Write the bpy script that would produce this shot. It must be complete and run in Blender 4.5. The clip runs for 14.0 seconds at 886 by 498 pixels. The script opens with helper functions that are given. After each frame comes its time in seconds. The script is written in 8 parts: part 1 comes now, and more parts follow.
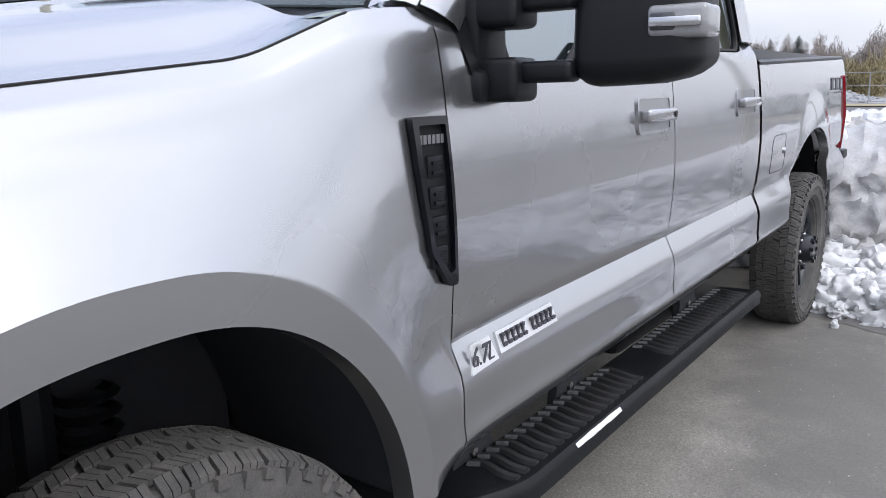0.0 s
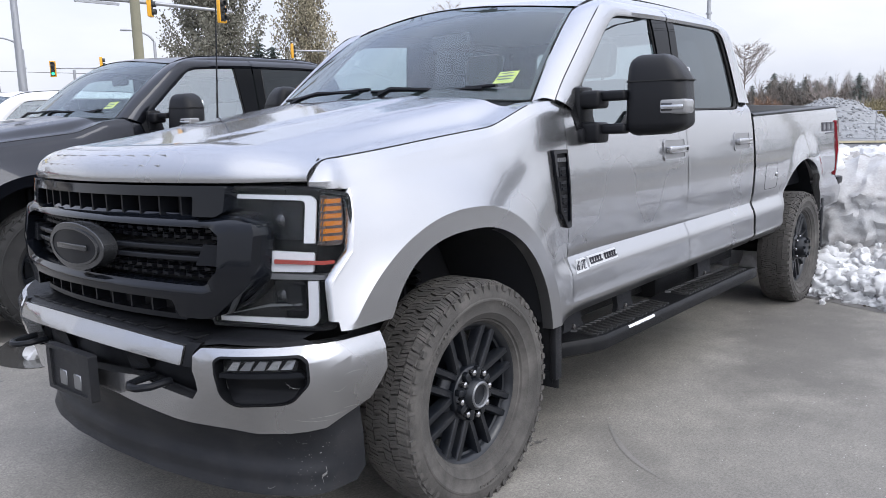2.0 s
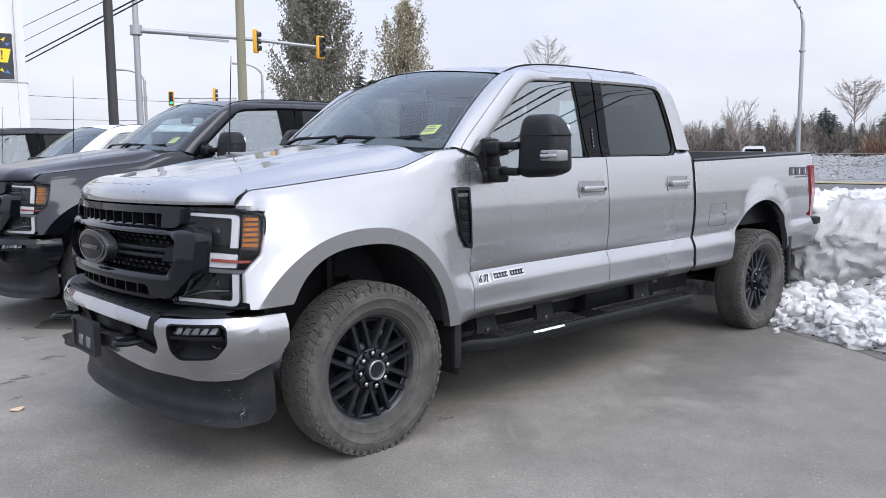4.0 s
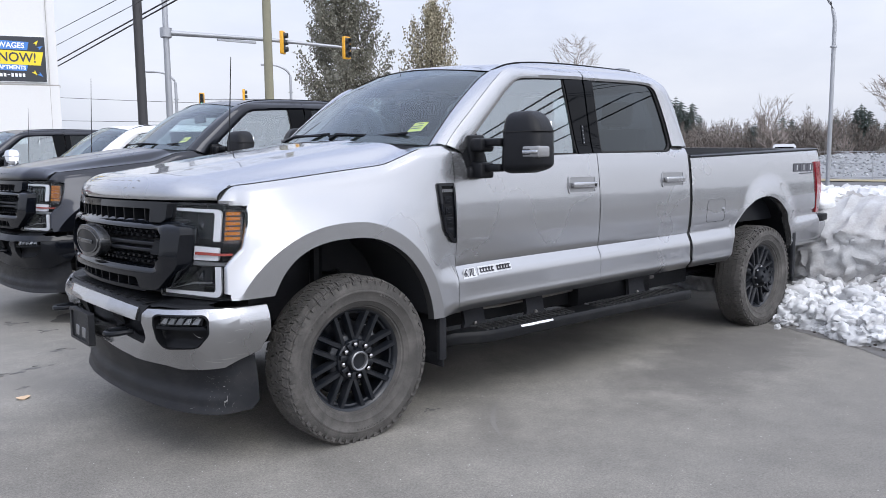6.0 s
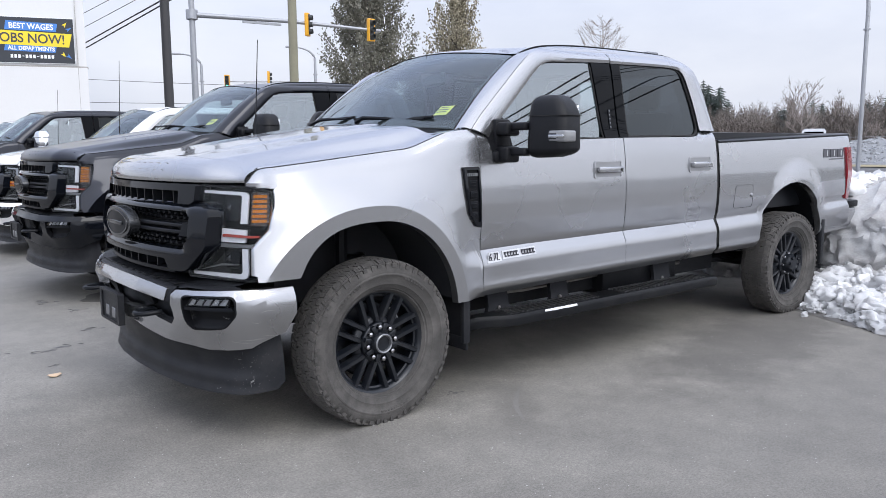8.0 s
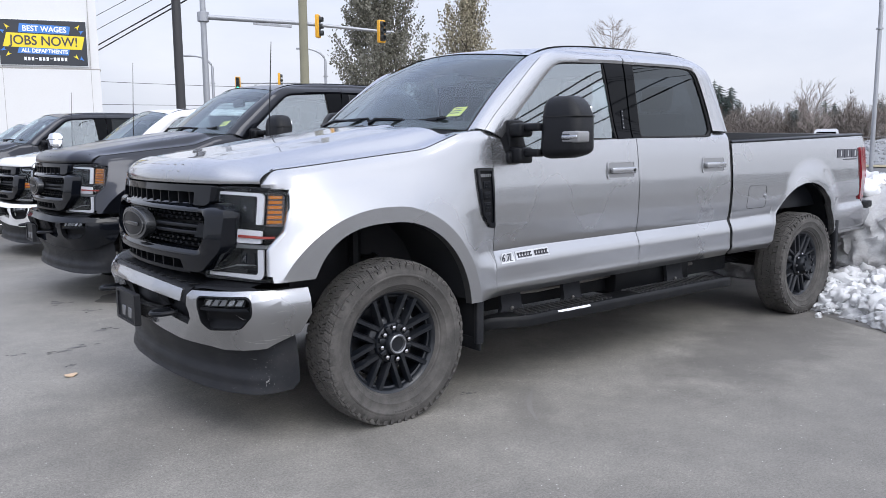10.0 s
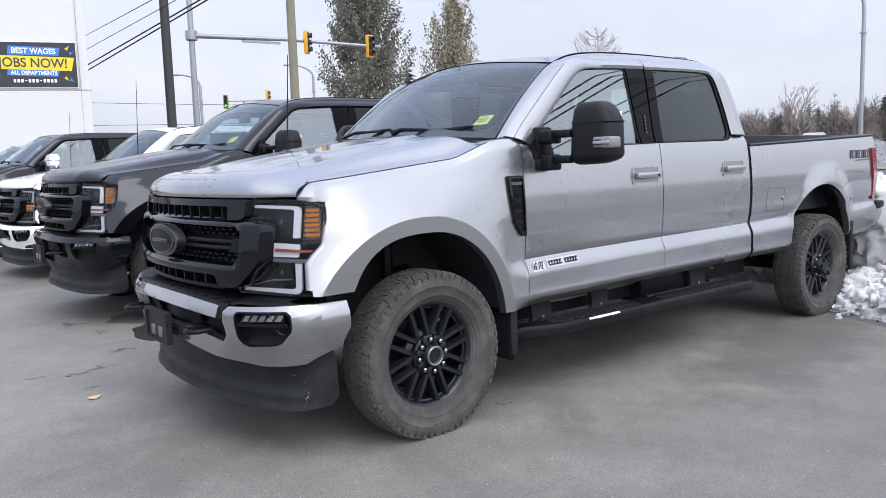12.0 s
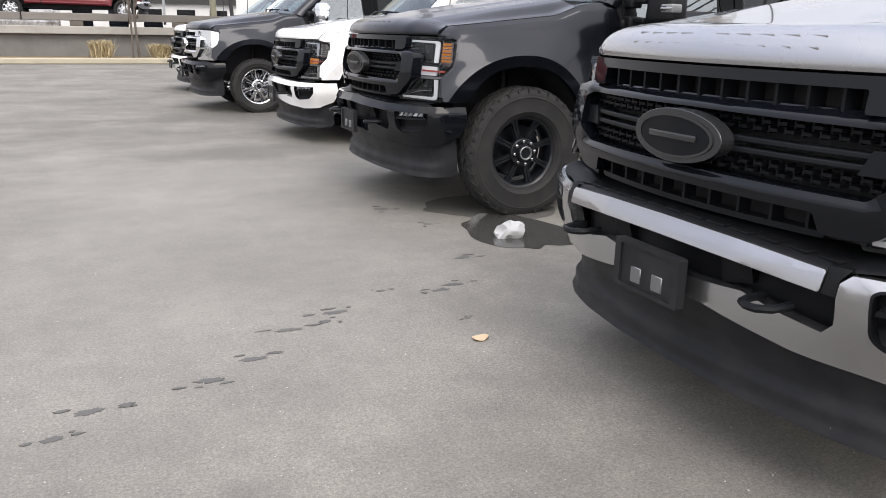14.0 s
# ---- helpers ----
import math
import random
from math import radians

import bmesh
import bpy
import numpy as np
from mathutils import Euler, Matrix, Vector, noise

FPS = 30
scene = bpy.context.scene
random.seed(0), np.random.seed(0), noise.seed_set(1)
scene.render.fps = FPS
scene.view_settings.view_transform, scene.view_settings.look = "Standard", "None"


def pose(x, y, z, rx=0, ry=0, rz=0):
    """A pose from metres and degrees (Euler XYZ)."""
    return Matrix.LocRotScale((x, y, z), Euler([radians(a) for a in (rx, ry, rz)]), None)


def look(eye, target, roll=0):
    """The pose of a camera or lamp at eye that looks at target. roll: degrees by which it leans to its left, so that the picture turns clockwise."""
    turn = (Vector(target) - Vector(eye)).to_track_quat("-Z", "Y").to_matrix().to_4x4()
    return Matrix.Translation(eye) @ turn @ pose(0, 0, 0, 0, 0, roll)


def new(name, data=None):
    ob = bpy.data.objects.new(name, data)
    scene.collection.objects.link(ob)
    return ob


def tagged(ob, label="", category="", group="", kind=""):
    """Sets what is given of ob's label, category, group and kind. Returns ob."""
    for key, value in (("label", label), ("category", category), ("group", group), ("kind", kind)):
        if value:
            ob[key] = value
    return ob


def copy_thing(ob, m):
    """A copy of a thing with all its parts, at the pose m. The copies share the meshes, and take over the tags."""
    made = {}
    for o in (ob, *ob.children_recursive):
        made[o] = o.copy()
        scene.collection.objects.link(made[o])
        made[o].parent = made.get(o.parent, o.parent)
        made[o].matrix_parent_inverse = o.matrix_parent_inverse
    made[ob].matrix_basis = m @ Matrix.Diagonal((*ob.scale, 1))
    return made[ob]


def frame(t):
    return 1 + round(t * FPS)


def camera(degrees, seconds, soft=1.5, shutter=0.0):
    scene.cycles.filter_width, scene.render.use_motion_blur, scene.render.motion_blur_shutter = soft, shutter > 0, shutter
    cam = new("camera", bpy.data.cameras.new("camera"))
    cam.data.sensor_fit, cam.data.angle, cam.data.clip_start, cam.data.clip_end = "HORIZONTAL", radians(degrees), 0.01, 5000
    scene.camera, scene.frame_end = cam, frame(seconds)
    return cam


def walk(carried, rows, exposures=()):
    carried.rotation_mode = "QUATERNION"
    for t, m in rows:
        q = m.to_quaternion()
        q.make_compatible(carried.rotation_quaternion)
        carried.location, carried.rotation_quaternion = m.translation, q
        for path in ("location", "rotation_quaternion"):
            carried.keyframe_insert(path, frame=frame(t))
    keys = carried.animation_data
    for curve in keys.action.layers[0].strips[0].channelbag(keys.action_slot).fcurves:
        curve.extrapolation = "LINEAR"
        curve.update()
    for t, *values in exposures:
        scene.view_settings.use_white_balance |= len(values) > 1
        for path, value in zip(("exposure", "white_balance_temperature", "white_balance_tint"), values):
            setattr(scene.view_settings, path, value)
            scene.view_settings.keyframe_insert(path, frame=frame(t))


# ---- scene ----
cam = camera(59.4, 14.0, 0.5)
PATH = [
    (0, (-0.597, -1.85, 1.331), (0.988, -0.699, 0.928), -1.3),
    (0.5, (-1.091, -2.138, 1.35), (0.481, -0.959, 0.974), -1.1),
    (1, (-1.566, -2.304, 1.341), (-0.014, -1.097, 0.976), -0.7),
    (1.5, (-1.986, -2.546, 1.355), (-0.448, -1.311, 1.022), -1.1),
    (2, (-2.218, -2.676, 1.381), (-0.706, -1.404, 1.075), -1.6),
    (2.5, (-2.293, -2.999, 1.388), (-0.817, -1.677, 1.115), -1.9),
    (3, (-2.283, -3.447, 1.43), (-0.855, -2.072, 1.165), -1.3),
    (3.5, (-2.319, -3.75, 1.426), (-0.938, -2.323, 1.184), -0.7),
    (6, (-2.184, -4.176, 1.4), (-0.895, -2.663, 1.175), -0.6),
    (6.5, (-2.189, -4.179, 1.402), (-0.911, -2.659, 1.165), -0.8),
    (7, (-2.206, -4.175, 1.408), (-0.941, -2.645, 1.163), -0.7),
    (7.5, (-2.205, -4.177, 1.402), (-0.952, -2.638, 1.147), -0.4),
    (8, (-2.196, -4.174, 1.404), (-0.956, -2.628, 1.137), -0.3),
    (8.5, (-2.209, -4.169, 1.402), (-0.978, -2.617, 1.124), -0.3),
    (11, (-2.227, -4.17, 1.411), (-1.008, -2.605, 1.158), -0.5),
    (11.5, (-2.264, -4.144, 1.416), (-1.037, -2.584, 1.17), -0.8),
    (12, (-2.372, -3.991, 1.387), (-1.126, -2.443, 1.155), -1.8),
    (12.5, (-2.529, -3.664, 1.37), (-1.336, -2.088, 1.065), -2.1),
    (13, (-2.572, -3.158, 1.325), (-1.657, -1.443, 0.853), -0.3),
    (13.5, (-2.638, -2.553, 1.317), (-1.87, -0.781, 0.796), 0.8),
    (14, (-2.652, -1.894, 1.322), (-1.851, -0.145, 0.775), 1.1),
]
walk(cam, [(t, look(eye, target, roll)) for t, eye, target, roll in PATH],
     exposures=[(0.0, 0.40, 6440, 10), (2.0, 0.42, 6440, 10), (3.5, 0.36, 6440, 10), (7.0, 0.28, 6350, 10), (12.5, 0.28, 6350, 10), (13.0, 0.33, 6480, 10), (13.5, 0.40, 6800, 10), (14.0, 0.45, 7150, 10)])

# ---------------- light ----------------
world = bpy.data.worlds.new("world")
scene.world = world
world.use_nodes = True
wn, wl = world.node_tree.nodes, world.node_tree.links
wn.clear()
w_out = wn.new("ShaderNodeOutputWorld")
w_bg = wn.new("ShaderNodeBackground")
w_sky = wn.new("ShaderNodeTexSky")
w_sky.sky_type = "NISHITA"
w_sky.sun_disc = False
w_sky.sun_elevation = radians(45)
w_sky.sun_rotation = radians(185)
w_sky.dust_density = 4.0
w_coord = wn.new("ShaderNodeTexCoord")
w_sep = wn.new("ShaderNodeSeparateXYZ")
wl.new(w_coord.outputs["Generated"], w_sep.inputs[0])
w_map = wn.new("ShaderNodeMapping")
w_map.inputs["Scale"].default_value = (1.0, 1.0, 2.6)
wl.new(w_coord.outputs["Generated"], w_map.inputs[0])
w_noise = wn.new("ShaderNodeTexNoise")
w_noise.inputs["Scale"].default_value = 2.2
w_noise.inputs["Detail"].default_value = 7
w_noise.inputs["Roughness"].default_value = 0.55
wl.new(w_map.outputs[0], w_noise.inputs["Vector"])
w_cloud = wn.new("ShaderNodeValToRGB")
w_cloud.color_ramp.elements[0].position, w_cloud.color_ramp.elements[0].color = 0.3, (0.72, 0.76, 0.88, 1)
w_cloud.color_ramp.elements[1].position, w_cloud.color_ramp.elements[1].color = 0.72, (0.97, 0.985, 1.06, 1)
wl.new(w_noise.outputs["Fac"], w_cloud.inputs[0])
# an overcast sky is brighter overhead than at the horizon
w_grad = wn.new("ShaderNodeMapRange")
w_grad.inputs["From Min"].default_value, w_grad.inputs["From Max"].default_value = 0.0, 0.9
w_grad.inputs["To Min"].default_value, w_grad.inputs["To Max"].default_value = 0.80, 1.35
wl.new(w_sep.outputs["Z"], w_grad.inputs["Value"])
# the veiled sun's wide glow behind thin cloud
w_dot = wn.new("ShaderNodeVectorMath")
w_dot.operation = "DOT_PRODUCT"
w_dot.inputs[1].default_value = Vector((-1, -12, 12)).normalized()
wl.new(w_coord.outputs["Generated"], w_dot.inputs[0])
w_glow = wn.new("ShaderNodeMapRange")
w_glow.interpolation_type = "SMOOTHERSTEP"
w_glow.inputs["From Min"].default_value, w_glow.inputs["From Max"].default_value = -0.15, 1.0
w_glow.inputs["To Min"].default_value, w_glow.inputs["To Max"].default_value = 0.0, 0.95
wl.new(w_dot.outputs["Value"], w_glow.inputs["Value"])
w_sum = wn.new("ShaderNodeMath")
wl.new(w_grad.outputs[0], w_sum.inputs[0])
wl.new(w_glow.outputs[0], w_sum.inputs[1])
w_mul = wn.new("ShaderNodeVectorMath")
w_mul.operation = "SCALE"
wl.new(w_cloud.outputs[0], w_mul.inputs[0])
wl.new(w_sum.outputs[0], w_mul.inputs["Scale"])
# bluer overhead than at the pale horizon
w_zen = wn.new("ShaderNodeMapRange")
w_zen.inputs["From Min"].default_value, w_zen.inputs["From Max"].default_value = 0.12, 0.5
wl.new(w_sep.outputs["Z"], w_zen.inputs["Value"])
w_blue = wn.new("ShaderNodeMix")
w_blue.data_type = "RGBA"
w_blue.inputs["A"].default_value = (1.0, 1.0, 1.0, 1)
w_blue.inputs["B"].default_value = (0.87, 0.93, 1.09, 1)
w_away = wn.new("ShaderNodeMapRange")
w_away.inputs["From Min"].default_value, w_away.inputs["From Max"].default_value = 0.75, 0.1
wl.new(w_dot.outputs["Value"], w_away.inputs["Value"])
w_both = wn.new("ShaderNodeMath")
w_both.operation = "MULTIPLY"
wl.new(w_zen.outputs[0], w_both.inputs[0])
wl.new(w_away.outputs[0], w_both.inputs[1])
wl.new(w_both.outputs[0], w_blue.inputs["Factor"])
w_tint = wn.new("ShaderNodeVectorMath")
w_tint.operation = "MULTIPLY"
wl.new(w_mul.outputs[0], w_tint.inputs[0])
wl.new(w_blue.outputs["Result"], w_tint.inputs[1])
w_skys = wn.new("ShaderNodeVectorMath")
w_skys.operation = "SCALE"
w_skys.inputs["Scale"].default_value = 0.10
wl.new(w_sky.outputs[0], w_skys.inputs[0])
w_mix = wn.new("ShaderNodeMix")
w_mix.data_type = "RGBA"
w_mix.inputs["Factor"].default_value = 0.9
wl.new(w_skys.outputs[0], w_mix.inputs["A"])
wl.new(w_tint.outputs[0], w_mix.inputs["B"])
wl.new(w_mix.outputs["Result"], w_bg.inputs[0])
w_bg.inputs[1].default_value = 1.0
wl.new(w_bg.outputs[0], w_out.inputs[0])

sun_data = bpy.data.lights.new("sun", "SUN")
sun_data.energy, sun_data.angle, sun_data.color = 0.9, radians(30), (1.0, 0.98, 0.95)
sun = new("sun", sun_data)
sun.matrix_world = look((-1, -12, 12), (0, 0, 0))


# ---------------- materials ----------------
def principled(name):
    m = bpy.data.materials.new(name)
    m.use_nodes = True
    return m, m.node_tree.nodes, m.node_tree.links, m.node_tree.nodes["Principled BSDF"]


def mat(name, base, rough=0.5, metal=0.0, coat=0.0, var=0.12, scale=30.0, fine=400.0, bump=0.0, dirt=None, dirt_amount=0.0, dirt_scale=5.0, ior=None, rough_var=0.1, island=0.0, spec=0.5):
    """A surface with variation at two scales: broad patches and fine grain, optional dirt and relief."""
    m, n, l, b = principled(name)
    co = n.new("ShaderNodeTexCoord")
    big = n.new("ShaderNodeTexNoise")
    big.inputs["Scale"].default_value, big.inputs["Detail"].default_value = scale / 10, 6
    l.new(co.outputs["Object"], big.inputs["Vector"])
    small = n.new("ShaderNodeTexNoise")
    small.inputs["Scale"].default_value, small.inputs["Detail"].default_value = fine, 3
    l.new(co.outputs["Object"], small.inputs["Vector"])
    add = n.new("ShaderNodeMath")
    add.operation = "ADD"
    l.new(big.outputs["Fac"], add.inputs[0])
    l.new(small.outputs["Fac"], add.inputs[1])
    ramp = n.new("ShaderNodeMapRange")
    ramp.inputs["From Min"].default_value, ramp.inputs["From Max"].default_value = 0.6, 1.4
    ramp.inputs["To Min"].default_value, ramp.inputs["To Max"].default_value = 1 - var, 1 + var
    l.new(add.outputs[0], ramp.inputs["Value"])
    col = n.new("ShaderNodeVectorMath")
    col.operation = "SCALE"
    col.inputs[0].default_value = base
    l.new(ramp.outputs[0], col.inputs["Scale"])
    last = col.outputs[0]
    if island:
        g = n.new("ShaderNodeNewGeometry")
        r2 = n.new("ShaderNodeMapRange")
        r2.inputs["To Min"].default_value, r2.inputs["To Max"].default_value = 1 - island, 1 + island
        l.new(g.outputs["Random Per Island"], r2.inputs["Value"])
        c2 = n.new("ShaderNodeVectorMath")
        c2.operation = "SCALE"
        l.new(last, c2.inputs[0])
        l.new(r2.outputs[0], c2.inputs["Scale"])
        last = c2.outputs[0]
    if dirt:
        dn = n.new("ShaderNodeTexNoise")
        dn.inputs["Scale"].default_value, dn.inputs["Detail"].default_value, dn.inputs["Roughness"].default_value = dirt_scale, 8, 0.65
        l.new(co.outputs["Object"], dn.inputs["Vector"])
        dr = n.new("ShaderNodeMapRange")
        dr.inputs["From Min"].default_value, dr.inputs["From Max"].default_value = 0.45, 0.75
        dr.inputs["To Max"].default_value = dirt_amount
        l.new(dn.outputs["Fac"], dr.inputs["Value"])
        mx = n.new("ShaderNodeMix")
        mx.data_type = "RGBA"
        l.new(dr.outputs[0], mx.inputs["Factor"])
        l.new(last, mx.inputs["A"])
        mx.inputs["B"].default_value = (*dirt, 1)
        last = mx.outputs["Result"]
    l.new(last, b.inputs["Base Color"])
    rr = n.new("ShaderNodeMapRange")
    rr.inputs["From Min"].default_value, rr.inputs["From Max"].default_value = 0.3, 0.7
    rr.inputs["To Min"].default_value, rr.inputs["To Max"].default_value = max(0.0, rough * (1 - rough_var)), min(1.0, rough * (1 + rough_var))
    l.new(big.outputs["Fac"], rr.inputs["Value"])
    l.new(rr.outputs[0], b.inputs["Roughness"])
    b.inputs["Metallic"].default_value = metal
    b.inputs["Specular IOR Level"].default_value = spec
    b.inputs["Coat Weight"].default_value = coat
    b.inputs["Coat Roughness"].default_value = 0.012
    if ior:
        b.inputs["IOR"].default_value = ior
    if bump:
        bp = n.new("ShaderNodeBump")
        bp.inputs["Strength"].default_value, bp.inputs["Distance"].default_value = bump, 0.004
        l.new(small.outputs["Fac"], bp.inputs["Height"])
        l.new(bp.outputs[0], b.inputs["Normal"])
    return m


def glass(name, tint, gloss_rough=0.0, base=0.05, edge=0.85):
    """A thin pane: tinted clear glass with a mirror on it that grows towards grazing angles."""
    m = bpy.data.materials.new(name)
    m.use_nodes = True
    n, l = m.node_tree.nodes, m.node_tree.links
    n.clear()
    out = n.new("ShaderNodeOutputMaterial")
    tr = n.new("ShaderNodeBsdfTransparent")
    tr.inputs[0].default_value = (*tint, 1)
    gl = n.new("ShaderNodeBsdfGlossy")
    gl.inputs["Roughness"].default_value = gloss_rough
    gl.inputs[0].default_value = (0.90, 0.97, 1.0, 1)
    lw = n.new("ShaderNodeLayerWeight")
    lw.inputs[0].default_value = 0.5
    pw = n.new("ShaderNodeMath")
    pw.operation = "POWER"
    pw.inputs[1].default_value = 3.2
    l.new(lw.outputs["Facing"], pw.inputs[0])
    mr = n.new("ShaderNodeMapRange")
    mr.inputs["To Min"].default_value, mr.inputs["To Max"].default_value = base, edge
    l.new(pw.outputs[0], mr.inputs["Value"])
    mx = n.new("ShaderNodeMixShader")
    l.new(mr.outputs[0], mx.inputs[0])
    l.new(tr.outputs[0], mx.inputs[1])
    l.new(gl.outputs[0], mx.inputs[2])
    l.new(mx.outputs[0], out.inputs[0])
    return m


def emit(name, col, strength):
    m, n, l, b = principled(name)
    b.inputs["Base Color"].default_value = (*col, 1)
    b.inputs["Emission Color"].default_value = (*col, 1)
    b.inputs["Emission Strength"].default_value = strength
    return m


M = {}
M["silver"] = mat("silver_paint", (0.338, 0.342, 0.354), 0.27, 0.92, 1.0, 0.02, 8, 900, dirt=(0.34, 0.33, 0.31), dirt_amount=0.03, dirt_scale=2.5)
M["silver"].node_tree.nodes["Principled BSDF"].inputs["Coat IOR"].default_value = 1.65
M["silver"].node_tree.nodes["Principled BSDF"].inputs["Coat Roughness"].default_value = 0.045
M["grey_paint"] = mat("dark_grey_paint", (0.0115, 0.0132, 0.019), 0.30, 0.9, 0.55, 0.03, 8, 900, dirt=(0.1, 0.1, 0.1), dirt_amount=0.02, dirt_scale=2.5)
M["grey_paint"].node_tree.nodes["Principled BSDF"].inputs["Coat Roughness"].default_value = 0.04
M["white_paint"] = mat("white_paint", (0.80, 0.80, 0.80), 0.3, 0.0, 1.0, 0.02, 8, 500, dirt=(0.5, 0.48, 0.45), dirt_amount=0.08)
M["red_paint"] = mat("red_paint", (0.15, 0.005, 0.011), 0.35, 0.2, 0.6, 0.05, 8, 500)
M["gap"] = mat("seam_rubber", (0.012, 0.012, 0.013), 0.8)
M["black_plastic"] = mat("black_plastic", (0.007, 0.0075, 0.009), 0.42, 0, 0, 0.12, 20, 700, bump=0.2, dirt=(0.05, 0.048, 0.046), dirt_amount=0.10, dirt_scale=6, ior=1.3, spec=0.3)
M["worn_plastic"] = mat("scuffed_plastic", (0.018, 0.019, 0.022), 0.42, 0, 0, 0.15, 20, 500, bump=0.3, dirt=(0.09, 0.086, 0.082), dirt_amount=0.18, dirt_scale=7, ior=1.3, spec=0.32)
M["gloss_black"] = mat("gloss_black", (0.0045, 0.0055, 0.008), 0.07, 0, 0.0, 0.1, 10, 300, ior=1.38, spec=0.45)
M["pillar_black"] = mat("pillar_gloss_black", (0.0015, 0.002, 0.003), 0.03, 0, 0.0, 0.1, 10, 300, ior=1.33, spec=0.17)
M["satin_black"] = mat("satin_black", (0.009, 0.010, 0.0125), 0.30, 0.0, 0.0, 0.1, 10, 500, dirt=(0.05, 0.05, 0.05), dirt_amount=0.1, ior=1.3, spec=0.28)
M["wheel_black"] = mat("wheel_black", (0.007, 0.009, 0.013), 0.30, 0.2, 0.05, 0.1, 12, 500, dirt=(0.12, 0.115, 0.11), dirt_amount=0.10, dirt_scale=9)
M["rubber"] = mat("dusty_tyre_rubber", (0.052, 0.049, 0.046), 0.88, 0, 0, 0.28, 60, 250, bump=0.5, dirt=(0.145, 0.136, 0.126), dirt_amount=0.8, dirt_scale=5)
M["tread_rubber"] = mat("worn_tread_rubber", (0.055, 0.052, 0.049), 0.85, 0, 0, 0.3, 60, 250, bump=0.4, dirt=(0.125, 0.115, 0.105), dirt_amount=0.7, dirt_scale=16)
M["rubber_clean"] = mat("tyre_rubber", (0.012, 0.012, 0.0125), 0.75, 0, 0, 0.2, 30, 250, bump=0.3, dirt=(0.06, 0.057, 0.054), dirt_amount=0.35, dirt_scale=6)
M["chrome"] = mat("chrome", (0.75, 0.76, 0.78), 0.08, 1.0, 0, 0.03, 10, 300)
M["steel"] = mat("dull_steel", (0.30, 0.29, 0.28), 0.42, 0.9, 0, 0.15, 30, 300, dirt=(0.12, 0.08, 0.05), dirt_amount=0.5, dirt_scale=9)
M["lamp_house"] = mat("lamp_housing", (0.0065, 0.0068, 0.008), 0.30, 0.0, 0, 0.15, 30, 200, ior=1.3, spec=0.3)
M["lamp_reflector"] = mat("lamp_reflector", (0.45, 0.46, 0.48), 0.18, 1.0, 0, 0.08, 40, 200)
M["drl"] = mat("white_light_pipe", (0.56, 0.565, 0.59), 0.25, 0.0, 0.6, 0.02, 20, 200)
M["amber"] = mat("amber_lens", (0.50, 0.17, 0.016), 0.22, 0.0, 0.6, 0.1, 40, 200)
M["amber_dark"] = mat("amber_recess", (0.035, 0.017, 0.009), 0.35, 0.0, 0.3, 0.1, 40, 200)
M["red_lens"] = mat("red_lens", (0.24, 0.006, 0.014), 0.15, 0.0, 0.8, 0.1, 40, 200)
M["red_pipe"] = mat("red_marker", (0.26, 0.035, 0.025), 0.25, 0.0, 0.5)
M["clear"] = glass("clear_lens", (0.93, 0.94, 0.95), base=0.018, edge=0.7)
M["windshield"] = glass("windshield_glass", (0.76, 0.87, 0.87), base=0.05, edge=0.76)
M["side_glass"] = glass("side_glass", (0.48, 0.55, 0.56), base=0.22)
M["tint_glass"] = glass("tinted_glass", (0.045, 0.05, 0.060), base=0.028, edge=0.75)
M["mirror_glass"] = mat("mirror_glass", (0.8, 0.8, 0.8), 0.02, 1.0)
M["interior_dark"] = mat("dark_interior", (0.030, 0.031, 0.035), 0.6, 0, 0, 0.15, 20, 300, bump=0.2)
M["interior_light"] = mat("grey_leather", (0.16, 0.16, 0.17), 0.5, 0, 0, 0.12, 20, 300, bump=0.2)
M["sticker"] = mat("yellow_paper", (0.70, 0.68, 0.12), 0.6, 0, 0, 0.05)
M["ink"] = mat("dark_ink", (0.05, 0.05, 0.06), 0.6)
M["badge_dark"] = mat("dark_badge", (0.05, 0.052, 0.056), 0.25, 0.6, 0.3)
M["handle_recess"] = mat("handle_recess", (0.25, 0.252, 0.258), 0.4, 0.8, 0.5)
M["mirror_lens"] = mat("clear_marker_lens", (0.20, 0.203, 0.208), 0.16, 0.1, 0.6, 0.1, 60, 200)
M["badge_plate"] = mat("silver_badge", (0.50, 0.505, 0.515), 0.3, 0.5)
M["liner"] = mat("arch_liner_felt", (0.022, 0.023, 0.027), 0.8, 0, 0, 0.25, 30, 300, bump=0.4, dirt=(0.04, 0.038, 0.036), dirt_amount=0.3, dirt_scale=6, spec=0.25)
M["mirror_plastic"] = mat("mirror_plastic", (0.0075, 0.008, 0.0098), 0.40, 0, 0, 0.12, 20, 700, bump=0.15, ior=1.35, spec=0.36)
M["nut"] = mat("dull_chrome_nut", (0.42, 0.42, 0.43), 0.2, 1.0, 0, 0.1, 40, 200)
M["chip"] = mat("pale_chip", (0.17, 0.17, 0.168), 0.6)
M["scratch"] = mat("scratched_paint", (0.52, 0.525, 0.535), 0.4, 0.5)
M["step_plastic"] = mat("step_plastic", (0.009, 0.0096, 0.011), 0.44, 0, 0, 0.15, 20, 500, bump=0.15, dirt=(0.05, 0.048, 0.045), dirt_amount=0.2, dirt_scale=7, ior=1.3, spec=0.28)
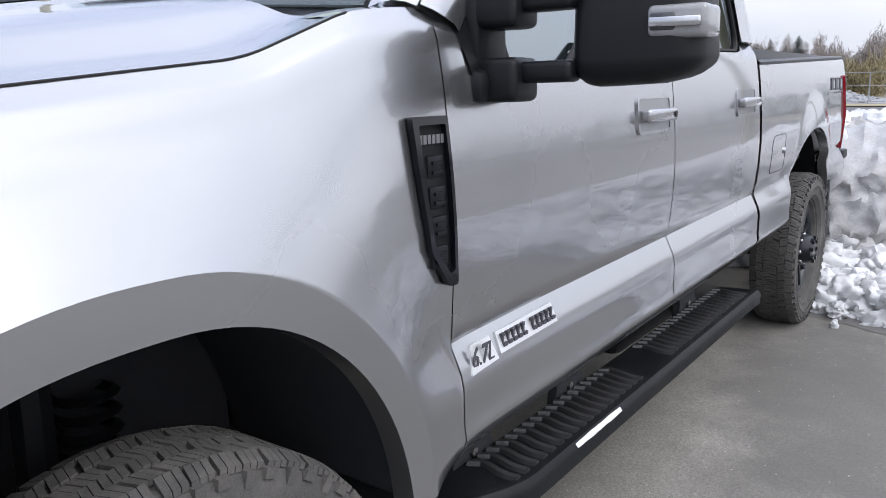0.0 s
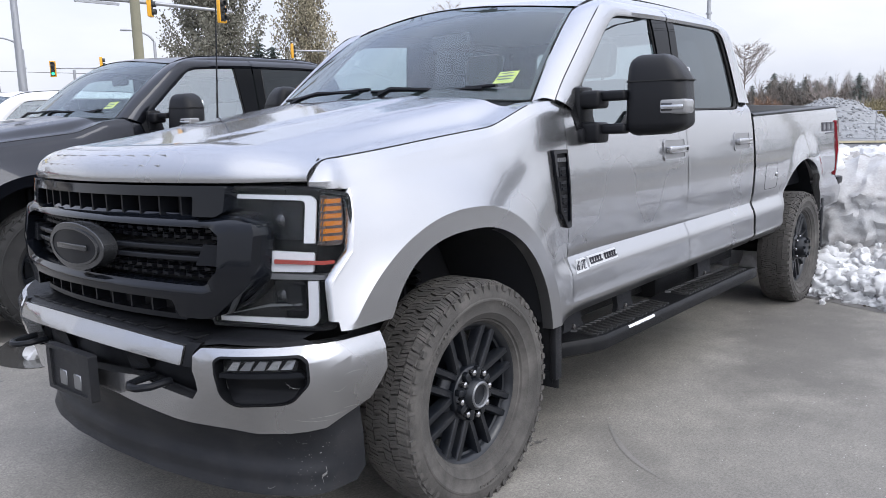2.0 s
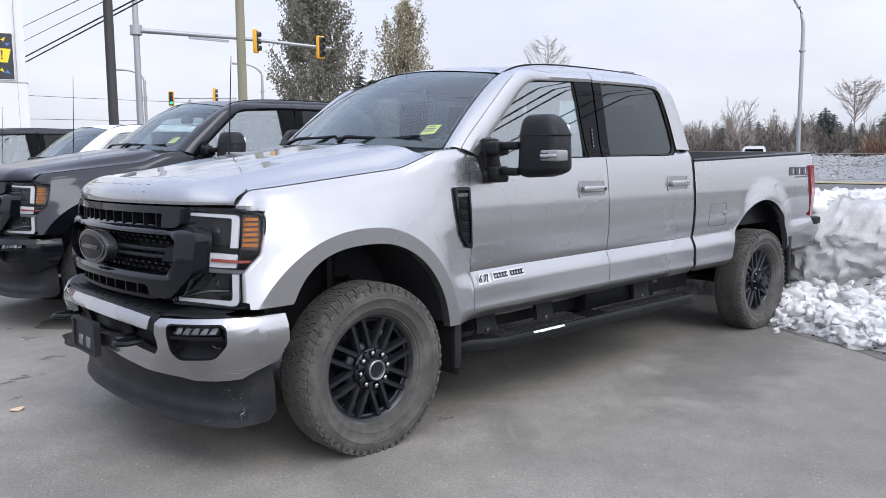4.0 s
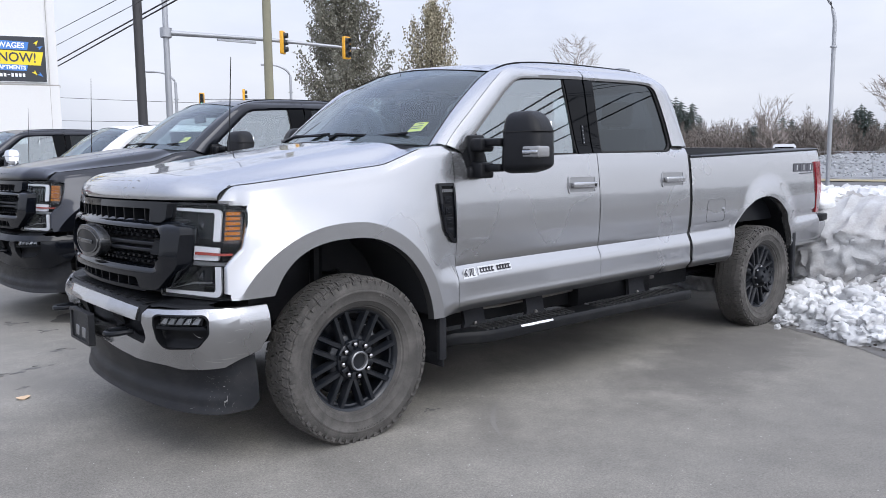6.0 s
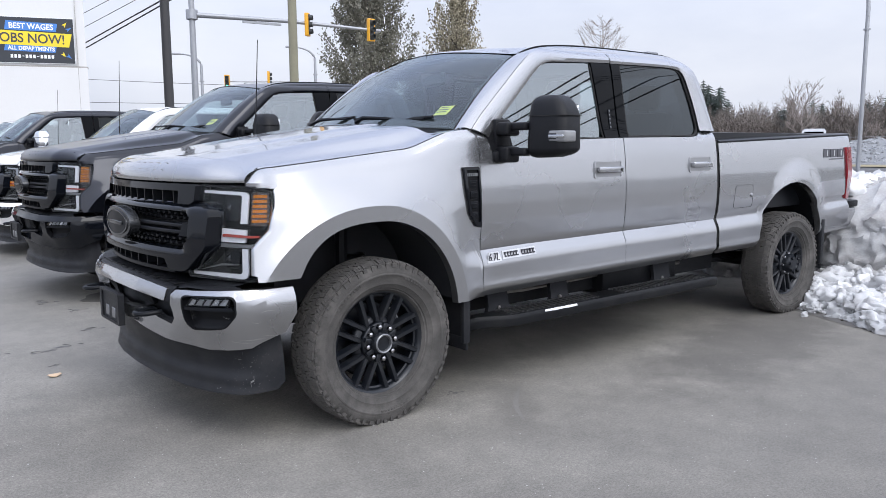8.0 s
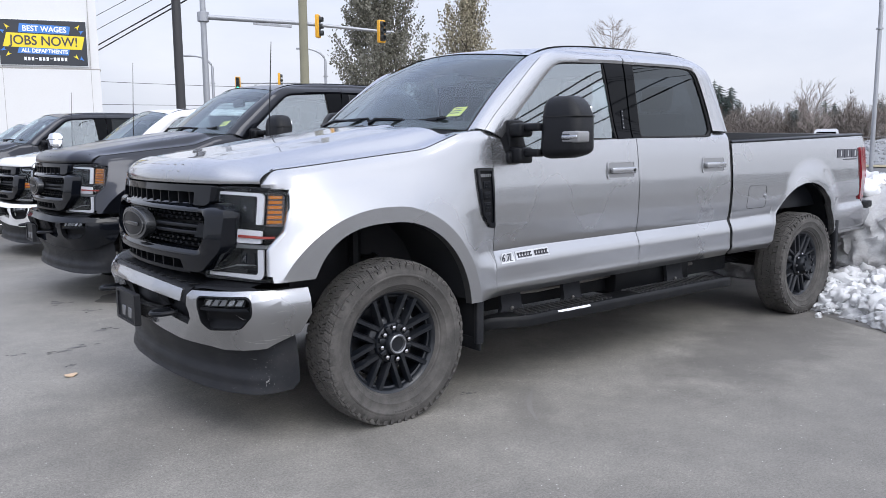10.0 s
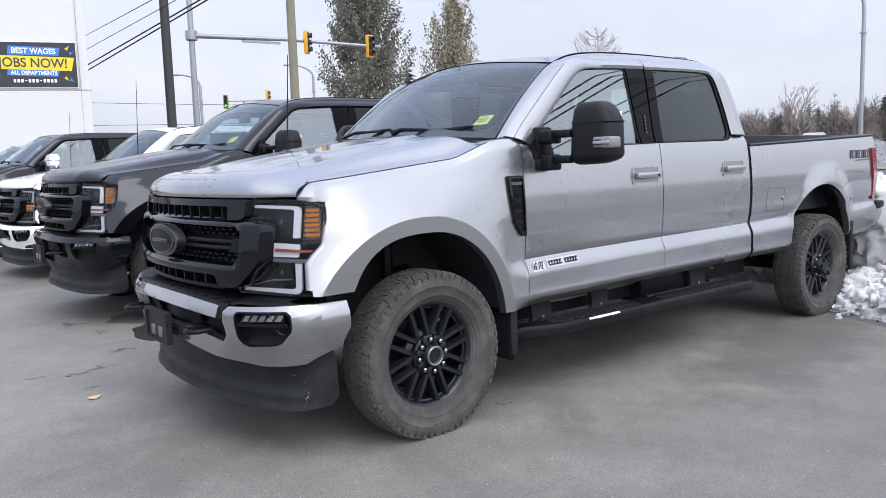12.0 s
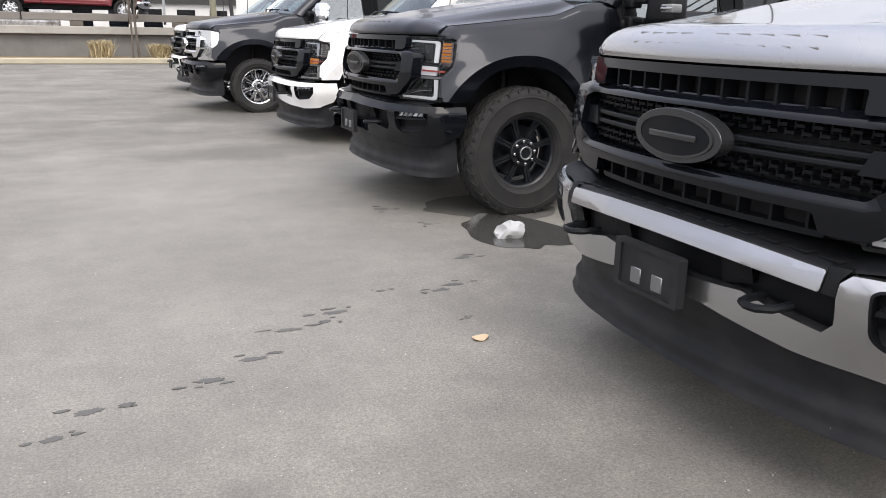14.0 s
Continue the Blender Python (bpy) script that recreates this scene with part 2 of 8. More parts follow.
M["tread_plastic"] = mat("worn_tread_plastic", (0.020, 0.0205, 0.022), 0.34, 0, 0, 0.2, 20, 300, bump=0.2, dirt=(0.12, 0.115, 0.11), dirt_amount=0.45, dirt_scale=9)
M["bare_scuff"] = mat("bare_scuffed_aluminium", (0.62, 0.62, 0.62), 0.4, 0.4, 0, 0.1, 60, 300)
M["badge_grey"] = mat("grey_badge", (0.20, 0.205, 0.215), 0.3, 0.7, 0.2)


# ---------------- mesh helpers ----------------
def mesh_ob(name, bm, material, smooth=True, angle=40):
    me = bpy.data.meshes.new(name)
    bm.normal_update()
    if smooth:
        for f in bm.faces:
            f.smooth = True
        lim = radians(angle)
        for e in bm.edges:
            if len(e.link_faces) == 2 and e.calc_face_angle(0) > lim:
                e.smooth = False
    bm.to_mesh(me)
    bm.free()
    for m in material if isinstance(material, (list, tuple)) else [material]:
        me.materials.append(m)
    return new(name, me)


def part(name, bm, material, parent, label="", smooth=True, angle=40):
    ob = mesh_ob(name, bm, material, smooth, angle)
    ob.parent = parent
    if label:
        ob["label"] = label
    return ob


def thing(name, label, category, group="", kind="", at=None):
    ob = new(name)
    ob.empty_display_size = 0.2
    if at is not None:
        ob.matrix_world = at
    return tagged(ob, label, category, group, kind)


def box(bm, x0, x1, y0, y1, z0, z1, bevel=0.0, m=None, seg=2):
    r = bmesh.ops.create_cube(bm, size=1.0)
    vs = r["verts"]
    for v in vs:
        v.co = Vector((x0 + (v.co.x + 0.5) * (x1 - x0), y0 + (v.co.y + 0.5) * (y1 - y0), z0 + (v.co.z + 0.5) * (z1 - z0)))
    if bevel:
        es = list({e for v in vs for e in v.link_edges})
        out = bmesh.ops.bevel(bm, geom=es, offset=bevel, segments=seg, affect="EDGES", profile=0.5)
        vs = list({v for f in out["faces"] for v in f.verts} | {v for v in vs if v.is_valid})
    if m is not None:
        for v in vs:
            v.co = m @ v.co
    return vs


def boxes(*specs, bevel=0.0, seg=1):
    bm = bmesh.new()
    for s in specs:
        box(bm, *s, bevel=bevel, seg=seg)
    return bm


def quad_grid(bm, rows, close_u=False, close_v=False, flip=False):
    """Faces over a grid of points rows[i][j]."""
    vs = [[bm.verts.new(p) for p in r] for r in rows]
    ni, nj = len(vs), len(vs[0])
    for i in range(ni if close_u else ni - 1):
        for j in range(nj if close_v else nj - 1):
            q = [vs[i][j], vs[(i + 1) % ni][j], vs[(i + 1) % ni][(j + 1) % nj], vs[i][(j + 1) % nj]]
            try:
                bm.faces.new(q[::-1] if flip else q)
            except ValueError:
                pass
    return vs


def lathe(bm, profile, n=64, axis="y", centre=(0, 0, 0)):
    """Turns (radius, along) round an axis through centre."""
    rows = []
    for i in range(n):
        a = 2 * math.pi * i / n
        c, s = math.cos(a), math.sin(a)
        row = []
        for r, h in profile:
            p = (r * c, h, r * s) if axis == "y" else ((r * c, r * s, h) if axis == "z" else (h, r * c, r * s))
            row.append((p[0] + centre[0], p[1] + centre[1], p[2] + centre[2]))
        rows.append(row)
    quad_grid(bm, rows, close_u=True, flip=(axis != "y"))


def tube(bm, pts, r, n=8, cap=True):
    """A round bar along points; r is a number or one for each point."""
    pts = [Vector(p) for p in pts]
    rows = []
    up = Vector((0, 0, 1))
    for i, p in enumerate(pts):
        d = (pts[min(i + 1, len(pts) - 1)] - pts[max(i - 1, 0)]).normalized()
        ref = up if abs(d.z) < 0.95 else Vector((1, 0, 0))
        a = d.cross(ref).normalized()
        b = a.cross(d)
        rr = r[i] if isinstance(r, (list, tuple)) else r
        rows.append([p + (a * math.cos(2 * math.pi * k / n) + b * math.sin(2 * math.pi * k / n)) * rr for k in range(n)])
    vs = quad_grid(bm, rows, close_v=True)
    if cap:
        bm.faces.new(vs[0])
        bm.faces.new(vs[-1][::-1])


def prism(bm, outline, f, d0, d1):
    """A solid from a flat outline; f(u, v, d) gives the place at depth d."""
    a = [bm.verts.new(f(u, v, d0)) for u, v in outline]
    b = [bm.verts.new(f(u, v, d1)) for u, v in outline]
    n = len(a)
    bm.faces.new(a)
    bm.faces.new(b[::-1])
    for i in range(n):
        bm.faces.new((a[(i + 1) % n], a[i], b[i], b[(i + 1) % n]))
    return a + b


def fix(bm):
    bmesh.ops.recalc_face_normals(bm, faces=bm.faces)
    return bm


def rounded(pts, r, seg=4):
    """A closed outline with rounded corners; r is one radius or one for each corner."""
    out = []
    n = len(pts)
    for i in range(n):
        p, a, b = Vector(pts[i]), Vector(pts[i - 1]), Vector(pts[(i + 1) % n])
        rr = r[i] if isinstance(r, (list, tuple)) else r
        da, db = (a - p), (b - p)
        rr = min(rr, da.length * 0.48, db.length * 0.48)
        s, e = p + da.normalized() * rr, p + db.normalized() * rr
        for k in range(seg + 1):
            t = k / seg
            out.append(tuple((1 - t) ** 2 * s + 2 * t * (1 - t) * p + t * t * e))
    return out


def rounded_line(pts, passes=2):
    """An open line with its corners cut round, ends kept."""
    pts = [Vector(p) for p in pts]
    for _ in range(passes):
        cut = [pts[0]]
        for a, b in zip(pts, pts[1:]):
            cut += [a.lerp(b, 0.25), a.lerp(b, 0.75)]
        pts = cut + [pts[-1]]
    return [tuple(p) for p in pts]


def poly_len(pts, n):
    """An open line cut into n even points."""
    pts = [Vector(p) for p in pts]
    acc = [0.0]
    for a, b in zip(pts, pts[1:]):
        acc.append(acc[-1] + (b - a).length)
    out = []
    for i in range(n):
        s = acc[-1] * i / (n - 1)
        k = max(j for j in range(len(acc)) if acc[j] <= s + 1e-9)
        k = min(k, len(pts) - 2)
        t = (s - acc[k]) / max(1e-9, acc[k + 1] - acc[k])
        out.append(pts[k].lerp(pts[k + 1], t))
    return out


def smoothstep(a, b, x):
    t = min(1.0, max(0.0, (x - a) / (b - a)))
    return t * t * (3 - 2 * t)


def solid(ob, t, offset=-1.0):
    m = ob.modifiers.new("thickness", "SOLIDIFY")
    m.thickness, m.offset, m.use_rim = t, offset, False
    return ob


def text_ob(name, body, size, material, parent, m, extrude=0.002, label="", align="CENTER", squeeze=1.0, bold=0.0):
    cu = bpy.data.curves.new(name, "FONT")
    cu.body, cu.size, cu.extrude, cu.align_x, cu.align_y, cu.offset = body, size, extrude, align, "CENTER", bold
    tmp = bpy.data.objects.new(name, cu)
    scene.collection.objects.link(tmp)
    me = bpy.data.meshes.new_from_object(tmp.evaluated_get(bpy.context.evaluated_depsgraph_get()))
    bpy.data.objects.remove(tmp)
    bpy.data.curves.remove(cu)
    me.materials.clear()
    me.materials.append(material)
    me.transform(Matrix.Diagonal((squeeze, 1, 1, 1)))
    ob = new(name, me)
    ob.parent = parent
    ob.matrix_local = m
    if label:
        ob["label"] = label
    return ob


def shaped(outline, f, d0, d1, ucuts=(), vcuts=(), bm=None):
    """A solid plate cut from an outline in (u, v), d0 to d1 deep, bent onto a surface by f(u, v, d)."""
    b = bmesh.new()
    face = b.faces.new([b.verts.new((u, v, d0)) for u, v in outline])
    if d1 > d0:
        for v in bmesh.ops.extrude_face_region(b, geom=[face])["geom"]:
            if isinstance(v, bmesh.types.BMVert):
                v.co.z = d1
    bmesh.ops.triangulate(b, faces=[g for g in b.faces if len(g.verts) > 4])
    bmesh.ops.remove_doubles(b, verts=b.verts, dist=1e-5)
    inner = [g for g in b.faces if all(len(e.link_faces) > 2 for e in g.edges)]
    if inner:
        bmesh.ops.delete(b, geom=inner, context="FACES_ONLY")
    for c in ucuts:
        bmesh.ops.bisect_plane(b, geom=b.verts[:] + b.edges[:] + b.faces[:], plane_co=(c, 0, 0), plane_no=(1, 0, 0))
    for c in vcuts:
        bmesh.ops.bisect_plane(b, geom=b.verts[:] + b.edges[:] + b.faces[:], plane_co=(0, c, 0), plane_no=(0, 1, 0))
    for v in b.verts:
        v.co = Vector(f(v.co.x, v.co.y, v.co.z))
    bmesh.ops.recalc_face_normals(b, faces=b.faces)
    if bm is None:
        return b
    me = bpy.data.meshes.new("tmp")
    b.to_mesh(me)
    b.free()
    bm.from_mesh(me)
    bpy.data.meshes.remove(me)
    return bm


def keyhole(outer, hole):
    """One outline round a plate and, by a short slit, round its hole."""
    i0, h0 = min(((i, j) for i in range(len(outer)) for j in range(len(hole))), key=lambda q: (Vector(outer[q[0]]) - Vector(hole[q[1]])).length)
    outer = outer[i0:] + outer[:i0]
    h = hole[h0:] + hole[:h0]

    def area(p):
        return sum(p[i - 1][0] * p[i][1] - p[i][0] * p[i - 1][1] for i in range(len(p)))
    if area(h) * area(outer) > 0:
        h = [h[0]] + h[:0:-1]
    return outer + [outer[0]] + h + [h[0]]


def inset(pts, d):
    """The same outline, moved inwards by d."""
    n = len(pts)
    turn = 1 if sum(pts[i - 1][0] * pts[i][1] - pts[i][0] * pts[i - 1][1] for i in range(n)) > 0 else -1
    out = []
    for i in range(n):
        a, p, b = Vector(pts[i - 1]), Vector(pts[i]), Vector(pts[(i + 1) % n])
        e = ((p - a).normalized() + (b - p).normalized()).normalized()
        out.append((p.x - turn * e.y * d, p.y + turn * e.x * d))
    return out


def frange(a, b, n):
    return [a + (b - a) * i / n for i in range(n + 1)]


# ---- the pickup's form, metres, x to its rear from the front axle ----
AX_F, AX_R, ZK = 0.0, 4.06, 1.03


def z_shoulder(x):
    """Height of the shoulder line: low along the hood, then up to the cab's belt."""
    return sum(float(np.interp(x + d, [-0.75, -0.60, 0.22, 0.44, 0.58], [1.243, 1.258, 1.344, 1.425, 1.44])) for d in (-0.03, 0, 0.03)) / 3


def arch(x, front):
    """Height of the wheel opening's edge over x."""
    cx, rx, z0, h = (-0.045, 0.485, 0.50, 0.50) if front else (4.06, 0.51, 0.55, 0.50)
    u = (x - cx) / rx
    n = 2.8 if front and u < 0 else 2.05
    return z0 + h * max(0.0, 1 - abs(u) ** n) ** (1 / n)


def flare_rho(x, cx, rx):
    """Where the flat flare round a wheel opening ends, as a share of the opening's radius."""
    return 1.15 + 0.16 * max(0.0, (cx - x) / rx) ** 1.5 * (1 if cx < 1 else 0.3)


def crease(x):
    """Height of the crease along the lower body side."""
    return float(np.interp(x, [-1.0, 1.0, 3.05, 5.2], [0.753, 0.797, 0.818, 0.866]))


def side_y(x, z):
    """Half width of the body side."""
    c, b, zs = crease(x), 0.535 + 0.011 * x, z_shoulder(x)
    if z < c + 0.045 and x > -0.3:
        y = float(np.interp(z, [b - 0.02, b, b + 0.035, b + 0.055, b + 0.085, c - 0.085, c - 0.055, c - 0.004, c + 0.004, c + 0.012, c + 0.045], [0.93, 0.955, 0.985, 0.995, 0.991, 0.992, 0.986, 0.962, 0.958, 0.962, 0.964]))
    else:
        levels = [-0.6, -0.5, -0.4, -0.3, -0.22, -0.16, -0.12, -0.06, -0.03, 0]
        y = float(np.interp(z - zs, levels, [0.964, 0.971, 0.977, 0.981, 0.982, 0.980, 0.975, 0.959, 0.946, 0.915]))
        y_door = float(np.interp(z - zs, levels, [0.967, 0.977, 0.981, 0.977, 0.970, 0.964, 0.959, 0.949, 0.941, 0.915]))
        y += (y_door - y) * smoothstep(-0.1, 0.35, x)
    nose = 1 - smoothstep(-0.15, 0.66, x)
    if z > c + 0.045 or x <= -0.3:
        y -= 0.05 * smoothstep(1.0, zs + 0.02, z) * nose
    y -= 0.03 * smoothstep(-0.35, -0.70, x)
    for cx, rx, z0, h, out in ((-0.045, 0.485, 0.50, 0.50, 1.02), (4.06, 0.51, 0.55, 0.50, 1.008)):
        rho = math.hypot((x - cx) / rx, (z - z0) / h)
        c0 = flare_rho(x, cx, rx)
        if cx < 1:
            k = 1.0 if rho < c0 else max(0.0, 1 - (rho - c0) / (0.34 + 0.24 * smoothstep(0.0, 0.35, x - cx))) ** 2.2
        else:
            k = 1 - smoothstep(0.70, 1.04, math.hypot((x - 4.15) / 0.565, (z - 0.62) / 0.605))
        if cx > 1:
            k *= smoothstep(c - 0.10, c + 0.06, z)
        elif z < z0:
            k *= smoothstep(z0 - 0.08, z0, z)
        y += max(0.0, out - y) * k
    return y


def y_up(z):
    """Half width of the cab's sides above the belt."""
    return sum(float(np.interp(z + d, [1.28, 1.38, 1.44, 1.85, 1.92, 1.95], [0.968, 0.945, 0.920, 0.855, 0.820, 0.785])) for d in (-0.04, -0.02, 0, 0.02, 0.04)) / 5


BUMP = [(-1.0, 0), (-0.985, 0.30), (-0.94, 0.57), (-0.88, 0.77), (-0.80, 0.92), (-0.70, 0.99), (-0.52, 1.0)]
LAMP = [(-0.832, 0.57), (-0.770, 0.77), (-0.722, 0.88), (-0.692, 0.935), (-0.587, 0.968)]


def along(plan, u):
    """Place and outward normal in plan at length u along a half plan line."""
    for (x0, y0), (x1, y1) in zip(plan, plan[1:]):
        n = math.hypot(x1 - x0, y1 - y0)
        if u <= n or (x1, y1) == plan[-1]:
            t = u / n
            return x0 + (x1 - x0) * t, y0 + (y1 - y0) * t, -(y1 - y0) / n, (x1 - x0) / n
        u -= n


def smooth_along(plan, u):
    e = 0.035
    a = [along(plan, max(0, u - e)), along(plan, u), along(plan, u + e)]
    nx, ny = sum(q[2] for q in a) / 3, sum(q[3] for q in a) / 3
    x, y = (a[0][0] + 2 * a[1][0] + a[2][0]) / 4, (a[0][1] + 2 * a[1][1] + a[2][1]) / 4
    n = math.hypot(nx, ny)
    return x, y, nx / n, ny / n


def f_bumper(u, z, d):
    x, y, nx, ny = smooth_along(BUMP, abs(u))
    k = -0.008 * math.sin((z - 0.47) / 0.27 * math.pi) + 0.062 * smoothstep(0.66, 0.42, z) * smoothstep(0.45, 0.75, abs(u)) + (0.030 + 0.10 * max(0, z - 0.55) * (z < 0.60)) * (1 - smoothstep(0.45, 0.75, abs(u))) * (z < 0.64) + 0.022 * smoothstep(0.69, 0.75, z) + d
    return (x - nx * k, math.copysign(y - ny * k, u), z)


def f_valance(u, z, d):
    x, y, nx, ny = smooth_along(BUMP, abs(u))
    k = 0.075 + 0.045 * smoothstep(0.50, 0.36, z) - 0.020 * smoothstep(0.345, 0.315, z) - 0.012 * smoothstep(0.275, 0.25, z)
    k += (0.092 - k) * smoothstep(0.98, 1.16, abs(u)) + d
    return (x - nx * k, math.copysign(y - ny * k, u), z)


def f_lamp(s):
    def f(u, z, d):
        x, y, nx, ny = along(LAMP, u)
        return (x - nx * d + (0.07 + 0.05 * smoothstep(0.20, 0.38, u)) * max(0, z - 0.95), s * (y - ny * d - 0.17 * max(0, z - 1.0) * smoothstep(0.37, 0.49, u)), z)
    return f


def f_grille(y, z, d):
    return (-0.935 + 0.10 * (abs(y) / 0.68) ** 2 + d + 0.12 * max(0, z - 0.95), y, z)


def grille_fins(zs, ys, d0, d1, w=0.006):
    bm = bmesh.new()
    for y in ys:
        x0, _, _ = f_grille(y, sum(zs) / 2, 0)
        box(bm, x0 + d0, x0 + d1, y - w, y + w, zs[0], zs[1])
    return bm


def tread(bm, R, y0, y1, n, rows, depth, seed, zig=0.5, fine=False):
    """Blocks of a tyre's tread."""
    rnd = random.Random(seed)
    if fine:
        # close-set siped blocks: each is a pair of slim bars, staggered from row to row
        wid = (y1 - y0) / rows
        for r in range(rows):
            edge = -1 if r == 0 else 1 if r == rows - 1 else 0
            for i in range(n):
                base = 2 * math.pi * (i + 0.37 * r + rnd.uniform(-0.06, 0.06)) / n
                step = 2 * math.pi / n
                jut = rnd.uniform(-0.10, 0.10) * wid
                for lo, hi in ((0.05, 0.30), (0.335, 0.60), (0.635, 0.90)):
                    pts = []
                    for rr in (R - depth - 0.003, R - rnd.uniform(0, 0.0012)):
                        for sgn in (-1, 1):
                            yy = (y0 + wid * (r + 0.5)) + sgn * (wid * 0.47) + (jut if sgn != edge else 0)
                            q = rr - (0.010 if edge and sgn == edge else 0)
                            sk = zig * step * 0.45 * (1 if r % 2 else -1) * sgn
                            for f in (lo, hi):
                                a = base + step * f + sk
                                pts.append(bm.verts.new((q * math.cos(a), yy, q * math.sin(a))))
                    a, b, c, d, e, f, g, h = pts
                    for q in ((e, f, h, g), (a, e, g, c), (b, d, h, f), (a, b, f, e), (c, g, h, d)):
                        bm.faces.new(q)
        return
    wid = (y1 - y0) / rows
    for r in range(rows):
        shoulder = r in (0, rows - 1)
        for i in range(n):
            a0 = 2 * math.pi * (i + (r % 2) * 0.5 + rnd.uniform(-0.05, 0.05)) / n
            da = 2 * math.pi / n * (0.40 if not shoulder else 0.40)
            ya, yb = y0 + wid * r + 0.0035, y0 + wid * (r + 1) - 0.0035
            drop = 0.012 if shoulder else 0.0
            sk = zig * da * (1 if r % 2 else -1)
            pts = []
            for rr in (R - depth - 0.004, R):
                for (yy, sgn) in ((ya, -1), (yb, 1)):
                    for e in (-1, 1):
                        a = a0 + e * da * 0.92 + sgn * sk
                        q = rr - (drop if (shoulder and ((r == 0 and sgn < 0) or (r == rows - 1 and sgn > 0))) else 0)
                        q -= 0.004 if rr == R and e > 0 and rnd.random() < 0.2 else 0
                        pts.append(bm.verts.new((q * math.cos(a), yy, q * math.sin(a))))
            a, b, c, d, e, f, g, h = pts
            for q in ((e, f, h, g), (a, e, g, c), (b, d, h, f), (a, b, f, e), (c, g, h, d)):
                bm.faces.new(q)


def wheel_set(P, parent, x, s, R, zc, spec, front):
    """One wheel with tyre, hub and nuts; outer face towards s."""
    st = spec["wheel"]
    rim_r, yo = (0.268, 0.0)
    if st == "lifted":
        rim_r = 0.262
    w = bmesh.new()
    # barrel and lip
    lathe(w, [(rim_r - 0.012, 0.12), (rim_r - 0.03, 0.10), (rim_r - 0.04, 0.02), (rim_r - 0.022, -0.045), (rim_r - 0.008, -0.062), (rim_r, -0.064), (rim_r + 0.004, -0.058), (rim_r + 0.004, -0.03)], 64)
    # drum behind the spokes
    lathe(w, [(0.001, 0.05), (0.19, 0.05), (0.20, 0.06), (0.20, 0.11)], 40)
    spoke = bmesh.new()
    if st == "split":
        # two parallel bars with sloping flanks, joined by a web near the hub
        for off in (-1, 1):
            rows = []
            for r, yy, hw, o in ((0.085, -0.046, 0.014, 0.0315), (0.12, -0.051, 0.0125, 0.032), (0.19, -0.054, 0.0125, 0.033), (0.235, -0.055, 0.013, 0.0335), (rim_r - 0.007, -0.056, 0.015, 0.034)):
                o *= off
                rows.append([(r, yy + 0.040, o - hw * 1.35), (r, yy + 0.010, o - hw * 1.15), (r, yy, o - hw * 0.72), (r, yy + 0.001, o), (r, yy, o + hw * 0.72), (r, yy + 0.010, o + hw * 1.15), (r, yy + 0.040, o + hw * 1.35)])
            quad_grid(spoke, rows)
        rows = [[(r, yy, -0.034), (r, yy - 0.004, 0.0), (r, yy, 0.034)] for r, yy in ((0.075, -0.030), (0.115, -0.026), (0.135, -0.010), (0.14, 0.01))]
        quad_grid(spoke, rows)
        # the rim's bead between this pair and the next
        rows = []
        for a in frange(-22.5, 22.5, 8):
            c, q = math.cos(radians(a)), math.sin(radians(a))
            rows.append([(r * c, yy, r * q) for r, yy in ((rim_r - 0.006, -0.058), (rim_r - 0.018, -0.050), (rim_r - 0.020, -0.036), (rim_r - 0.034, -0.030), (rim_r - 0.036, -0.010))])
        quad_grid(spoke, rows)
    elif st == "lifted":
        rows = []
        for r, yy, hw in ((0.08, -0.050, 0.020), (0.15, -0.046, 0.018), (0.21, -0.044, 0.020), (rim_r - 0.008, -0.05, 0.034)):
            rows.append([(r, yy + 0.035, -hw), (r, yy + 0.004, -hw), (r, yy + 0.004, -hw * 0.15), (r, yy + 0.012, 0), (r, yy + 0.004, hw * 0.15), (r, yy + 0.004, hw), (r, yy + 0.035, hw)])
        quad_grid(spoke, rows)
    else:
        rows = []
        for r, yy, hw in ((0.07, -0.055, 0.022), (0.14, -0.052, 0.026), (0.21, -0.050, 0.036), (rim_r - 0.008, -0.054, 0.050)):
            rows.append([(r, yy + 0.035, -hw), (r, yy, -hw * 0.85), (r, yy + 0.006, 0), (r, yy, hw * 0.85), (r, yy + 0.035, hw)])
        quad_grid(spoke, rows)
    fix(spoke)
    fix(w)
    turn = Matrix.Rotation(random.Random(int(x * 10) + int(s)).uniform(0, 0.6), 4, "Y")
    flip = Matrix.Identity(4) if s < 0 else Matrix.Rotation(math.pi, 4, "Z")
    ob = part("wheel", w, M["wheel_black"] if st != "chrome" else M["chrome"], parent, "black split-spoke alloy wheel" if st != "chrome" else "chrome alloy wheel")
    ob.matrix_local = Matrix.Translation((x, s * 0.902, zc)) @ flip @ turn
    first = None
    for k in range(8):
        if first is None:
            first = o = part("spoke", spoke, M["wheel_black"] if st != "chrome" else M["chrome"], ob)
        else:
            o = new("spoke", first.data)
            o.parent = ob
        o.matrix_local = Matrix.Rotation(2 * math.pi * (k + 0.5) / 8, 4, "Y")
    # tyre
    t = bmesh.new()
    W = 0.118
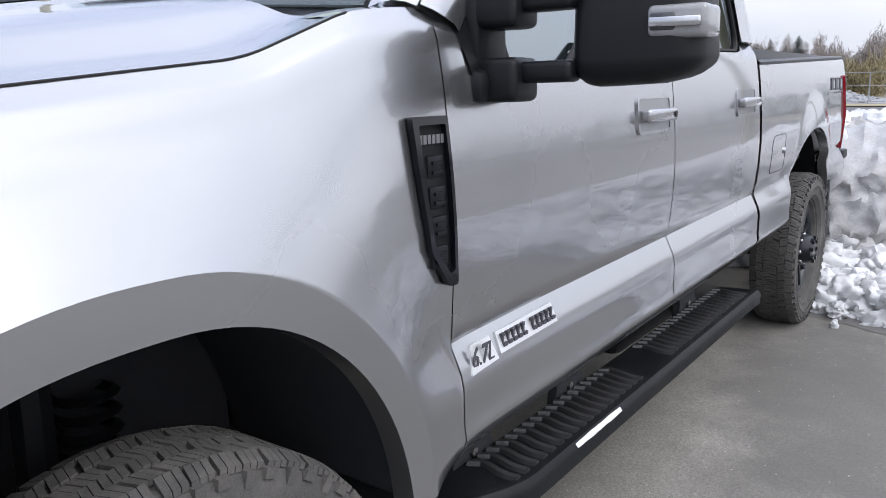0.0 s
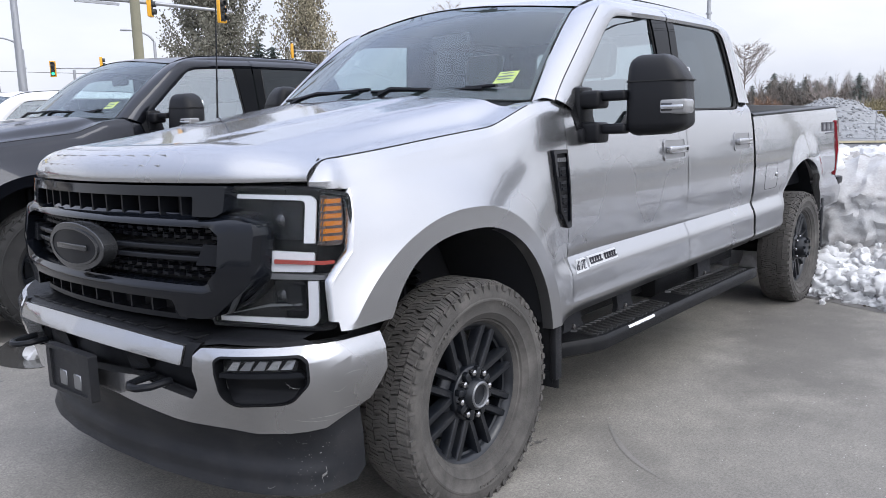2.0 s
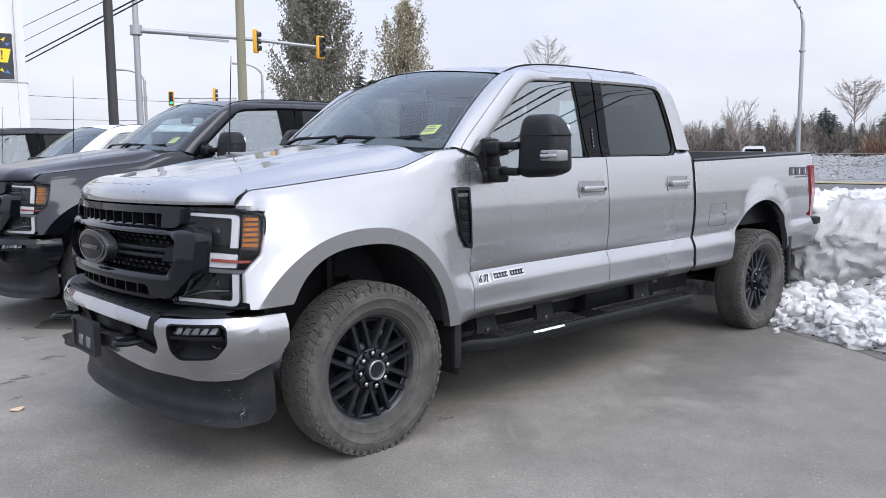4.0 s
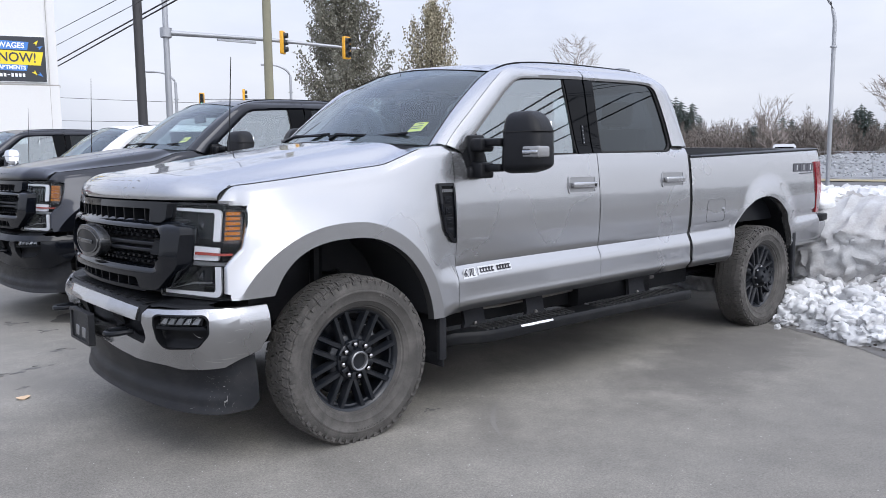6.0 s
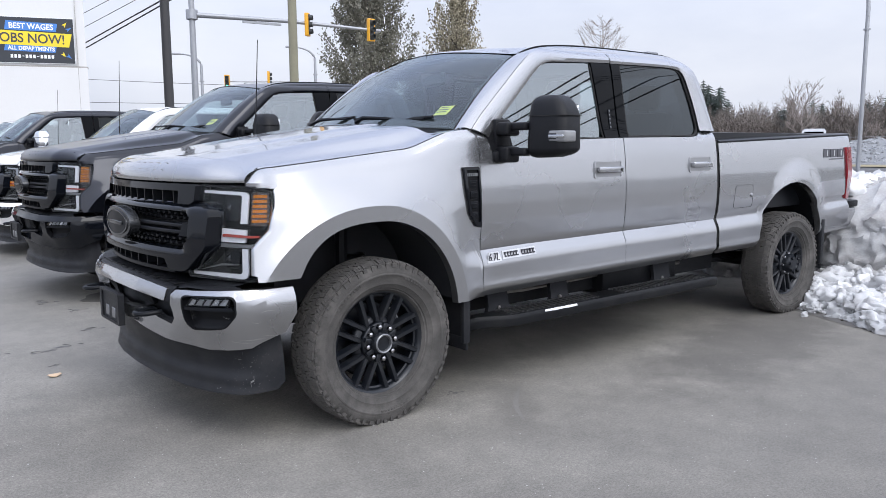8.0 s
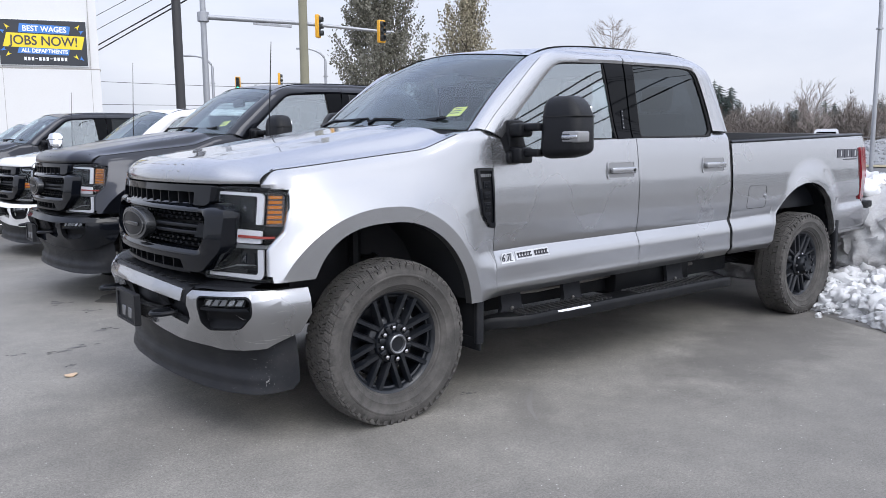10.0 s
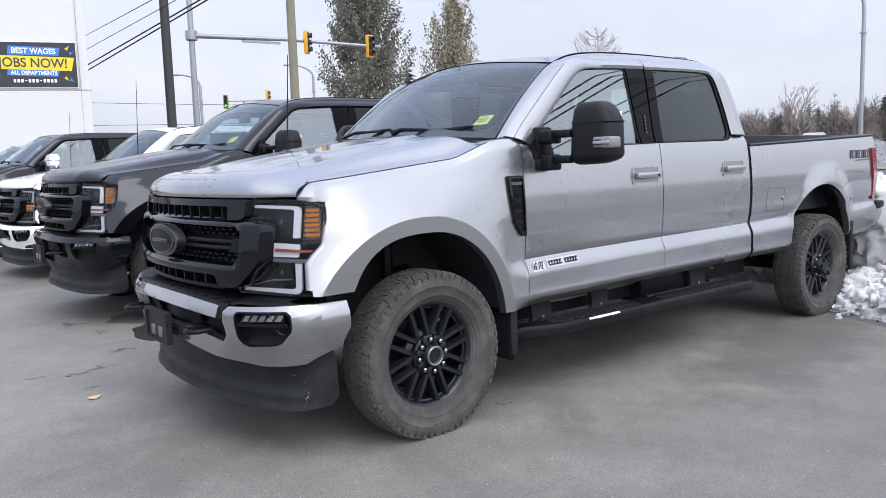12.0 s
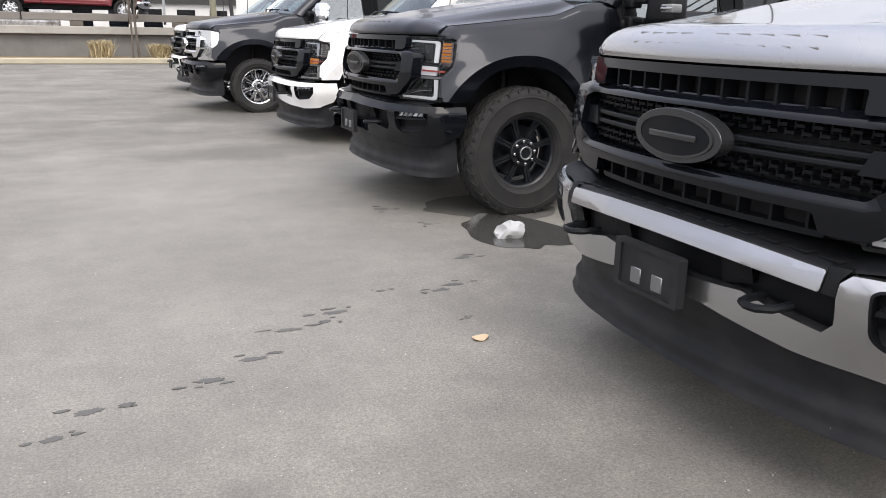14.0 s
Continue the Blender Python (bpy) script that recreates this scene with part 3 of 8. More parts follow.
    prof = [(rim_r - 0.004, -0.062), (rim_r + 0.006, -0.082), (rim_r + 0.012, -0.084), (rim_r + 0.016, -0.092), (rim_r + 0.035, -0.104), (rim_r + 0.039, -0.108), (rim_r + 0.044, -0.107), (R - 0.078, -0.117), (R - 0.074, -0.1205), (R - 0.068, -0.1205), (R - 0.064, -0.118), (R - 0.045, -0.118), (R - 0.024, -0.108), (R - 0.014, -0.092), (R - 0.0125, 0), (R - 0.014, 0.092), (R - 0.022, 0.108), (R - 0.05, 0.118), (rim_r + 0.03, 0.1), (rim_r, 0.06)]
    lathe(t, prof, 72)
    tr = bmesh.new()
    tread(tr, R, -0.108, 0.108, spec["blocks"][0], spec["blocks"][1], spec["blocks"][3], 3, spec["blocks"][2], st == "split")
    # shoulder lugs on the sidewall
    nl = spec["blocks"][0] // 2 * 2
    for i in range(nl):
        a = 2 * math.pi * i / nl
        m = Matrix.Rotation(a, 4, "Y")
        ln = 0.030 if i % 2 else 0.018
        if st == "split":
            box(tr, R - 0.020 - ln * 0.8, R - 0.018, -0.1190, -0.106, -0.012, 0.004 if i % 2 else 0.010, m=m)
        else:
            box(tr, R - 0.016 - ln, R - 0.014, -0.1205, -0.108, -0.009, 0.009, m=m)
    # raised lettering band, as plain bars
    for a0, cnt in ((1.1, 9), (3.6, 11), (5.0, 7)):
        for i in range(cnt):
            m = Matrix.Rotation(a0 + i * 0.06, 4, "Y")
            box(tr, R - 0.086, R - 0.064, -0.1192, -0.110, -0.005, 0.005, m=m)
    fix(t)
    tb = part("tyre", t, spec["rubber"], ob, spec["tyre_label"], angle=30)
    tagged(part("tread", fix(tr), spec.get("tread_rubber", spec["rubber"]), ob, angle=30), kind="stuff")
    # hub
    h = bmesh.new()
    if front or st != "split":
        lathe(h, [(0.104, -0.03), (0.104, -0.052), (0.100, -0.058), (0.094, -0.060), (0.064, -0.062), (0.060, -0.068), (0.057, -0.092), (0.050, -0.099), (0.043, -0.098), (0.040, -0.088), (0.001, -0.086)], 40)
    else:
        lathe(h, [(0.10, -0.03), (0.10, -0.054), (0.085, -0.066), (0.080, -0.10), (0.070, -0.125), (0.05, -0.13), (0.001, -0.13)], 32)
        for k in range(8):
            box(h, 0.055, 0.075, -0.14, -0.12, -0.01, 0.01, m=Matrix.Rotation(k * math.pi / 4, 4, "Y"))
    fix(h)
    part("hub", h, M["wheel_black"] if st != "chrome" else M["chrome"], ob)
    # raised lands between the nut pockets
    land = None
    for k in range(8 if st == "split" and front else 0):
        if land is None:
            b = bmesh.new()
            box(b, 0.058, 0.101, -0.078, -0.050, -0.013, 0.013, 0.006)
            land = o = part("hub_land", b, M["wheel_black"], ob)
        else:
            o = new("hub_land", land.data)
            o.parent = ob
        o.matrix_local = Matrix.Rotation(-2 * math.pi * (k + 0.75) / 8, 4, "Y")
    if front:
        rg = bmesh.new()
        lathe(rg, [(0.0505, -0.094), (0.0505, -0.1005), (0.046, -0.104), (0.040, -0.101), (0.038, -0.088)], 32)
        part("hub_ring", fix(rg), M["badge_grey"], ob, "silver locking hub ring")
    nut = None
    for k in range(8):
        a = 2 * math.pi * (k + 0.25) / 8
        if nut is None:
            b = bmesh.new()
            lathe(b, [(0.013, 0.02), (0.013, -0.010), (0.011, -0.016), (0.006, -0.019), (0.001, -0.020)], 12)
            nut = part("lug_nut", fix(b), M["nut"], ob)
            o = nut
        else:
            o = new("lug_nut", nut.data)
            o.parent = ob
        o.matrix_local = Matrix.Translation((0.083 * math.cos(a), -0.066, 0.083 * math.sin(a)))
    return ob


def build_pickup(spec, at):
    """A four-door pickup truck with its parts."""
    root = thing("pickup_truck", spec["label"], "pickup truck", "parked pickup trucks", at=at)
    paint, trim = spec["paint"], spec["trim"]
    lift = spec["lift"]
    up = Matrix.Translation((0, 0, lift))
    full = spec["full"]

    def P(name, bm, material, parent=root, label="", angle=40):
        for v in bm.verts:
            v.co.z = v.co.z * ZK - 0.024 * smoothstep(1.84, 1.95, v.co.z)
            if v.co.x < -0.3:
                v.co.x *= 1 + 0.04 * smoothstep(-0.3, -0.9, v.co.x)
        bm.transform(up)
        return part(name, bm, material, parent, label, angle=angle)

    def soft(ob, w=0.005, seg=2):
        m = ob.modifiers.new("edge", "BEVEL")
        m.width, m.segments, m.limit_method, m.angle_limit = w, seg, "ANGLE", radians(50)
        return ob
    P.soft = soft

    def panel(name, xs, zb, zt, nz, s, levels=None):
        bm = bmesh.new()
        rows = []
        for x in xs:
            zz = levels(x) if levels else frange(zb(x), zt(x), nz)
            rows.append([(x, s * side_y(x, z), z) for z in zz])
        quad_grid(bm, rows, flip=(s > 0))
        return bm

    for s in (-1, 1):
        # front fender with its wheel opening
        xs = [-0.686, -0.683, -0.680, -0.677, -0.674, -0.66, -0.64, -0.62, -0.60, -0.585, -0.57, -0.56, -0.55, -0.54]
        ax = [-0.045 + 0.485 * math.sin(radians(a)) for a in frange(-90, 90, 44)]
        xs += ax + [0.45, 0.465, 0.48, 0.492, 0.502, 0.509, 0.513, 0.518, 0.526, 0.536, 0.55, 0.57, 0.59, 0.61, 0.6375]

        def f_lev(x):
            lo, hi = f_zb(x), f_zt(x)
            c0, u = flare_rho(x, -0.045, 0.485), (x + 0.045) / 0.485
            if abs(u) > c0 + 0.33:
                return frange(lo, hi, 72)
            z1 = min(max(0.50 + 0.50 * math.sqrt(max(0.0, c0 * c0 - u * u)), lo + 0.01), hi - 0.02)
            z2 = min(0.50 + 0.50 * math.sqrt((c0 + 0.34) ** 2 - u * u), hi - 0.01)
            return frange(lo, z1, 22)[:-1] + frange(z1, z2, 28)[:-1] + frange(z2, hi, 22)


        def f_zb(x):
            if x <= -0.53:
                return 0.774
            if x < 0.44:
                return max(arch(x, True), 0.774 if x < -0.3 else 0.54)
            return 0.54

        def f_zt(x):
            return float(np.interp(x, [-0.686, -0.674, -0.655, -0.60, -0.57, -0.552, -0.545, -0.54], [0.80, 0.912, 0.932, 0.988, 1.09, 1.17, 1.20, z_shoulder(-0.54)])) if x < -0.54 else z_shoulder(x)
        bm = panel("fender", xs, None, None, 0, s, f_lev)
        # the piece over the lamp, up to the hood's seam
        rows = []
        for x in frange(-0.555, -0.54, 2):
            rows.append([(x, s * side_y(x, z), z) for z in frange(1.18 + 0.01 * (x + 0.7), z_shoulder(x), 8)])
        quad_grid(bm, rows, flip=(s > 0))
        # the fender's rolled cap over the lamp, from the hood's seam round to the side
        plan_c = poly_len([(-0.670, 0.868, 0), (-0.660, 0.886, 0), (-0.641, 0.905, 0), (-0.612, 0.918, 0), (-0.575, 0.920, 0), (-0.53, 0.914, 0)], 18)
        top0 = Vector((-0.60, side_y(-0.60, z_shoulder(-0.60)) - 0.006, z_shoulder(-0.60) + 0.003))
        top1 = Vector((-0.53, side_y(-0.53, z_shoulder(-0.53)), z_shoulder(-0.53)))
        rows = []
        for k, b in enumerate(plan_c):
            t = top0.lerp(top1, k / (len(plan_c) - 1))
            row = [(b.x + 0.006, s * (b.y - 0.004), 1.172), (b.x, s * b.y, 1.176), (b.x, s * b.y, 1.187), (b.x, s * b.y, 1.198)]
            for q in frange(0, 90, 14)[1:]:
                f_, s_ = 0.65 * q / 90 + 0.35 * (1 - math.cos(radians(q))), 0.5 * q / 90 + 0.5 * math.sin(radians(q))
                row.append((b.x + (t.x - b.x) * f_, s * (b.y + (t.y - b.y) * f_), 1.198 + (t.z - 1.198) * s_))
            w_ = smoothstep(0.25, 1.0, k / (len(plan_c) - 1))
            rows.append([(px, py + (s * side_y(px, pz) - py) * w_, pz) for px, py, pz in row])
        quad_grid(bm, rows, flip=(s > 0))
        cap_seam = rows[0]
        # rolled front edge beside the lamp
        fx_ = frange(-0.686, -0.546, 48)
        rows = []
        for k, x in enumerate(fx_):
            x0, x1 = fx_[max(0, k - 7)], fx_[min(len(fx_) - 1, k + 7)]
            d_ = Vector((x1 - x0, f_zt(x1) - f_zt(x0))).normalized()
            rows.append([(x - d_.y * 0.016 * math.sin(a), s * (side_y(x, f_zt(x)) - 0.026 * (1 - math.cos(a))), f_zt(x) + d_.x * 0.016 * math.sin(a)) for a in frange(0, math.pi / 2, 7)])
        quad_grid(bm, rows, flip=(s > 0))
        # rolled lip of the opening
        rows = [[(x, s * side_y(x, f_zb(x)), f_zb(x)), (x * 1.0, s * (side_y(x, f_zb(x)) - 0.05), f_zb(x) - 0.004)] for x in ax]
        quad_grid(bm, rows, flip=(s < 0))
        fender = solid(P("front_fender", bm, paint, label=spec["colour"] + " front fender", angle=24), 0.003)
        # wheel liner
        bm = bmesh.new()
        rows = [[(x * 1.02, s * y, f_zb(x) + 0.015 + 0.02 * (1 - y)) for y in (0.965, 0.80, 0.62, 0.5)] for x in ax]
        quad_grid(bm, rows, flip=(s < 0))
        box(bm, -0.52, 0.44, s * 0.48 - 0.01, s * 0.48 + 0.01, 0.55, 1.03)
        box(bm, -0.56, -0.54, min(s * 0.5, s * 0.88), max(s * 0.5, s * 0.88), 0.50, 0.75)
        P("wheel_liner", bm, M["liner"], label="dark plastic wheel arch liner")

        # doors
        def lev(x, top):
            c, b = crease(x), 0.535 + 0.011 * x
            z = [b, b + 0.012, b + 0.024, b + 0.035, b + 0.045, b + 0.055, b + 0.065, b + 0.075, b + 0.085, b + 0.11, c - 0.095, c - 0.085, c - 0.070, c - 0.055, c - 0.04, c - 0.022, c - 0.004, c + 0.004, c + 0.012, c + 0.045]
            return z + frange(c + 0.06, top, 26)
        belt_f = lambda x: float(np.interp(x, [0.64, 0.70, 0.715, 0.74, 1.12, 1.20, 1.28, 1.9], [1.435, 1.435, 1.38, 1.298, 1.302, 1.34, 1.384, 1.398]))
        belt_r = lambda x: float(np.interp(x, [1.87, 2.68, 2.74, 2.785, 2.81, 2.95], [1.398, 1.405, 1.415, 1.445, 1.44, 1.44]))
        bm = panel("door", frange(0.642, 0.76, 8) + frange(0.79, 1.12, 8) + frange(1.14, 1.30, 8) + frange(1.36, 1.892, 10), None, None, 0, s, lambda x: lev(x, belt_f(x)))
        door = solid(P("front_door", bm, paint, label=spec["colour"] + " front door"), 0.003)
        # frame round the door glass
        out_f = [(0.615, 1.438), (0.70, 1.52), (1.02, 1.79), (1.14, 1.875), (1.24, 1.915), (1.845, 1.935)]
        in_f = [(0.715, 1.40), (0.80, 1.475), (1.13, 1.765), (1.21, 1.823), (1.28, 1.842), (1.665, 1.862), (1.848, 1.868)]
        bm = bmesh.new()
        a, b = poly_len([(x, z, 0) for x, z in out_f], 30), poly_len([(x, z, 0) for x, z in in_f], 30)
        rows = []
        for p, q in zip(a, b):
            row = []
            for k in range(5):
                t = k / 4
                x, z = p.x + (q.x - p.x) * t, p.y + (q.y - p.y) * t
                row.append((x, s * (y_up(z) + 0.008 - 0.012 * abs(2 * t - 1) ** 3), z))
            rows.append(row)
        quad_grid(bm, rows, flip=(s > 0))
        solid(P("window_frame", bm, paint, door), 0.015)
        # black pillar trims and glass
        G = lambda off: (lambda x, z, d: (x, s * (y_up(z) - off - d), z))
        vz = frange(1.3, 1.9, 12)
        pane = lambda x, z, d: (x, s * (0.908 + (1.44 - z) * 0.1585 - d), z)
        P("pillar_trim", shaped([(1.665, 1.862), (1.846, 1.868), (1.858, 1.40), (1.725, 1.392)], G(-0.004), 0, 0.02, vcuts=vz), M["pillar_black"], door, "gloss black pillar trim")
        if full and s < 0:
            kp = P("keypad", shaped(rounded([(1.782, 1.455), (1.800, 1.455), (1.800, 1.575), (1.782, 1.575)], 0.004), G(-0.008), 0, 0.006), M["satin_black"], door, "small black entry keypad")
            for k in range(5):
                z = 1.466 + 0.0245 * k
                P("key", shaped([(1.786, z - 0.004), (1.796, z - 0.004), (1.796, z + 0.004), (1.786, z + 0.004)], G(-0.010), 0, 0.004), M["badge_grey"], kp)
        gl = [(0.745, 1.30), (1.12, 1.304), (1.20, 1.342), (1.28, 1.386), (1.728, 1.394), (1.67, 1.866), (1.28, 1.846), (1.20, 1.825), (0.80, 1.478), (0.745, 1.42)]
        o = P("door_glass", shaped(gl, pane, 0, 0, vcuts=vz), M["side_glass"], door, "lightly tinted door glass")
        rim_b = bmesh.new()
        for q in (gl, ):
            inner = [(Vector(p) + (Vector((1.25, 1.6)) - Vector(p)).normalized() * 0.016)[:] for p in q]
            shaped(keyhole(list(q), [tuple(p) for p in inner]), G(0.006), 0, 0.008, vcuts=vz, bm=rim_b)
        P("window_seal", rim_b, M["gap"], door)
        # mirror sail
        P("mirror_sail", shaped(rounded([(0.70, 1.43), (0.745, 1.295), (0.90, 1.297), (0.885, 1.47), (0.85, 1.515), (0.79, 1.475)], 0.015), G(-0.006), 0, 0.02, vcuts=vz), M["black_plastic"], door)
        # rear door
        bm = panel("door", frange(1.898, 2.70, 14) + frange(2.72, 2.80, 6) + frange(2.82, 2.950, 7), None, None, 0, s, lambda x: lev(x, belt_r(x)))
        rdoor = solid(P("rear_door", bm, paint, label=spec["colour"] + " rear door"), 0.003)
        out_r = rounded_line([(1.855, 1.935), (2.48, 1.942), (2.65, 1.930), (2.73, 1.890), (2.81, 1.745), (2.88, 1.60), (2.950, 1.442)])
        in_r = rounded_line([(1.856, 1.868), (1.94, 1.870), (2.46, 1.882), (2.595, 1.872), (2.652, 1.832), (2.735, 1.625), (2.778, 1.447)])
        bm = bmesh.new()
        a, b = poly_len([(x, z, 0) for x, z in out_r], 30), poly_len([(x, z, 0) for x, z in in_r], 30)
        rows = []
        for p, q in zip(a, b):
            row = []
            for k in range(6):
                t = k / 5
                x, z = p.x + (q.x - p.x) * t, p.y + (q.y - p.y) * t
                row.append((x, s * (y_up(z) + 0.008 - 0.012 * abs(2 * t - 1) ** 3), z))
            rows.append(row)
        quad_grid(bm, rows, flip=(s > 0))
        solid(P("window_frame", bm, paint, rdoor), 0.015)
        P("pillar_trim", shaped([(1.862, 1.868), (1.945, 1.872), (1.955, 1.402), (1.872, 1.40)], G(-0.004), 0, 0.02, vcuts=vz), M["pillar_black"], rdoor, "gloss black pillar trim")
        gr = rounded([(1.945, 1.869), (2.46, 1.880), (2.590, 1.869), (2.648, 1.830), (2.731, 1.625), (2.774, 1.456), (2.735, 1.412), (1.957, 1.402)], [0.02, 0.06, 0.05, 0.06, 0.09, 0.03, 0.03, 0.02])
        P("door_glass", shaped(gr, pane, 0, 0, vcuts=vz), M["tint_glass"], rdoor, "dark tinted rear door glass")
        inner = [tuple(Vector(p) + (Vector((2.3, 1.63)) - Vector(p)).normalized() * 0.018) for p in gr]
        P("window_seal", shaped(keyhole(list(gr), inner), G(0.004), 0, 0.010, vcuts=vz), M["gap"], rdoor)
        # dark inner shell behind the seams
        bm = bmesh.new()
        rows = [[(x, s * (side_y(x, z) - 0.035), z) for z in frange(0.56, min(1.29, z_shoulder(x) - 0.03), 8)] for x in frange(0.50, 2.985, 14)]
        quad_grid(bm, rows, flip=(s > 0))
        P("body_shell", bm, M["gap"])
        # A pillar and roof rail
        ws_edge = [(0.55, 0.855, 1.44), (0.85, 0.79, 1.672), (1.13, 0.722, 1.888)]
        bm = bmesh.new()
        a = [p + Vector((-0.014, 0, 0.017)) * math.sin(k / 15 * math.pi) for k, p in enumerate(poly_len(ws_edge, 16))]
        b = poly_len([(x - 0.008, y_up(z) + 0.004, z + 0.004) for x, z in out_f[:4]], 16)
        rows = [[(p.lerp(q, k / 4) + Vector((0, 0, 0.012 * math.sin(k / 4 * math.pi)))) for k in range(5)] for p, q in zip(a, b)]
        rows = [[(v.x, s * v.y, v.z) for v in r] for r in rows]
        quad_grid(bm, rows, flip=(s < 0))
        solid(P("front_pillar", bm, paint), 0.02)
        roof_e = [(1.13, 0.722, 1.888), (1.25, 0.735, 1.952), (1.5, 0.74, 1.978), (1.84, 0.742, 1.988), (2.48, 0.742, 1.986), (2.66, 0.738, 1.972), (2.77, 0.768, 1.935), (2.838, 0.803, 1.87), (2.880, 0.830, 1.79), (2.925, 0.852, 1.67), (2.985, 0.888, 1.43)]
        roof_e = rounded_line(roof_e)
        out_all = rounded_line(out_f[3:5] + [(1.845, 1.938), (2.48, 1.945), (2.65, 1.933), (2.73, 1.893), (2.81, 1.748), (2.88, 1.603), (2.955, 1.442)])
        bm = bmesh.new()
        a = poly_len(roof_e, 44)
        b = poly_len([(x, y_up(z) + 0.002, z + 0.004) for x, z in out_all], 44)
        rows = []
        for p, q in zip(a, b):
            rows.append([(lambda v, k: (v.x, s * (v.y + 0.012 * math.sin(k / 5 * math.pi)), v.z + 0.010 * math.sin(k / 5 * math.pi)))(p.lerp(q, k / 5), k) for k in range(6)])
        quad_grid(bm, rows, flip=(s < 0))
        solid(P("roof_rail", bm, paint), 0.02)
        bm = bmesh.new()
        tube(bm, [(x, s * (y + 0.004), z + 0.003) for x, y, z in roof_e if x < 2.72], 0.0045, 6)
        P("roof_moulding", bm, M["satin_black"], label="black roof drip moulding")
        # dark gap between cab and bed
        bm = bmesh.new()
        rows = [[(x, s * (side_y(2.93, z) - 0.010), z) for z in frange(0.60, 1.385, 10)] for x in (2.935, 3.02)]
        quad_grid(bm, rows, flip=(s > 0))
        P("cab_gap", bm, M["gap"], label="dark gap between cab and bed")
        # bed side
        ax = [4.06 + 0.51 * math.sin(radians(q)) for q in frange(-90, 90, 40)]
        xs = frange(2.985, 3.53, 12) + ax + frange(4.59, 5.09, 12)

        def rail_z(x):
            return 1.366 + 0.0275 * (x - 3.0)

        def b_zb(x):
            if 3.55 < x < 4.57:
                return max(arch(x, False), 0.57)
            return 0.568 if x < 3.6 else float(np.interp(x, [4.57, 5.09], [0.585, 0.612]))
        bm = panel("bed", xs, b_zb, rail_z, 56, s)
        rows = [[(x, s * side_y(x, b_zb(x)), b_zb(x)), (x, s * (side_y(x, b_zb(x)) - 0.05), b_zb(x) - 0.003)] for x in ax]
        quad_grid(bm, rows, flip=(s < 0))
        # the tail's rounded corner
        rows = []
        for k in range(6):
            a_ = k / 5 * math.pi / 2
            rows.append([(5.09 + 0.05 * math.sin(a_), s * (side_y(5.08, z) - 0.05 * (1 - math.cos(a_))), z) for z in frange(0.612, rail_z(5.09), 24)])
        quad_grid(bm, rows, flip=(s > 0))
        bed = solid(P("bed_side", bm, paint, label=spec["colour"] + " cargo bed side"), 0.008)
        bm = bmesh.new()
        rows = [[(x, s * y, b_zb(x) + 0.02) for y in (0.925, 0.75, 0.55)] for x in ax]
        quad_grid(bm, rows, flip=(s < 0))
        box(bm, 3.5, 4.62, s * 0.54 - 0.01, s * 0.54 + 0.01, 0.5, 1.05)
        P("wheel_liner", bm, M["black_plastic"])
        # rail cap, inner wall
        bm = bmesh.new()
        rows = [[(x, s * (side_y(x, z) + 0.003), z - 0.004), (x, s * (side_y(x, z) + 0.003), z + 0.008), (x, s * (side_y(x, z) - 0.010), z + 0.016), (x, s * (side_y(x, z) - 0.04), z + 0.017), (x, s * 0.868, z + 0.020), (x, s * 0.862, 1.438), (x, s * 0.845, 1.440), (x, s * 0.835, 1.436), (x, s * 0.835, 1.34)] for x, z in ((x, rail_z(x)) for x in frange(2.992, 5.13, 12))]
        quad_grid(bm, rows, flip=(s < 0))
        P("bed_rail_cap", bm, M["satin_black"], label="black plastic bed rail cap")
        bm = bmesh.new()
        box(bm, 3.005, 5.08, min(s * 0.82, s * 0.84), max(s * 0.82, s * 0.84), 0.85, 1.35)
        P("bed_wall", bm, M["satin_black"])
        # tail lamp
        bm = bmesh.new()
        prism(bm, rounded([(4.995, 1.322), (5.12, 1.322), (5.14, 1.10), (5.125, 0.872), (5.035, 0.872), (5.015, 1.1)], 0.012), lambda u, v, d: (u, s * (side_y(u, v) + 0.016 - d - 0.35 * max(0, u - 5.08)), v), 0, 0.07)
        P("tail_lamp", fix(bm), M["red_lens"], label="red tail lamp")
        # rear bumper corner
        bm = bmesh.new()
        box(bm, 5.105, 5.29, min(s * 0.80, s * 0.972), max(s * 0.80, s * 0.972), 0.622, 0.80, 0.035, seg=4)
        P("rear_bumper_corner", bm, trim)
        bm = bmesh.new()
        box(bm, 5.112, 5.30, min(s * 0.80, s * 0.978), max(s * 0.80, s * 0.978), 0.79, 0.852, 0.014)
        P("bumper_step_pad", bm, M["black_plastic"])
        # door handles
        for x0, z0 in ((1.585, 1.163), (2.60, 1.175)):
            yb = side_y(x0 + 0.1, z0 + 0.05)
            own = door if x0 < 2 else rdoor
            rim_ = rounded([(x0 - 0.006, z0 - 0.012), (x0 + 0.262, z0 - 0.012), (x0 + 0.268, z0 + 0.098), (x0, z0 + 0.098)], 0.024, 5)
            on = lambda u, v, d: (u, s * (side_y(u, v) + 0.006 - d), v)
            P("handle_bezel", shaped(keyhole(rim_, inset(rim_, 0.009)), on, 0, 0.012), paint, own)
            # flat cup behind the bar; its darker colour stands for the recess's shade
            P("handle_cup", shaped(inset(rim_, 0.008), lambda u, v, d: (u, s * (side_y(u, v) + 0.003 - d), v), 0, 0.006, frange(x0 + 0.03, x0 + 0.23, 5), frange(z0, z0 + 0.09, 5)), M["handle_recess"] if paint is M["silver"] else M["gloss_black"], own)
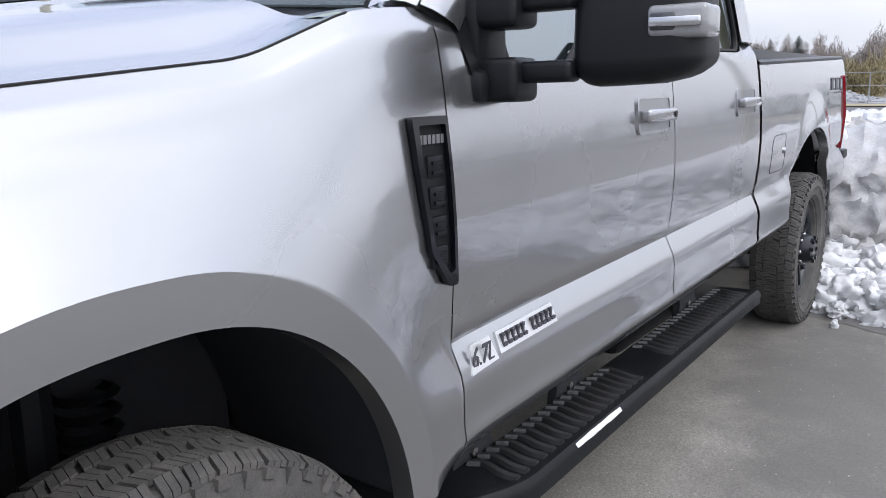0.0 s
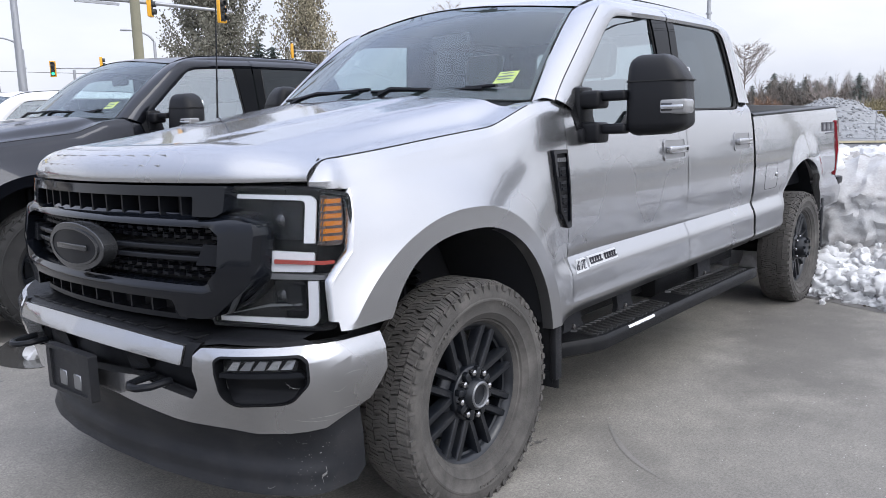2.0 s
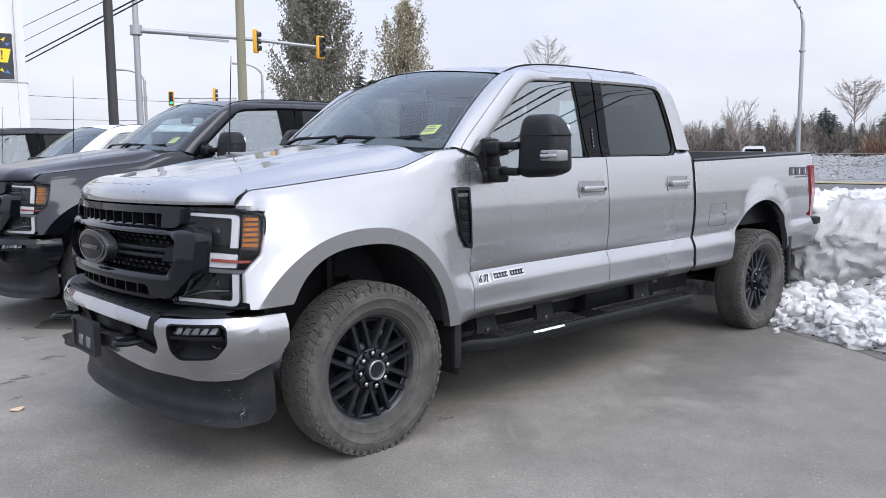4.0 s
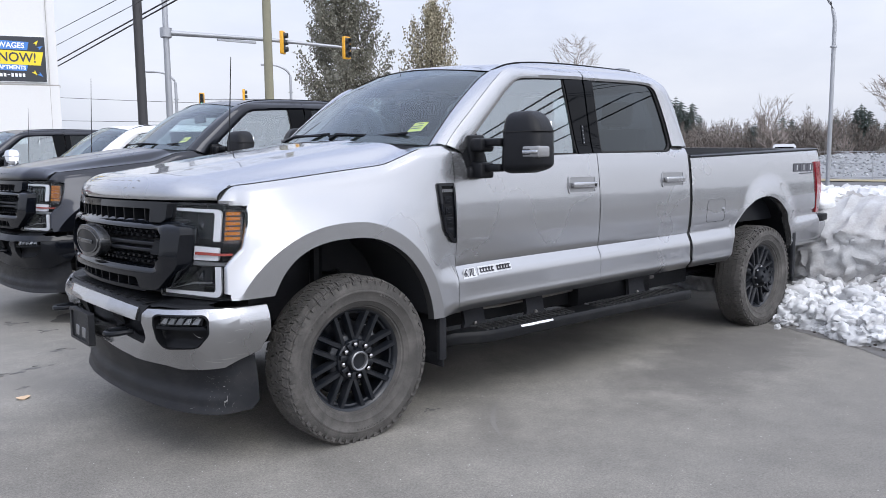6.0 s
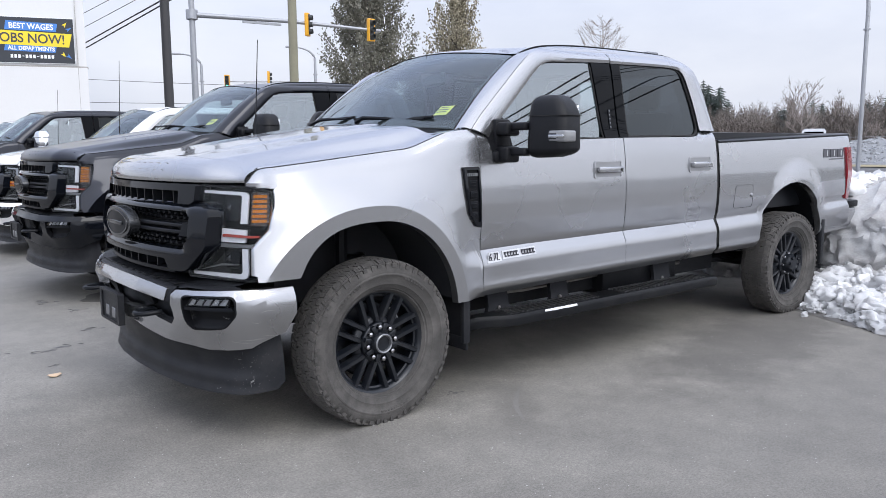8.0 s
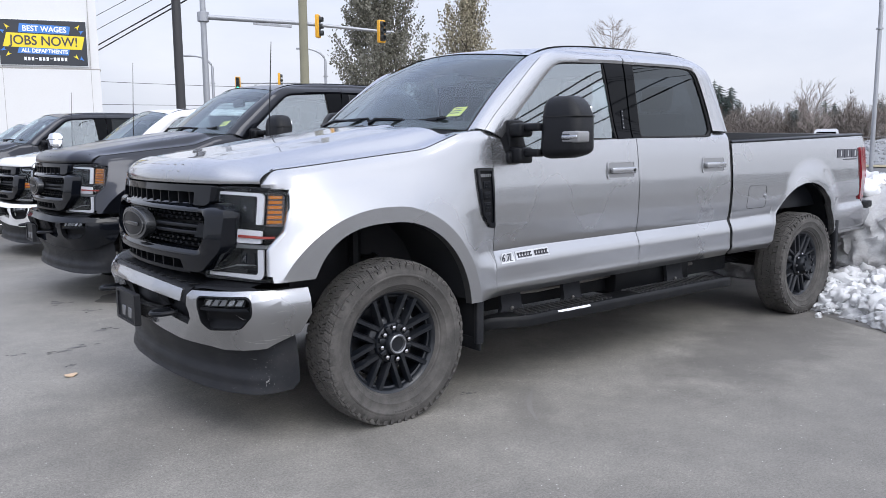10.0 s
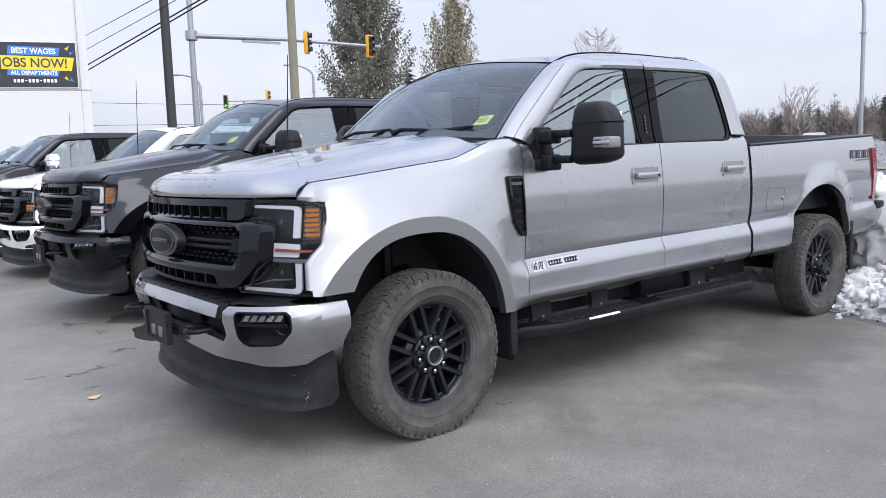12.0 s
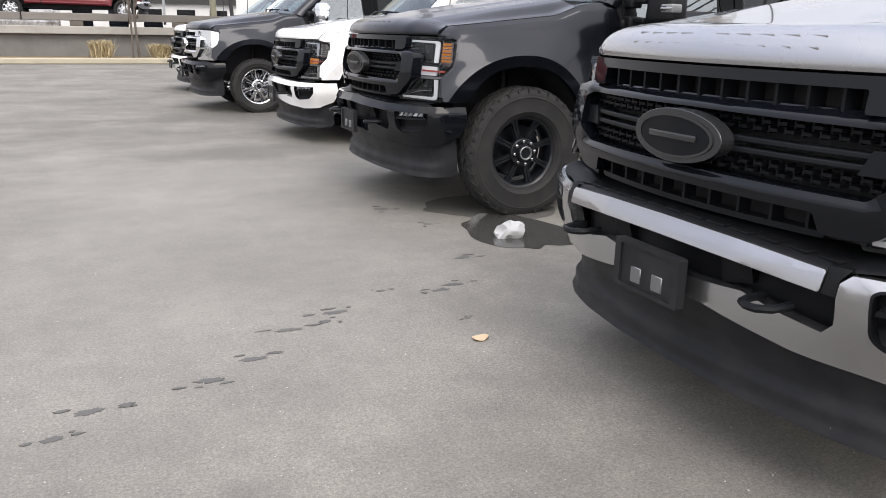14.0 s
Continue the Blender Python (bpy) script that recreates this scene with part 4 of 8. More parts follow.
            bm = bmesh.new()
            box(bm, x0 + 0.018, x0 + 0.252, min(s * (yb + 0.016), s * (yb + 0.036)), max(s * (yb + 0.016), s * (yb + 0.036)), z0 + 0.022, z0 + 0.060, 0.009, seg=3)
            box(bm, x0 + 0.018, x0 + 0.045, min(s * (yb - 0.01), s * (yb + 0.026)), max(s * (yb - 0.01), s * (yb + 0.026)), z0 + 0.026, z0 + 0.056, 0.004)
            box(bm, x0 + 0.198, x0 + 0.250, min(s * (yb - 0.01), s * (yb + 0.026)), max(s * (yb - 0.01), s * (yb + 0.026)), z0 + 0.024, z0 + 0.058, 0.006)
            P("door_handle", bm, paint, own, "body-coloured pull handle")
            if x0 < 2:
                bm = bmesh.new()
                lathe(bm, [(0.009, 0.0), (0.009, s * 0.0025), (0.001, s * 0.003)], 14, centre=(x0 + 0.228, s * (yb + 0.036), z0 + 0.041))
                P("keyhole", fix(bm), M["gap"], door)
        # fuel door and its button
        if s < 0:
            rl = rounded([(3.185, 0.885), (3.455, 0.885), (3.45, 1.055), (3.20, 1.055)], 0.035, 6)
            c = Vector((3.32, 0.97))
            for k, (o0, o1, d0, d1, mt) in enumerate(((1.0, 0.975, 0.0005, -0.0015, M["gap"]), (0.972, None, 0.0, -0.0025, paint))):
                ol = [tuple(c + (Vector(p) - c) * o0) for p in rl]
                if o1:
                    bm = shaped(keyhole(ol, [tuple(c + (Vector(p) - c) * o1) for p in rl]), lambda u, v, d: (u, s * (side_y(u, v) - d), v), -0.001, 0.004, ucuts=frange(3.2, 3.45, 5), vcuts=frange(0.9, 1.04, 5))
                    P("fuel_door_gap", bm, mt)
            bm = bmesh.new()
            lathe(bm, [(0.016, 0.0), (0.014, s * 0.008), (0.001, s * 0.010)], 16, centre=(3.435, s * side_y(3.435, 0.98), 0.975))
            P("fuel_door_latch", fix(bm), paint)
        # side vent badge with plain raised blocks
        if full:
            vb = [(0.512, 1.245), (0.622, 1.245), (0.630, 0.925), (0.602, 0.925), (0.545, 1.00), (0.520, 1.14)]
            fv = lambda u, v, d: (u, s * (side_y(0.57, v) + 0.006 - d), v)
            bm = shaped(keyhole(rounded(vb, 0.008), rounded([(0.530, 1.230), (0.613, 1.230), (0.620, 0.955), (0.603, 0.950), (0.555, 1.012), (0.534, 1.135)], 0.006)), fv, -0.010, 0.03, vcuts=frange(0.95, 1.22, 8))
            vent = P("side_vent", bm, M["gloss_black"], label="gloss black fender vent with block badge")
            bm = shaped(rounded(vb, 0.008), lambda u, v, d: fv(u, v, d + 0.002), 0, 0.01, vcuts=frange(0.95, 1.22, 8))
            P("vent_backing", bm, M["black_plastic"], vent)
            for k in range(4):
                zt = 1.175 - 0.056 * k
                bm = bmesh.new()
                box(bm, 0.555, 0.606, s * (side_y(0.57, zt) + 0.001) - 0.009, s * (side_y(0.57, zt) + 0.001) + 0.009, zt - 0.042, zt, 0.004)
                box(bm, 0.566, 0.596, s * (side_y(0.57, zt) + 0.0045) - 0.01, s * (side_y(0.57, zt) + 0.0045) + 0.01, zt - 0.017, zt - 0.011)
                box(bm, 0.566, 0.596, s * (side_y(0.57, zt) + 0.0045) - 0.01, s * (side_y(0.57, zt) + 0.0045) + 0.01, zt - 0.034, zt - 0.028)
                P("badge_block", bm, M["satin_black"], vent, "dark raised block")
            for k in range(6):
                bm = bmesh.new()
                box(bm, 0.533 + 0.0135 * k, 0.543 + 0.0135 * k, s * (side_y(0.57, 1.2) + 0.004) - 0.006, s * (side_y(0.57, 1.2) + 0.004) + 0.006, 1.196, 1.212)
                P("badge_bar", bm, M["badge_grey"], vent)
            # engine badge
            fd = lambda u, v, d: (u, s * (side_y(u, v) + 0.004 - d), v)
            z0 = 0.748
            bm = shaped([(0.675, 0.722), (0.70, 0.776), (0.775, 0.778), (0.785, 0.728)], fd, -0.001, 0.006, ucuts=(0.71, 0.75))
            eb = P("engine_badge", bm, M["badge_plate"], label="silver and dark engine badge on the door")
            if s < 0:
                text_ob("badge_text", "6.7L", 0.066, M["ink"], eb, Matrix.Translation((0.728, -side_y(0.73, 0.75) - 0.0095, 0.750 * ZK + lift)) @ Matrix.Rotation(math.pi / 2, 4, "X"), 0.001, squeeze=0.75, bold=0.0012)
            bm = shaped([(0.795, 0.735), (0.80, 0.778), (1.062, 0.785), (1.062, 0.742)], fd, -0.001, 0.006, ucuts=frange(0.82, 1.05, 5))
            P("badge_plate", bm, M["badge_plate"], eb)
            for k in range(11):
                if k == 5:
                    continue
                bm = bmesh.new()
                x0 = 0.812 + 0.0222 * k
                for z in (0.749, 0.768):
                    box(bm, x0, x0 + 0.016, s * (side_y(x0, z) + 0.006) - 0.003, s * (side_y(x0, z) + 0.006) + 0.003, z - 0.004 + 0.0006 * k, z + 0.004 + 0.0006 * k)
                box(bm, x0, x0 + 0.006, s * (side_y(x0, 0.758) + 0.006) - 0.003, s * (side_y(x0, 0.758) + 0.006) + 0.003, 0.747 + 0.0006 * k, 0.772 + 0.0006 * k)
                P("badge_bar", bm, M["ink"], eb)
            # bed badge, as plain blocks
            fx = lambda u, v, d: (u, s * (side_y(u, v) + 0.005 - d), v)
            bb = None
            for x0, x1 in ((4.59, 4.71), (4.715, 4.845), (4.85, 4.96)):
                bm = shaped(rounded([(x0, 1.238), (x1 - 0.012, 1.238), (x1, 1.308), (x0 + 0.012, 1.308)], 0.006), fx, 0, 0.008, ucuts=((x0 + x1) / 2,))
                o = P("bed_badge" if bb is None else "badge_block", bm, M["ink"], root if bb is None else bb, "dark block badge on the bed side" if bb is None else "")
                bb = bb or o
                for a_ in (0.45, ):
                    u0 = x0 + (x1 - x0) * a_
                    bm = shaped([(u0, 1.250), (u0 + 0.012, 1.250), (u0 + 0.020, 1.296), (u0 + 0.008, 1.296)], lambda u, v, d: fx(u, v, d - 0.003), 0, 0.008)
                    P("badge_stroke", bm, M["badge_plate"], bb)
            bm = shaped([(4.70, 1.217), (4.95, 1.221), (4.95, 1.230), (4.70, 1.226)], fx, 0, 0.006)
            P("badge_bar", bm, M["ink"], bb)

        # head lamp
        fl = f_lamp(s)
        cuts = (0.34, 0.398, 0.45)
        lamp_style(P, s, fl, cuts, spec, root)
        # tow hook
        bm = bmesh.new()
        y = s * 0.44
        tube(bm, [(-0.93, y - 0.045, 0.60), (-1.0, y - 0.045, 0.598), (-1.03, y - 0.02, 0.597), (-1.035, y + 0.01, 0.597), (-1.02, y + 0.04, 0.597), (-0.99, y + 0.05, 0.598), (-0.93, y + 0.05, 0.60)], 0.012, 8)
        P("tow_hook", bm, M["satin_black"], label="black tow hook")
        # side mirror
        mirror(P, s, root, spec)
        # step board, brackets
        if full:
            running_board(P, s, root)
        # mud flaps
        if spec["flaps"]:
            for x0, z0, z1 in ((0.515, 0.265, 0.63), (4.60, 0.30, 0.72)):
                bm = bmesh.new()
                vs = box(bm, x0, x0 + 0.012, min(s * 0.74, s * 0.995), max(s * 0.74, s * 0.995), z0, z1, 0.004)
                box(bm, x0 - 0.02, x0 + 0.03, min(s * 0.965, s * 0.998), max(s * 0.965, s * 0.998), z0 + 0.04, z1, 0.008)
                box(bm, x0 - 0.006, x0 + 0.001, min(s * 0.76, s * 0.97), max(s * 0.76, s * 0.97), z0 + 0.02, z0 + 0.07, 0.002)
                P("mud_flap", bm, M["worn_plastic"], label="black rubber mud flap")
        # wheels
        for x, fr in ((AX_F, True), (AX_R, False)):
            wheel_set(P, root, x - 0.035 * fr, s, spec["tyre_r"], spec["tyre_r"] - 0.02, spec, fr)

    # hood
    def hood_z(x, y):
        ya = min(1.0, abs(y) / 0.90)
        top = 1.315 + 0.152 * (x + 0.75) - 0.02 * smoothstep(0.2, 0.6, x)
        edge = z_shoulder(x)
        k = smoothstep(-0.72, -0.1, x)
        cr = 0.86 - 0.06 * k
        g = sum(float(np.interp(ya + d, [0, 0.52, cr - 0.10, cr, cr + 0.085, 0.98, 1.2], [1.0, 0.95, 0.82 - 0.10 * (1 - k), 0.62 - 0.20 * (1 - k), 0.10 + 0.04 * (1 - k), 0.02, 0.0])) for d in (-0.016, 0, 0.016)) / 3
        z = edge + (top - edge) * g
        z += 0.012 * smoothstep(0.47, 0.37, abs(y) + 0.06 * (1 - k)) * smoothstep(-0.78, -0.3, x)
        return z
    rows = []
    ys = frange(-0.90, 0.90, 108)
    for y in ys:
        xf = -0.905 + 0.16 * (abs(y) / 0.9) ** 1.75 + 0.072 * smoothstep(0.62, 0.90, abs(y)) ** 1.3
        row = [(xf + 0.012, y, 1.196), (xf, y, 1.200), (xf - 0.002, y, 1.212)]
        H = hood_z(xf + 0.14, y)
        for t in frange(0.1, 1, 8):
            a = t * math.pi / 2
            row.append((xf + 0.14 * (1 - math.cos(a)) ** 0.9, y, 1.212 + (H - 1.212) * math.sin(a) ** 0.9))
        xr = 0.44 - 0.14 * (1 - (y / 0.9) ** 2)
        for x in frange(xf + 0.17, xr, 22):
            row.append((x, y, hood_z(x, y)))
        row.append((xr + 0.01, y, hood_z(xr, y) - 0.02))
        rows.append([(x, y / 0.90 * (0.868 + (side_y(x, z_shoulder(x)) - 0.0005 - 0.868) * smoothstep(xf, xf + 0.11, x)), z) for x, y, z in row])
    bm = bmesh.new()
    quad_grid(bm, rows, flip=True)
    hood = solid(P("hood", bm, paint, label=spec["colour"] + " hood with raised centre"), 0.01)
    for s in (-1, 1):
        bm = bmesh.new()
        tube(bm, [(p[0] - 0.001, s * abs(p[1]) - s * 0.001, p[2] + 0.0015) for p in cap_seam[1:]], 0.0022, 6)
        P("hood_seam", bm, M["gap"], hood)
        bm = bmesh.new()
        tube(bm, [(x, s * (side_y(x, z_shoulder(x)) + 0.0005), z_shoulder(x) + 0.0008) for x in frange(-0.595, 0.435, 40)], 0.0019, 6)
        P("hood_seam", bm, M["gap"], hood)
    # embossed name on the hood's nose, as plain bars
    for i, y in enumerate(frange(-0.36, 0.36, 9)):
        if i == 5:
            continue
        for dz in (0.0, 0.030):
            bm = bmesh.new()
            xf = -0.905 + 0.16 * (abs(y) / 0.9) ** 1.75
            box(bm, xf + 0.0145 + dz * 0.9, xf + 0.0175 + dz * 0.9, y - 0.026, y + 0.026, 1.252 + dz - 0.0035, 1.252 + dz + 0.0035, 0.001)
            P("embossed_bar", bm, paint, hood)
    # fender top filler behind the hood, cowl
    bm = bmesh.new()
    rows = []
    for y in frange(-0.90, 0.90, 30):
        xr = 0.44 - 0.14 * (1 - (y / 0.9) ** 2)
        wx = 0.56 - 0.16 * (1 - (y / 0.86) ** 2)
        zh = hood_z(xr, y)
        rows.append([(xr - 0.03, y, zh - 0.022), (xr + 0.03, y, zh - 0.028), (wx + 0.03, y, 1.445 + 0.03 * (1 - (y / 0.86) ** 2)), (wx + 0.08, y, 1.44)])
    quad_grid(bm, rows, flip=True)
    P("cowl", bm, M["black_plastic"], label="black plastic cowl at the windshield")
    for s in (-1, 1):
        bm = bmesh.new()
        rows = [[(x, s * (side_y(x, z_shoulder(x)) - k), z_shoulder(x) + 0.004 * (k > 0)) for k in (0.0, 0.03, 0.09)] for x in frange(0.40, 0.62, 6)]
        quad_grid(bm, rows, flip=(s < 0))
        P("fender_top", bm, paint)
    # windshield
    rows = []
    for y in frange(-1, 1, 30):
        b = Vector((0.55 - 0.17 * (1 - y * y), 0.845 * y, 1.445 + 0.028 * (1 - y * y)))
        t = Vector((1.125 - 0.085 * (1 - y * y), 0.715 * y, 1.888 + 0.068 * (1 - y * y)))
        rows.append([b.lerp(t, k / 10) + Vector((-0.012, 0, 0.014)) * math.sin(k / 10 * math.pi) for k in range(11)])
    bm = bmesh.new()
    quad_grid(bm, rows, flip=True)
    ws = P("windshield", bm, M["windshield"], label="clear windshield with a yellow sticker inside")
    # black band round the glass
    bm = bmesh.new()
    quad_grid(bm, [[p + Vector((0.004, 0, -0.004)) for p in (r[9], r[10])] for r in rows], flip=True)
    quad_grid(bm, [[p + Vector((0.004, 0, -0.004)) for p in (r[0], r[1])] for r in rows], flip=True)
    for a, b in ((0, 1), (30, 29)):
        quad_grid(bm, [[p + Vector((0.004, 0, -0.004)) for p in rows[a]], [p.lerp(q, 0.4) + Vector((0.004, 0, -0.004)) for p, q in zip(rows[a], rows[b])]], flip=(a == 0))
    P("glass_band", bm, M["gap"], ws)
    if spec["sticker"]:
        p0 = Vector((0.60, -0.715, 1.535))
        bm = bmesh.new()
        e1, e2 = Vector((0.04, -0.10, 0.004)).normalized() * 0.088, Vector((0.77, 0, 0.62)).normalized() * 0.08
        p0 = p0 + Vector((0.008, 0, -0.010))
        bm.faces.new([bm.verts.new(q) for q in (p0, p0 - e1, p0 - e1 + e2, p0 + e2)])
        o = solid(P("window_sticker", bm, M["sticker"], ws, "yellow paper sticker"), 0.001)
        bm = bmesh.new()
        off = Vector((-0.004, 0, 0.005))
        for k, (a, b, c, d) in enumerate(((0.15, 0.85, 0.2, 0.3), (0.1, 0.9, 0.45, 0.55), (0.2, 0.8, 0.72, 0.8))):
            bm.faces.new([bm.verts.new(p0 - e1 * u + e2 * v + off) for u, v in ((a, c), (b, c), (b, d), (a, d))])
        P("sticker_bar", bm, M["ink"], ws, "dark bars of writing")
    # wipers
    for y0, y1, xx in ((-0.15, -0.62, 0.0), (0.55, 0.05, 0.0)):
        bm = bmesh.new()
        wz = lambda y: (0.55 - 0.17 * (1 - (y / 0.845) ** 2), 1.445 + 0.028 * (1 - (y / 0.845) ** 2))
        xa, za = wz(y0)
        xb, zb_ = wz(y1)
        tube(bm, [(xa - 0.02, y0, za + 0.02), (xa - 0.01, y0 - 0.06, za + 0.045), (xb + 0.01, (y0 + y1) / 2, zb_ + 0.05), (xb + 0.045, y1, zb_ + 0.045)], [0.016, 0.012, 0.009, 0.006], 6)
        tube(bm, [(xa + 0.03, y0 + 0.10, za + 0.042), (xb + 0.02, (y0 + y1) / 2, zb_ + 0.045), (xb + 0.065, y1 - 0.06, zb_ + 0.055)], 0.008, 6)
        P("wiper", bm, M["satin_black"], label="black windshield wiper")
    # roof
    rows = []
    for y in frange(-0.74, 0.74, 30):
        u = y / 0.74
        x0 = 1.125 - 0.085 * (1 - u * u)
        row = []
        for x in frange(x0, 1.45, 8)[:-1] + frange(1.45, 2.5, 8)[:-1] + frange(2.5, 2.745, 6):
            e = float(np.interp(x, [1.04, 1.13, 1.19, 1.25, 1.36, 1.5, 1.84, 2.5, 2.62, 2.68, 2.745], [1.86, 1.892, 1.920, 1.944, 1.963, 1.976, 1.987, 1.984, 1.974, 1.964, 1.943]))
            c = 0.10 - 0.068 * smoothstep(1.04, 1.35, x)
            row.append((x, y, e + c * (1 - u * u)))
        rows.append(row)
    bm = bmesh.new()
    quad_grid(bm, rows, flip=True)
    solid(P("roof", bm, paint, label=spec["colour"] + " roof panel"), 0.02)
    if full:
        P("roof_lamp", boxes((2.50, 2.62, -0.67, -0.59, 1.990, 2.018), bevel=0.010, seg=2), M["badge_grey"], label="small grey lamp pod on the roof")
    # cab back with its window
    fb = lambda u, v, d: (float(np.interp(v, [0.6, 1.42, 1.67, 1.79, 1.87, 1.935], [2.982, 2.982, 2.925, 2.880, 2.838, 2.77])) - d, u, v)
    oc = [(-0.88, 0.62), (0.88, 0.62), (0.885, 1.42), (0.85, 1.67), (0.828, 1.79), (0.80, 1.87), (0.766, 1.935), (-0.766, 1.935), (-0.80, 1.87), (-0.828, 1.79), (-0.85, 1.67), (-0.885, 1.42)]
    hl = rounded([(-0.70, 1.46), (0.70, 1.46), (0.62, 1.85), (-0.62, 1.85)], 0.06)
    P("cab_back", shaped(keyhole(oc, hl), fb, 0, 0.03, vcuts=frange(1.45, 1.9, 6)), paint)
    P("back_glass", shaped(hl, fb, 0.01, 0.01, vcuts=frange(1.45, 1.9, 6)), M["side_glass"], label="rear cab window")
    # bed floor, tailgate, rear bumper
    P("bed_floor", boxes((3.0, 5.08, -0.83, 0.83, 0.84, 0.87), (2.995, 3.012, -0.90, 0.90, 0.60, 1.36), (3.0, 3.05, -0.84, 0.84, 1.33, 1.436)), M["satin_black"])
    P("tailgate", boxes((5.085, 5.135, -0.83, 0.83, 0.80, 1.425), bevel=0.015), paint, label=spec["colour"] + " tailgate")
    P("rear_bumper", boxes((5.12, 5.27, -0.80, 0.80, 0.62, 0.82), bevel=0.03), trim)
    # underbody
    bm = bmesh.new()
    box(bm, 0.45, 2.95, -0.90, 0.90, 0.58, 0.62)
    for s in (-1, 1):
        box(bm, -0.75, 5.1, s * 0.43 - 0.04, s * 0.43 + 0.04, 0.44, 0.60)
    for s in (-1, 1):
        box(bm, 0.46, 3.35, s * 0.66 - 0.05, s * 0.66 + 0.05, 0.40, 0.60)
    for x in (0.62, 1.6, 2.6, 3.3, 4.8):
        box(bm, x, x + 0.08, -0.43, 0.43, 0.46, 0.55)
    tube(bm, [(AX_F, -0.8, 0.39), (AX_F, 0.8, 0.39)], 0.045, 10)
    tube(bm, [(AX_R, -0.8, 0.39), (AX_R, 0.8, 0.39)], 0.055, 10)
    lathe(bm, [(0.001, -0.14), (0.10, -0.12), (0.16, 0), (0.10, 0.12), (0.001, 0.14)], 16, centre=(AX_R, 0.05, 0.39))
    tube(bm, [(0.5, 0.1, 0.45), (2.0, 0.08, 0.43), (AX_R, 0.05, 0.40)], 0.045, 8)
    box(bm, 1.9, 2.75, -0.80, -0.48, 0.36, 0.58, 0.04)
    for s in (-1, 1):
        tube(bm, [(AX_F - 0.05, s * 0.62, 0.42), (AX_F - 0.02, s * 0.58, 0.95)], 0.035, 8)
        for k in range(10):
            lathe(bm, [(0.05, k * 0.035), (0.065, k * 0.035 + 0.01), (0.05, k * 0.035 + 0.02)], 12, "z", (AX_F + 0.1, s * 0.52, 0.45))
        for k in range(3):
            box(bm, AX_R - 0.75, AX_R + 0.75, s * 0.52 - 0.04, s * 0.52 + 0.04, 0.40 + k * 0.012, 0.41 + k * 0.012)
    P("chassis", bm, M["black_plastic"], label="dark dirty chassis and axles")
    bm = bmesh.new()
    box(bm, -0.62, 0.5, -0.46, 0.46, 0.55, 1.12, 0.05)
    P("engine_bay", bm, M["gap"])
    # bumper, valance, grille
    front_end(P, root, spec, trim)
    if spec["cabin"]:
        cabin(P, root)
    if spec["antenna"]:
        bm = bmesh.new()
        tube(bm, [(0.18, 0.86, 1.36), (0.19, 0.862, 1.45), (0.23, 0.864, 2.08 if full else 2.25)], [0.012, 0.005, 0.0025], 6)
        P("antenna", bm, M["satin_black"], label="thin black whip antenna")
    return root


